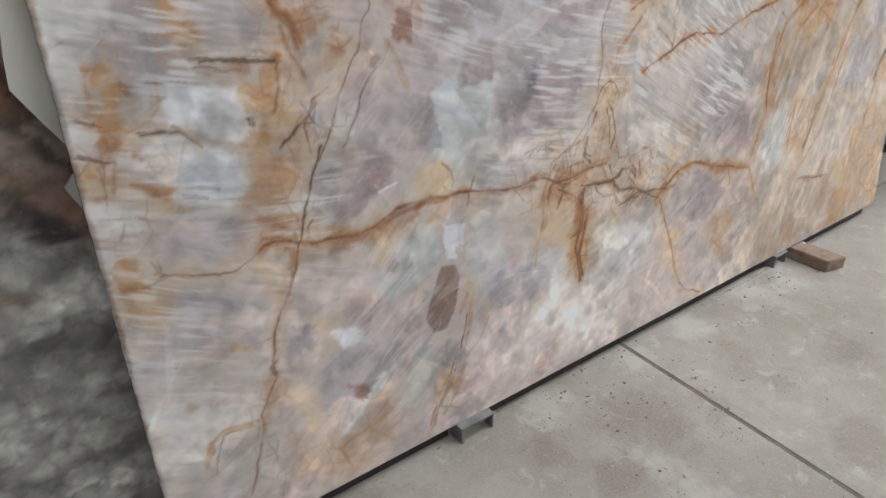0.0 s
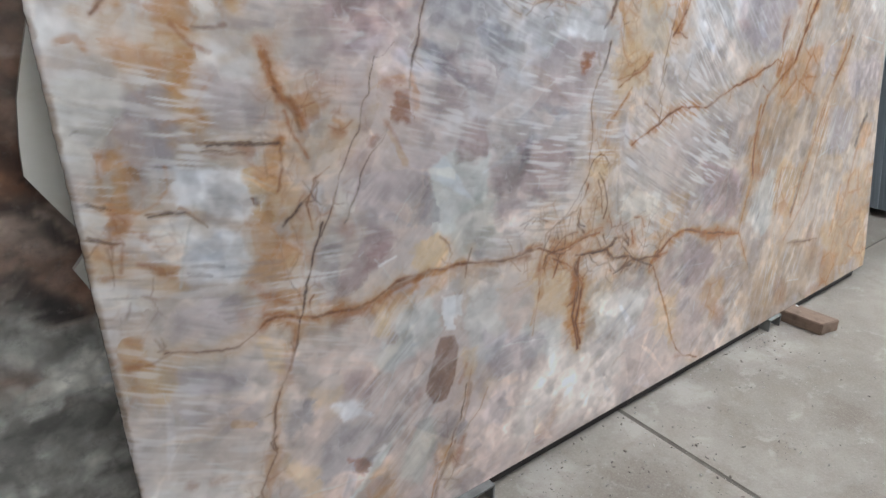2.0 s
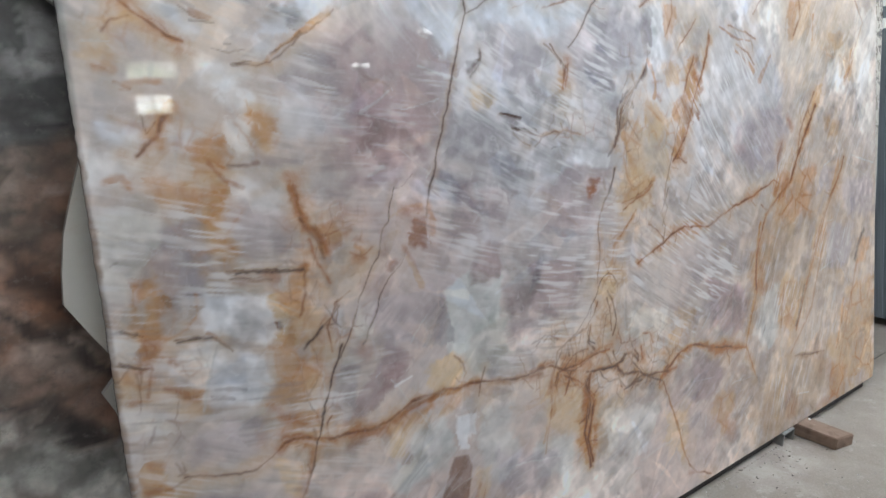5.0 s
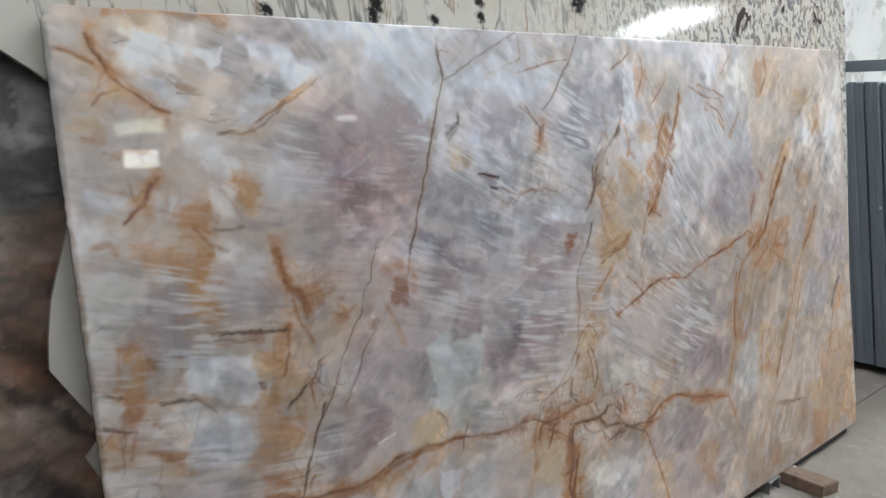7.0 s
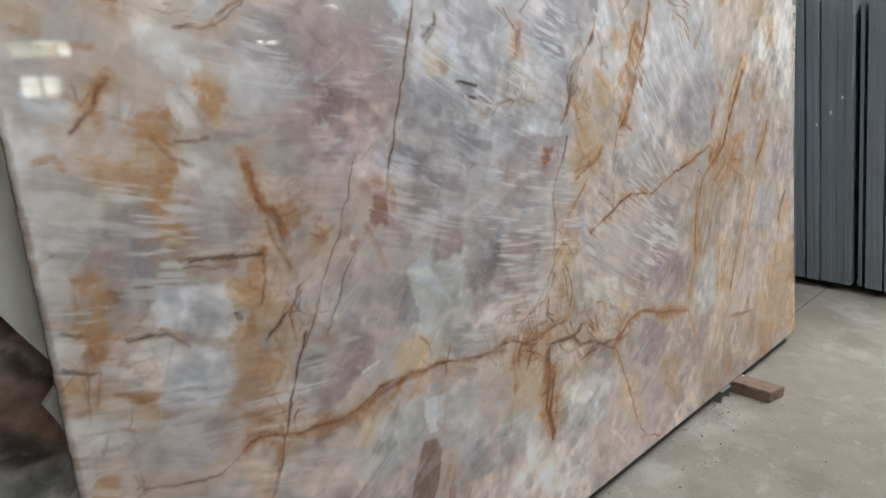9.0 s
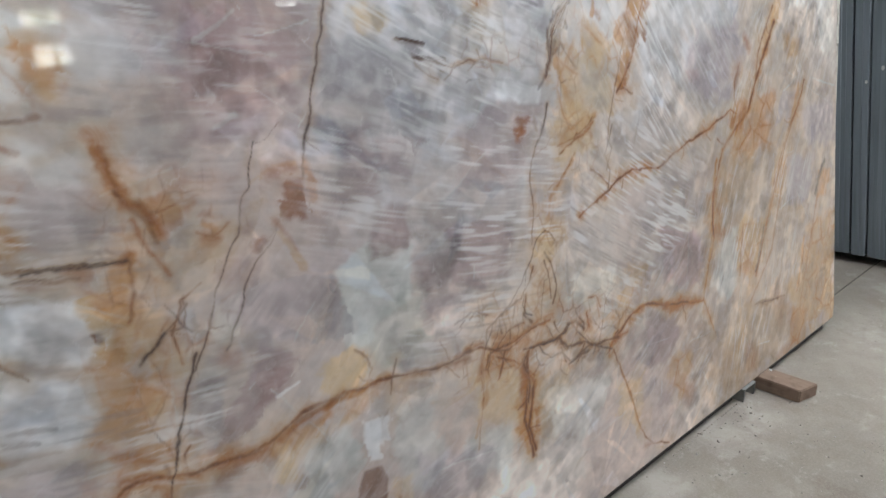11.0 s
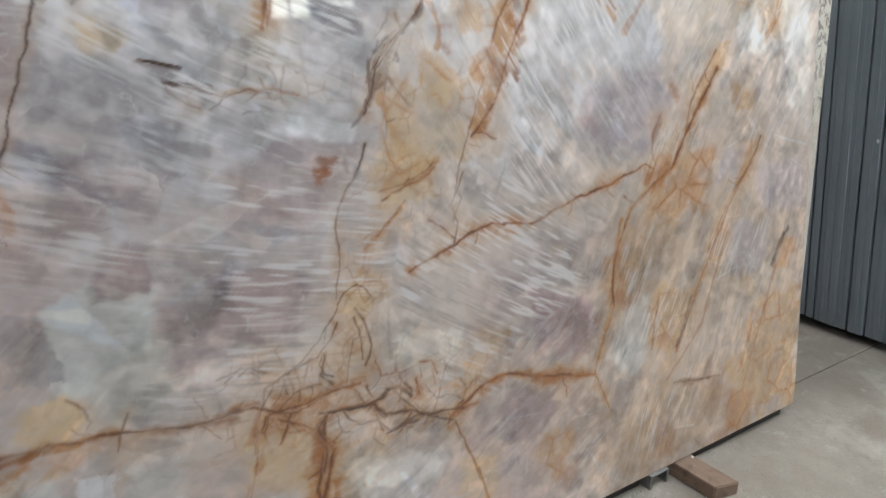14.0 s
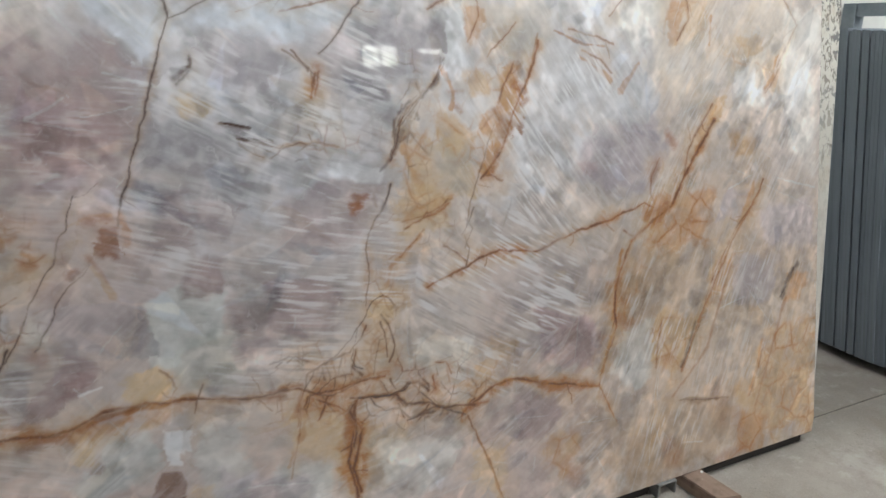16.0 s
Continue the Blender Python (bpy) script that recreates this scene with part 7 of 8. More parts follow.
streak("amber", 0.60, 7, [(-2.149, 0.501), (-2.136, 0.417), (-2.122, 0.331)])
wash("clove", 0.97, 4, [(-2.655, 0.545), (-2.605, 0.536), (-2.596, 0.497), (-2.621, 0.416), (-2.653, 0.350), (-2.697, 0.353), (-2.721, 0.400), (-2.691, 0.478)], 0.2)

# broad halos of iron along the main veins
streak("honey", 0.24, 55, [(-1.848, 1.566), (-1.834, 1.316), (-1.895, 1.063), (-1.963, 0.876), (-2.027, 0.743)])
streak("amber", 0.19, 45, [(-1.476, 1.644), (-1.565, 1.438), (-1.611, 1.282)])
streak("honey", 0.22, 50, [(-0.651, 1.456), (-0.860, 1.077), (-1.092, 0.728), (-1.156, 0.546)])
streak("honey", 0.20, 50, [(-0.399, 1.163), (-0.537, 0.886), (-0.787, 0.447)])
streak("honey", 0.19, 45, [(-0.748, 1.831), (-0.660, 1.677), (-0.332, 1.572)])
streak("amber", 0.21, 26, [(-3.010, 0.727), (-2.756, 0.717), (-2.557, 0.725), (-2.243, 0.695), (-2.068, 0.678)])
streak("amber", 0.17, 40, [(-2.205, 0.744), (-1.960, 0.617), (-1.725, 0.524)])
streak("honey", 0.22, 40, [(-2.247, 0.646), (-2.117, 0.504), (-2.092, 0.345)])
streak("amber", 0.19, 40, [(-3.045, 1.324), (-3.007, 1.222), (-3.049, 1.121), (-3.079, 0.991), (-3.118, 0.794)])
streak("amber", 0.16, 45, [(-3.358, 1.230), (-3.390, 1.117), (-3.398, 1.010), (-3.321, 0.941)])
streak("amber", 0.16, 35, [(-3.193, 1.460), (-3.225, 1.402), (-3.221, 1.289), (-3.231, 1.215)])
streak("amber", 0.17, 30, [(-2.872, 1.182), (-2.943, 1.125), (-2.998, 1.053), (-3.033, 0.892)])
streak("russet", 0.19, 30, [(-2.926, 1.263), (-2.795, 1.270), (-2.693, 1.238), (-2.675, 1.158)])
streak("amber", 0.25, 13, [(-3.052, 0.762), (-3.106, 0.617), (-3.148, 0.541), (-3.176, 0.424), (-3.212, 0.307)])
streak("amber", 0.19, 26, [(-3.188, 0.397), (-3.163, 0.282), (-3.156, 0.133)])
# the sawn rim, dull and chipped
streak("tan", 0.5, 7, [(-3.489, 0.0), (-3.48, 0.5), (-3.471, 1.0), (-3.463, 1.45)])
streak("sage", 0.5, 6, [(-3.463, 1.45), (-3.455, 1.88)])
streak("umber", 0.3, 4, [(-3.487, 0.1), (-3.48, 0.5), (-3.475, 0.8)])
# shards: flat crystal faces with straight sides, each a little paler, darker or tinted
rnd = random.Random(23)
for k in range(520):
    u, v = rnd.uniform(-3.5, 0.02), rnd.uniform(0.0, 1.88)
    at = window(u, u, v, v + 0.004)
    run = float(RUN[at][0, RUN[at].shape[1] // 2]) if RUN[at].size else 0.0
    run += rnd.gauss(0, 0.25) + (math.pi / 2 if rnd.random() < 0.25 else 0.0)
    size = rnd.choice((0.03, 0.04, 0.05, 0.06, 0.08, 0.11))
    ring = sorted(rnd.uniform(0, 2 * math.pi) for _ in range(rnd.choice((3, 4, 4, 5))))
    c, d = math.cos(run), math.sin(run)
    corners = []
    for q in ring:
        x, y = 1.5 * size * math.cos(q), 0.55 * size * math.sin(q)
        corners.append((u + x * c - y * d, v + x * d + y * c))
    pts = np.array(corners)
    sl = reach_of(pts, 0.02)
    x, y = PU[sl], PV[sl]
    if x.size == 0:
        continue
    inside = np.zeros(x.shape, bool)
    for (ax, ay), (bx, by) in zip(pts, np.roll(pts, -1, axis=0)):
        inside ^= ((ay > y) != (by > y)) & (x < (bx - ax) * (y - ay) / (by - ay + 1e-12) + ax)
    gap = gap_to(np.vstack([pts, pts[:1]]), x, y)
    a = np.clip(0.5 + np.where(inside, gap, -gap) / 0.006, 0, 1) * np.clip(0.75 + 0.8 * (brush[sl] - 0.5), 0, 1)
    push = rnd.choice((-0.22, -0.15, -0.1, 0.1, 0.14, 0.2))
    STONE[sl] *= np.exp(push * a)[..., None] * (1 + a[..., None] * rnd.uniform(-0.06, 0.06) * np.array((1.0, 0.1, -1.2)))
    if rnd.random() < 0.35:      # a healed crack along its side
        i = rnd.randrange(len(pts))
        away = 0.35 * (pts[i - 1] - pts[i])
        streak("pearl", rnd.uniform(0.2, 0.42), rnd.choice((1.5, 2, 2, 3)), [tuple(pts[i] - away), tuple(pts[i - 1] + away)])
# facet by facet a little darker or paler, warmer or cooler
soft = np.clip((fractal(U, V, 5, 700, 3) - 0.2) * 2.0, 0.35, 1)
sweep = np.clip((fractal(ALONG, ACROSS * 3.2, 8, 740, 5) - 0.5) * 2.2, -0.5, 0.5)
drift = np.clip((fractal(U - 0.3 * V, 1.3 * V, 3.2, 720, 5) - 0.5) * 2.2, -0.5, 0.5)
fleck = np.clip((fractal(U + 0.3 * V, V, 36, 790, 4) - 0.5) * 2.4, -0.5, 0.5)
grain = 0.32 * (shard - 0.5) + 0.14 * (sliver - 0.5) + 0.42 * (facet - 0.5) + 0.42 * (facet2 - 0.5) + 0.34 * (big - 0.5) + 0.25 * (mist - 0.5)
tone = blurred(soft * grain, 1) * 1.0 + 0.13 * fleck + 0.08 * sweep * soft + 0.32 * drift
STONE *= np.exp(0.9 * tone)[..., None]
warm = blurred(0.5 * (facet - 0.5) * (shard - 0.2) + 0.35 * (big - 0.5), 2) + 0.5 * (fractal(U, V, 6, 750, 4) - 0.5)
STONE *= 1 + warm[..., None] * np.array((0.07, -0.01, -0.09))
# iron that has crept along the rims of the crystals round the stains
haze = blurred(np.maximum(HEAT, 0.75 * F["rust"]), 16)
_, seam = cells(PU + 0.25 * PV + 0.012 * tatter, PV - 0.1 * PU + 0.012 * breaks, 9, 860)
_, seam2 = cells(1.2 * PU - 0.3 * PV + 0.01 * breaks, PV + 0.3 * PU + 0.01 * tatter, 17, 880)
creep = np.maximum(np.exp(-(seam / 0.11) ** 2) * np.clip(3.0 * tatter - 1.0, 0, 1), 0.8 * np.exp(-(seam2 / 0.13) ** 2) * np.clip(3.0 * breaks - 1.1, 0, 1))
every = (slice(None), slice(None))
tint(every, "straw", np.clip(0.8 * haze, 0, 0.3) * (0.3 + 0.7 * mist))
tint(every, "amber", np.clip(creep * np.clip(3.0 * haze - 0.15, 0, 1) * 0.6, 0, 0.7))
tint(every, "rust", np.clip(np.exp(-(seam / 0.05) ** 2) * np.clip(3.0 * tatter - 1.3, 0, 1) * np.clip(3.0 * haze - 0.4, 0, 1) * 0.5, 0, 0.7))
# bundles of short pale and dusky fibres
fib = 0.5 * value_noise(ALONG * 13 + 40, ACROSS * 90 + 90, 300) + 0.5 * value_noise(ALONG * 20 + 11, ACROSS * 190 + 70, 330)
gate = np.clip(fractal(U, V, 5, 360, 4) * 4.0 - 1.75, 0, 1)
gate2 = np.clip(fractal(U, V, 5, 380, 4) * 4.0 - 1.85, 0, 1)
F["wisp"] = np.clip(AMOUNT * (0.15 + 0.85 * gate), 0, 1) * np.clip((fib - 0.54) * 6, 0, 1)
F["dusk"] = np.clip(AMOUNT * (0.1 + 0.9 * gate2), 0, 1) * np.clip((0.44 - fib) * 4.5, 0, 1)
F["wisp"] = np.maximum(F["wisp"], 0.45 * np.exp(-(rim / 0.03) ** 2) * np.clip(2.2 * breaks - 1.0, 0, 1) * soft)
F["ochre"] = 0.5 * F["ochre"] + 0.5 * blurred(F["ochre"], 2)

# crackled nets of dark and rusty threads: place, half sizes, strength
NETS = [(-2.05, 0.68, 0.32, 0.10, 0.75), (-2.14, 0.79, 0.22, 0.07, 0.65), (-1.86, 0.60, 0.26, 0.09, 0.75), (-3.21, 0.26, 0.06, 0.16, 0.6), (-2.96, 1.04, 0.09, 0.14, 0.7), (-3.05, 0.85, 0.08, 0.12, 0.5),
        (-3.40, 0.95, 0.08, 0.12, 0.6), (-1.86, 1.47, 0.06, 0.17, 0.5), (-1.80, 1.14, 0.14, 0.10, 0.4), (-1.96, 0.92, 0.07, 0.12, 0.7), (-2.10, 1.42, 0.16, 0.05, 0.5), (-2.92, 1.22, 0.14, 0.08, 0.6), (-2.66, 0.18, 0.06, 0.14, 0.5)]
_, crack = cells(1.3 * PU + 0.012 * tatter, 0.9 * PV + 0.012 * breaks, 11, 820)
_, crack2 = cells(1.1 * PU + 0.01 * breaks, PV + 0.01 * tatter, 19, 840)
for nu, nv, ru, rv, amount in NETS:
    near = amount * np.clip(1.5 - np.hypot((U - nu) / ru, (V - nv) / rv) + 0.8 * (tatter - 0.5), 0, 1)
    line = np.exp(-(crack / 0.05) ** 2) * np.clip(3.0 * breaks - 1.0, 0, 1) * near
    line2 = 0.75 * np.exp(-(crack2 / 0.12) ** 2) * np.clip(3.0 * mist - 1.1, 0, 1) * near
    F["brown"] = np.maximum(F["brown"], 0.9 * line)
    F["dark"] = np.maximum(F["dark"], 0.55 * line * np.clip(2.4 * shreds - 1.0, 0, 1))
    F["rust"] = np.maximum(F["rust"], 0.8 * line2)
    F["ochre"] = np.maximum(F["ochre"], 0.45 * near * np.clip(1.6 * mist - 0.4, 0, 1))

me = sheet_mesh("quartzite_slab", GU, GV, GW, 0.022, F, STONE)
me.materials.append(QUARTZITE)
slab = tagged(new("quartzite_slab", me), "polished white and mauve quartzite slab with rust veins", "stone slab", "leaning slabs")
slab.matrix_world = leaning()


# ---- the slabs behind it ----
def outline_slab(name, outline, thick, material, step, fields, label, w, group="leaning slabs"):
    """A slab with a broken outline: a triangulated plate with a face fine enough to carry its fields."""
    bm = bmesh.new()
    ring = [bm.verts.new((u, v, 0)) for u, v in outline]
    face = bm.faces.new(ring)
    if face.normal.z < 0:
        face.normal_flip()
    bmesh.ops.triangulate(bm, faces=[face])
    us, vs = [p[0] for p in outline], [p[1] for p in outline]
    for axis, lo, hi in ((0, min(us), max(us)), (1, min(vs), max(vs))):
        q = lo + step
        while q < hi:
            co = (q, 0, 0) if axis == 0 else (0, q, 0)
            no = (1, 0, 0) if axis == 0 else (0, 1, 0)
            bmesh.ops.bisect_plane(bm, geom=bm.verts[:] + bm.edges[:] + bm.faces[:], plane_co=co, plane_no=no, dist=1e-6)
            q += step
    bm.normal_update()
    grown = bmesh.ops.extrude_face_region(bm, geom=bm.faces[:])
    for v in [g for g in grown["geom"] if isinstance(g, bmesh.types.BMVert)]:
        v.co.z += thick
    bmesh.ops.recalc_face_normals(bm, faces=bm.faces[:])
    me = bpy.data.meshes.new(name)
    bm.to_mesh(me)
    bm.free()
    me.materials.append(material)
    co = np.array([v.co for v in me.vertices])
    for key, fn in fields.items():
        at = me.attributes.new(key, "FLOAT", "POINT")
        at.data.foreach_set("value", np.clip(fn(co[:, 0], co[:, 1]), 0, 1).astype(np.float32))
    ob = tagged(new(name, me), label, "stone slab", group)
    ob.matrix_world = leaning(w - thick)
    return ob


speckled_outline = [(-3.400, 0.000), (0.075, 0.000), (0.090, 0.900), (0.100, 2.100), (0.060, 2.170), (0.020, 2.200), (-4.050, 2.200), (-4.050, 2.140), (-3.800, 1.990), (-3.620, 1.880), (-3.470, 1.765),
                    (-3.420, 1.720), (-3.422, 1.540), (-3.458, 1.453), (-3.489, 1.370), (-3.507, 1.317), (-3.522, 1.240), (-3.529, 1.180), (-3.497, 1.120), (-3.458, 1.050), (-3.460, 1.010),
                    (-3.489, 0.980), (-3.472, 0.940), (-3.462, 0.900), (-3.422, 0.830)]
outline_slab("speckled_slab", speckled_outline, 0.02, SPECKLED, 0.08,
             {"fleck": lambda u, v: np.clip((u + 2.3) / 0.9, 0, 1) * np.clip((v - 1.0) / 0.6, 0.15, 1), "veined": lambda u, v: np.clip((-1.6 - u) / 0.6, 0.12, 1) * np.clip((v - 1.4) / 0.3, 0, 1)},
             "white stone slab with black flecks and broken edge", -0.045)

BU, BV = face_grid(lambda v: -6.2 + 0 * v, lambda v: -0.4 + 0 * v, lambda u: 1.88 + 0 * u, 0.010)
bt = np.clip((fractal(BU, BV, 8, 901, 6) - 0.5) * 2.2 + 0.5, 0, 1)
bs = np.clip((fractal(BU * 0.7, BV * 1.8, 9, 905, 5) - 0.5) * 2.4 + 0.5, 0, 1)
bf, _ = cells(BU * 0.7 + 0.04 * bt, BV * 1.5 + 0.04 * bs, 12, 910)
BX, BY = BU + 0.06 * (bt - 0.5) + 0.05 * (bf - 0.5), BV + 0.06 * (bs - 0.5) - 0.04 * (bf - 0.5)
low = np.clip((0.985 - BY + 0.02 * np.sin(9 * BX)) / 0.05, 0, 1)
high = np.clip((BY - 1.47) / 0.05, 0, 1)
GROUND = np.empty(BU.shape + (3,))
GROUND[:] = (0.36, 0.285, 0.235)
GROUND += low[..., None] * (np.array((0.37, 0.365, 0.33)) - GROUND) + high[..., None] * (np.array((0.22, 0.215, 0.21)) - GROUND)
GROUND *= np.exp(1.1 * (bt - 0.5) + 0.6 * (bs - 0.5) + 0.9 * (bf - 0.5) - 0.05)[..., None]


def mark(colour, alpha, radius, line):
    """A dark seam or rusty smear on the brown slab; radius in metres."""
    k = alpha * np.clip((1.4 - gap_to(np.array(line), BX, BY) / radius + 0.9 * (bs - 0.5) + 0.7 * (bt - 0.5)) * 0.8, 0, 1)
    GROUND[:] += k[..., None] * (np.array(colour) - GROUND)


RUSTY, SOOT, ASH = (0.34, 0.155, 0.085), (0.035, 0.03, 0.03), (0.46, 0.45, 0.41)
mark(RUSTY, 0.75, 0.07, [(-3.534, 0.986), (-3.491, 0.963), (-3.470, 0.921)])
mark(RUSTY, 0.7, 0.05, [(-3.534, 1.225), (-3.532, 1.184), (-3.514, 1.165), (-3.493, 1.140)])
mark(RUSTY, 0.6, 0.06, [(-3.621, 1.102), (-3.594, 1.088), (-3.576, 1.047)])
mark(RUSTY, 0.6, 0.05, [(-3.607, 1.271), (-3.581, 1.254), (-3.546, 1.223), (-3.521, 1.181)])
mark(RUSTY, 0.5, 0.05, [(-3.482, 1.469), (-3.505, 1.379), (-3.540, 1.338)])
mark(RUSTY, 0.45, 0.05, [(-3.674, 0.780), (-3.640, 0.761), (-3.617, 0.731)])
mark(ASH, 0.5, 0.07, [(-3.628, 0.870), (-3.573, 0.852), (-3.534, 0.801)])
mark(ASH, 0.5, 0.10, [(-3.695, 0.567), (-3.644, 0.557), (-3.606, 0.493)])
mark(ASH, 0.4, 0.08, [(-3.758, 0.422), (-3.691, 0.431), (-3.638, 0.417)])
mark(ASH, 0.4, 0.05, [(-3.563, 1.061), (-3.545, 1.023), (-3.529, 1.008)])
mark(SOOT, 0.8, 0.014, [(-3.600, 1.155), (-3.557, 1.113), (-3.534, 1.084), (-3.508, 1.037), (-3.481, 0.990)])
mark(SOOT, 0.8, 0.018, [(-3.665, 0.998), (-3.599, 0.968), (-3.571, 0.951), (-3.535, 0.917), (-3.494, 0.893)])
mark(SOOT, 0.6, 0.010, [(-3.641, 0.957), (-3.608, 0.938), (-3.574, 0.921), (-3.536, 0.915)])
mark(SOOT, 0.75, 0.035, [(-3.549, 0.916), (-3.535, 0.907)])
mark(SOOT, 0.7, 0.014, [(-3.614, 1.290), (-3.581, 1.254), (-3.552, 1.224), (-3.525, 1.188)])
mark(SOOT, 0.7, 0.016, [(-3.576, 1.562), (-3.520, 1.553), (-3.463, 1.534)])
mark(SOOT, 0.55, 0.024, [(-3.638, 0.625), (-3.634, 0.609)])
mark(SOOT, 0.5, 0.020, [(-3.674, 0.658), (-3.650, 0.669)])
mark(SOOT, 0.5, 0.024, [(-3.603, 0.461), (-3.584, 0.467)])
mark(SOOT, 0.55, 0.028, [(-3.639, 0.367), (-3.614, 0.372)])
mark(SOOT, 0.6, 0.03, [(-3.785, 0.400), (-3.732, 0.361), (-3.676, 0.274)])
me = sheet_mesh("brown_slab", BU, BV, 0 * BU, 0.02, {}, GROUND)
me.materials.append(BROWN)
tagged(new("brown_slab", me), "dark brown and grey veined stone slab", "stone slab", "leaning slabs").matrix_world = leaning(-0.1)
outline_slab("pale_slab", [(0.3, 0.0), (4.3, 0.0), (4.3, 2.47), (2.6, 2.545), (0.9, 2.52), (0.3, 2.52)], 0.02, PALE, 0.3, {}, "plain pale grey stone slab behind steel rack", -0.86)

# ---- the stack of dark slabs, seen from their ends ----
BUNDLES = [(0.66, 0.404, 0.0), (0.398, 0.296, 0.0), (0.292, 0.152, 0.008), (0.149, -0.018, 0.02), (-0.052, -0.072, 0.05), (-0.104, -0.42, 0.035)]
rnd = random.Random(7)
stacked = []
for y0, y1, setback in BUNDLES:
    y = y0
    while y - 0.02 >= y1 - 0.004:
        t = rnd.choice((0.019, 0.021, 0.03))
        t = min(t, max(0.012, y - y1))
        x0 = 0.915 + setback + 0.1 * max(0.0, 0.3 - y) + rnd.uniform(-0.0012, 0.0015)
        h = 1.745 + rnd.uniform(-0.006, 0.008)
        bm = bmesh.new()
        box(bm, 0, 2.6, 0, h, -t, 0, 0.0005)
        ob = tagged(mesh_object("dark_slab", bm, DARK_EDGE), "dark blue-grey stone slab standing on edge in stack", "stone slab", "stack of dark slabs")
        ob.matrix_world = Matrix.Translation((x0, y, 0)) @ leaning(0.0, 8.2)
        stacked.append(ob)
        y -= t + rnd.uniform(0.0002, 0.0009)
# drips of white paint on the slabs' ends
for y, z, r in ((0.326, 1.047, 0.007), (0.270, 1.123, 0.009), (0.223, 1.217, 0.007)):
    host = min(stacked, key=lambda o: abs((o.matrix_world.inverted() @ Vector((0.93, y, z))).z + 0.01))
    at = host.matrix_world.inverted() @ Vector((0.93, y, z))
    bm = bmesh.new()
    bmesh.ops.create_icosphere(bm, subdivisions=2, radius=1.0, matrix=Matrix.LocRotScale((0.0, at.y, -0.01), None, (0.0012, 1.6 * r, min(r, 0.008))))
    part("paint_spot", bm, PAINT, host, "dried white paint spot")
for x in (1.2, 3.2):
    tagged(boxed("stack_bearer", (x, x + 0.1, -0.6, 0.95, 0.0, BEARER), TIMBER, bevel=0.004), "dark timber bearer under the stacked slabs", "bearer", "stack bearers")

# steel rack behind and above the stack
rack = tagged(new("steel_rack"), "grey painted steel slab rack", "rack")
boxed("top_beam", (1.22, 1.30, -1.2, 0.98, 1.86, 1.93), STEEL, rack, bevel=0.004)
for y in (0.28, -1.1):
    boxed("post", (1.305, 1.385, y, y + 0.08, 1.94, 2.6), STEEL, rack, bevel=0.004)
boxed("back_post", (4.2, 4.28, 0.9, 0.98, 0.0, 1.93), STEEL, rack, bevel=0.004)
boxed("rear_post", (1.22, 1.30, 0.985, 1.065, 0.0, 1.93), STEEL, rack, bevel=0.004)

# ---- bearers under the leaning slabs ----
bm = bmesh.new()
foot = [(-0.733, -0.168), (-0.628, -0.193), (-0.672, 0.32), (-0.78, 0.34)]
low = [bm.verts.new((x, y, 0)) for x, y in foot]
high = [bm.verts.new((x, y, 0.056)) for x, y in foot]
bm.faces.new(low[::-1])
bm.faces.new(high)
for k in range(4):
    bm.faces.new((low[k], low[(k + 1) % 4], high[(k + 1) % 4], high[k]))
bmesh.ops.bevel(bm, geom=bm.edges[:], offset=0.004, segments=2, affect="EDGES")
block = tagged(mesh_object("timber_block", bm, TIMBER), "short worn timber bearer under the slab edge", "timber block")
bm = bmesh.new()
bmesh.ops.create_icosphere(bm, subdivisions=2, radius=1.0, matrix=Matrix.LocRotScale((-0.656, -0.011, 0.056), Euler((0, 0, 0.6)), (0.009, 0.006, 0.0015)))
part("paint_spot", bm, PAINT, block, "dried white paint spot")


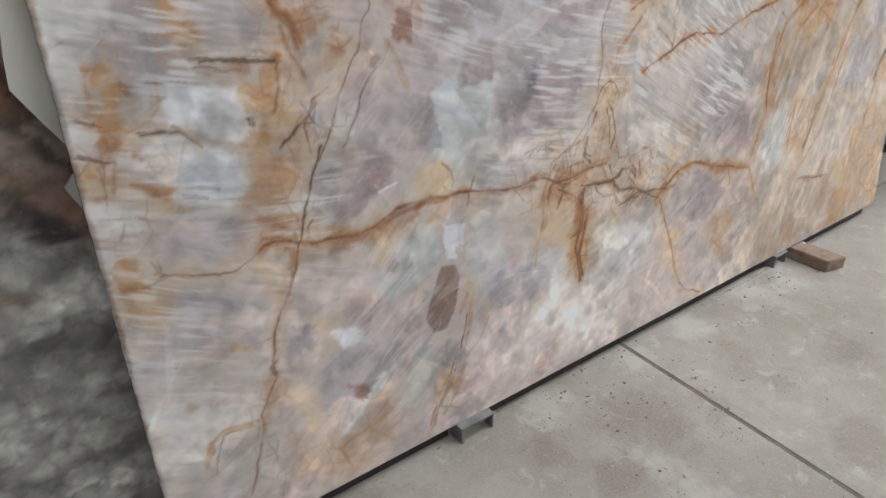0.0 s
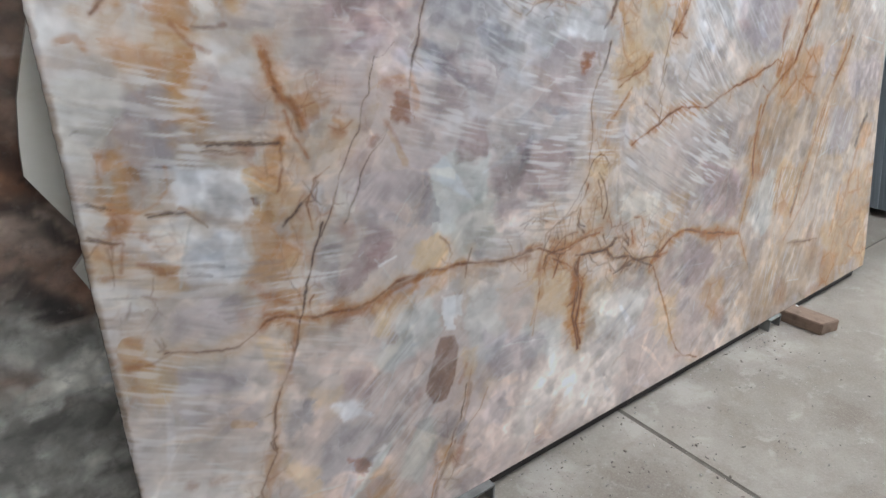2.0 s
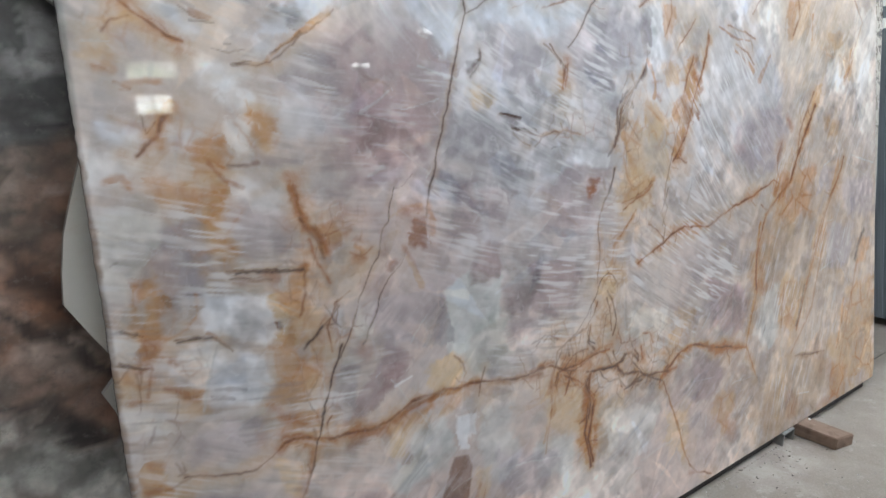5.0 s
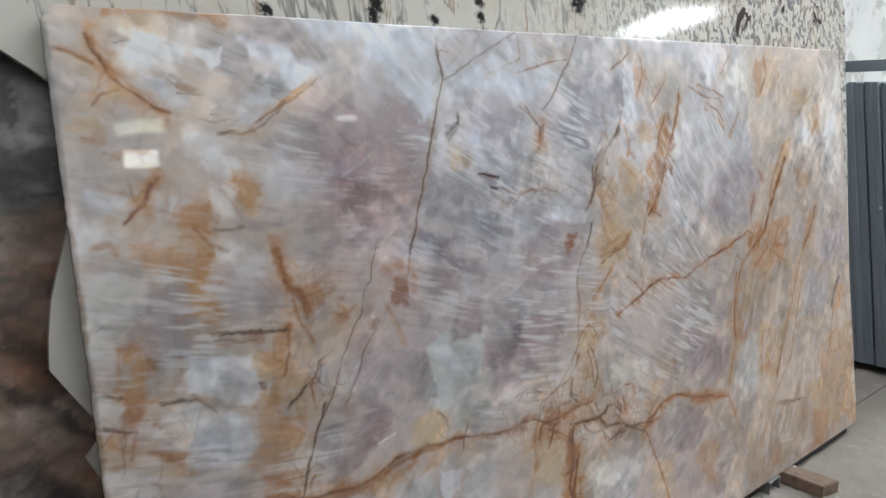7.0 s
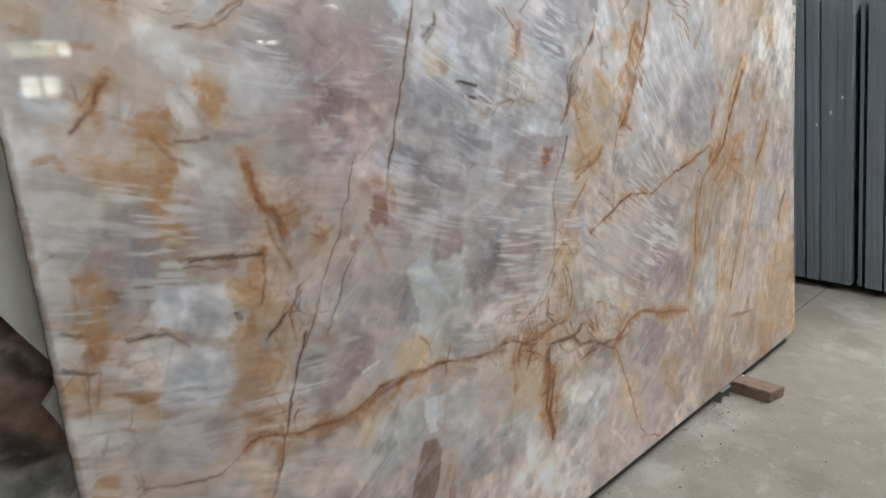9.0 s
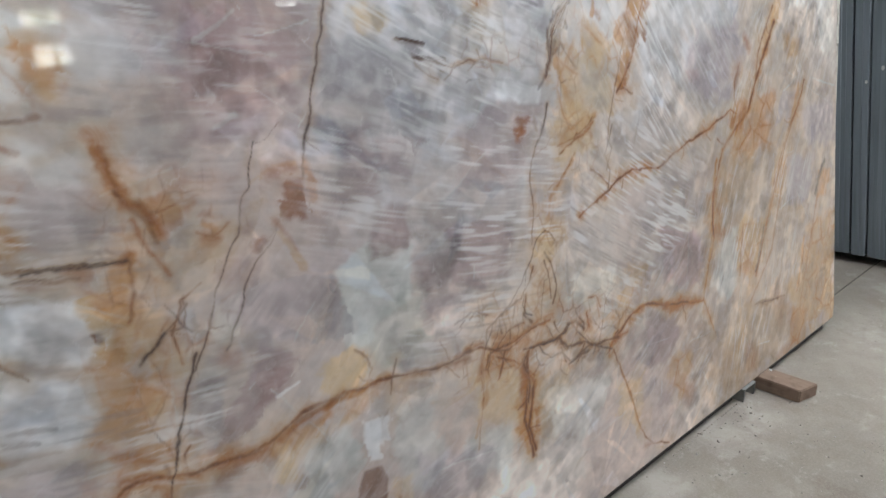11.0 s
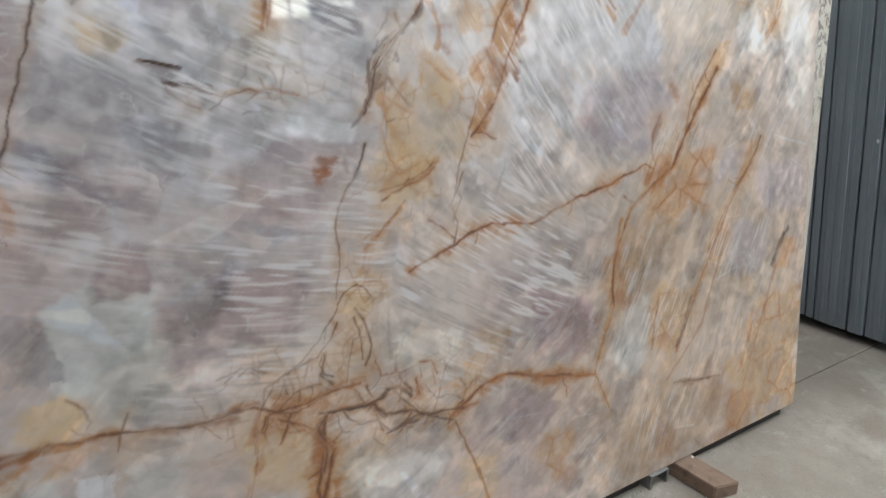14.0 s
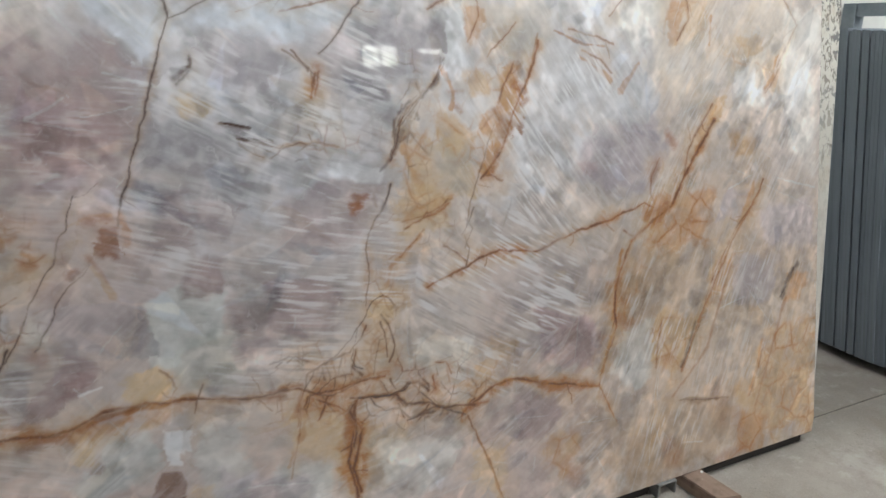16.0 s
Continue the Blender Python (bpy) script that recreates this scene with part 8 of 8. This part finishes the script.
def channel(x0, x1, y0, y1):
    """A steel channel with its legs down."""
    bm = bmesh.new()
    box(bm, x0, x1, y0, y1, BEARER - 0.008, BEARER - 0.001, 0.0015)
    for a in (x0, x1 - 0.008):
        box(bm, a, a + 0.008, y0, y1, 0.0, BEARER - 0.0085, 0.0015)
    return tagged(mesh_object("steel_channel", bm, BARE_STEEL), "dull steel channel on the floor under slabs", "steel channel", "steel channels")


channel(-2.645, -2.515, -0.028, 0.6)
channel(-0.885, -0.79, -0.012, 0.6)
channel(-4.4, -4.27, -0.04, 0.6)
channel(-3.3, -3.18, 0.06, 0.6)
for x in (-3.2, -1.9, -0.25):
    tagged(boxed("rear_bearer", (x, x + 0.09, 0.13, 0.62, 0, BEARER - 0.002), TIMBER, bevel=0.004), "dark timber bearer beneath rear slabs", "bearer", "rear bearers")

# strips that fill the gap under the slab foot with painted shade
for x0, x1 in ((-3.43, -3.31), (-3.17, -2.655), (-2.505, -0.895), (-0.60, -0.01)):
    tagged(boxed("gap_shade_strip", (x0, x1, 0.028, 0.1, 0, BEARER - 0.004), GAP_SHADE, bevel=0.003), "near-black strip standing in for the shaded gap under the slab foot", "timber rail", "timber rails")

# ---- chips and grit on the floor ----
bm = bmesh.new()
rnd = random.Random(3)
spots = [(rnd.uniform(-2.6, 0.8), rnd.uniform(-1.3, 0.0), 0.4) for _ in range(6)] + [(-1.95, -0.16, 0.1), (-2.3, -0.12, 0.14), (-1.9, -0.35, 0.25), (-1.0, -0.04, 0.1), (-1.3, -0.03, 0.12), (-0.9, -0.1, 0.2)]
for _ in range(900):
    cx, cy, r = rnd.choice(spots)
    x, y = cx + rnd.gauss(0, r), min(cy + rnd.gauss(0, r), 0.0)
    s = rnd.choice((0.001, 0.0015, 0.0015, 0.002, 0.002, 0.0025, 0.003, 0.0045))
    m = Matrix.LocRotScale((x, y, s * 0.4), Euler((rnd.random(), rnd.random(), rnd.random() * 6)), (s * rnd.uniform(0.8, 2.6), s, s * 0.5))
    bmesh.ops.create_icosphere(bm, subdivisions=1, radius=1.0, matrix=m)
tagged(mesh_object("floor_grit", bm, CHIP), "scattered stone chips and grit on concrete", "grit", kind="stuff")
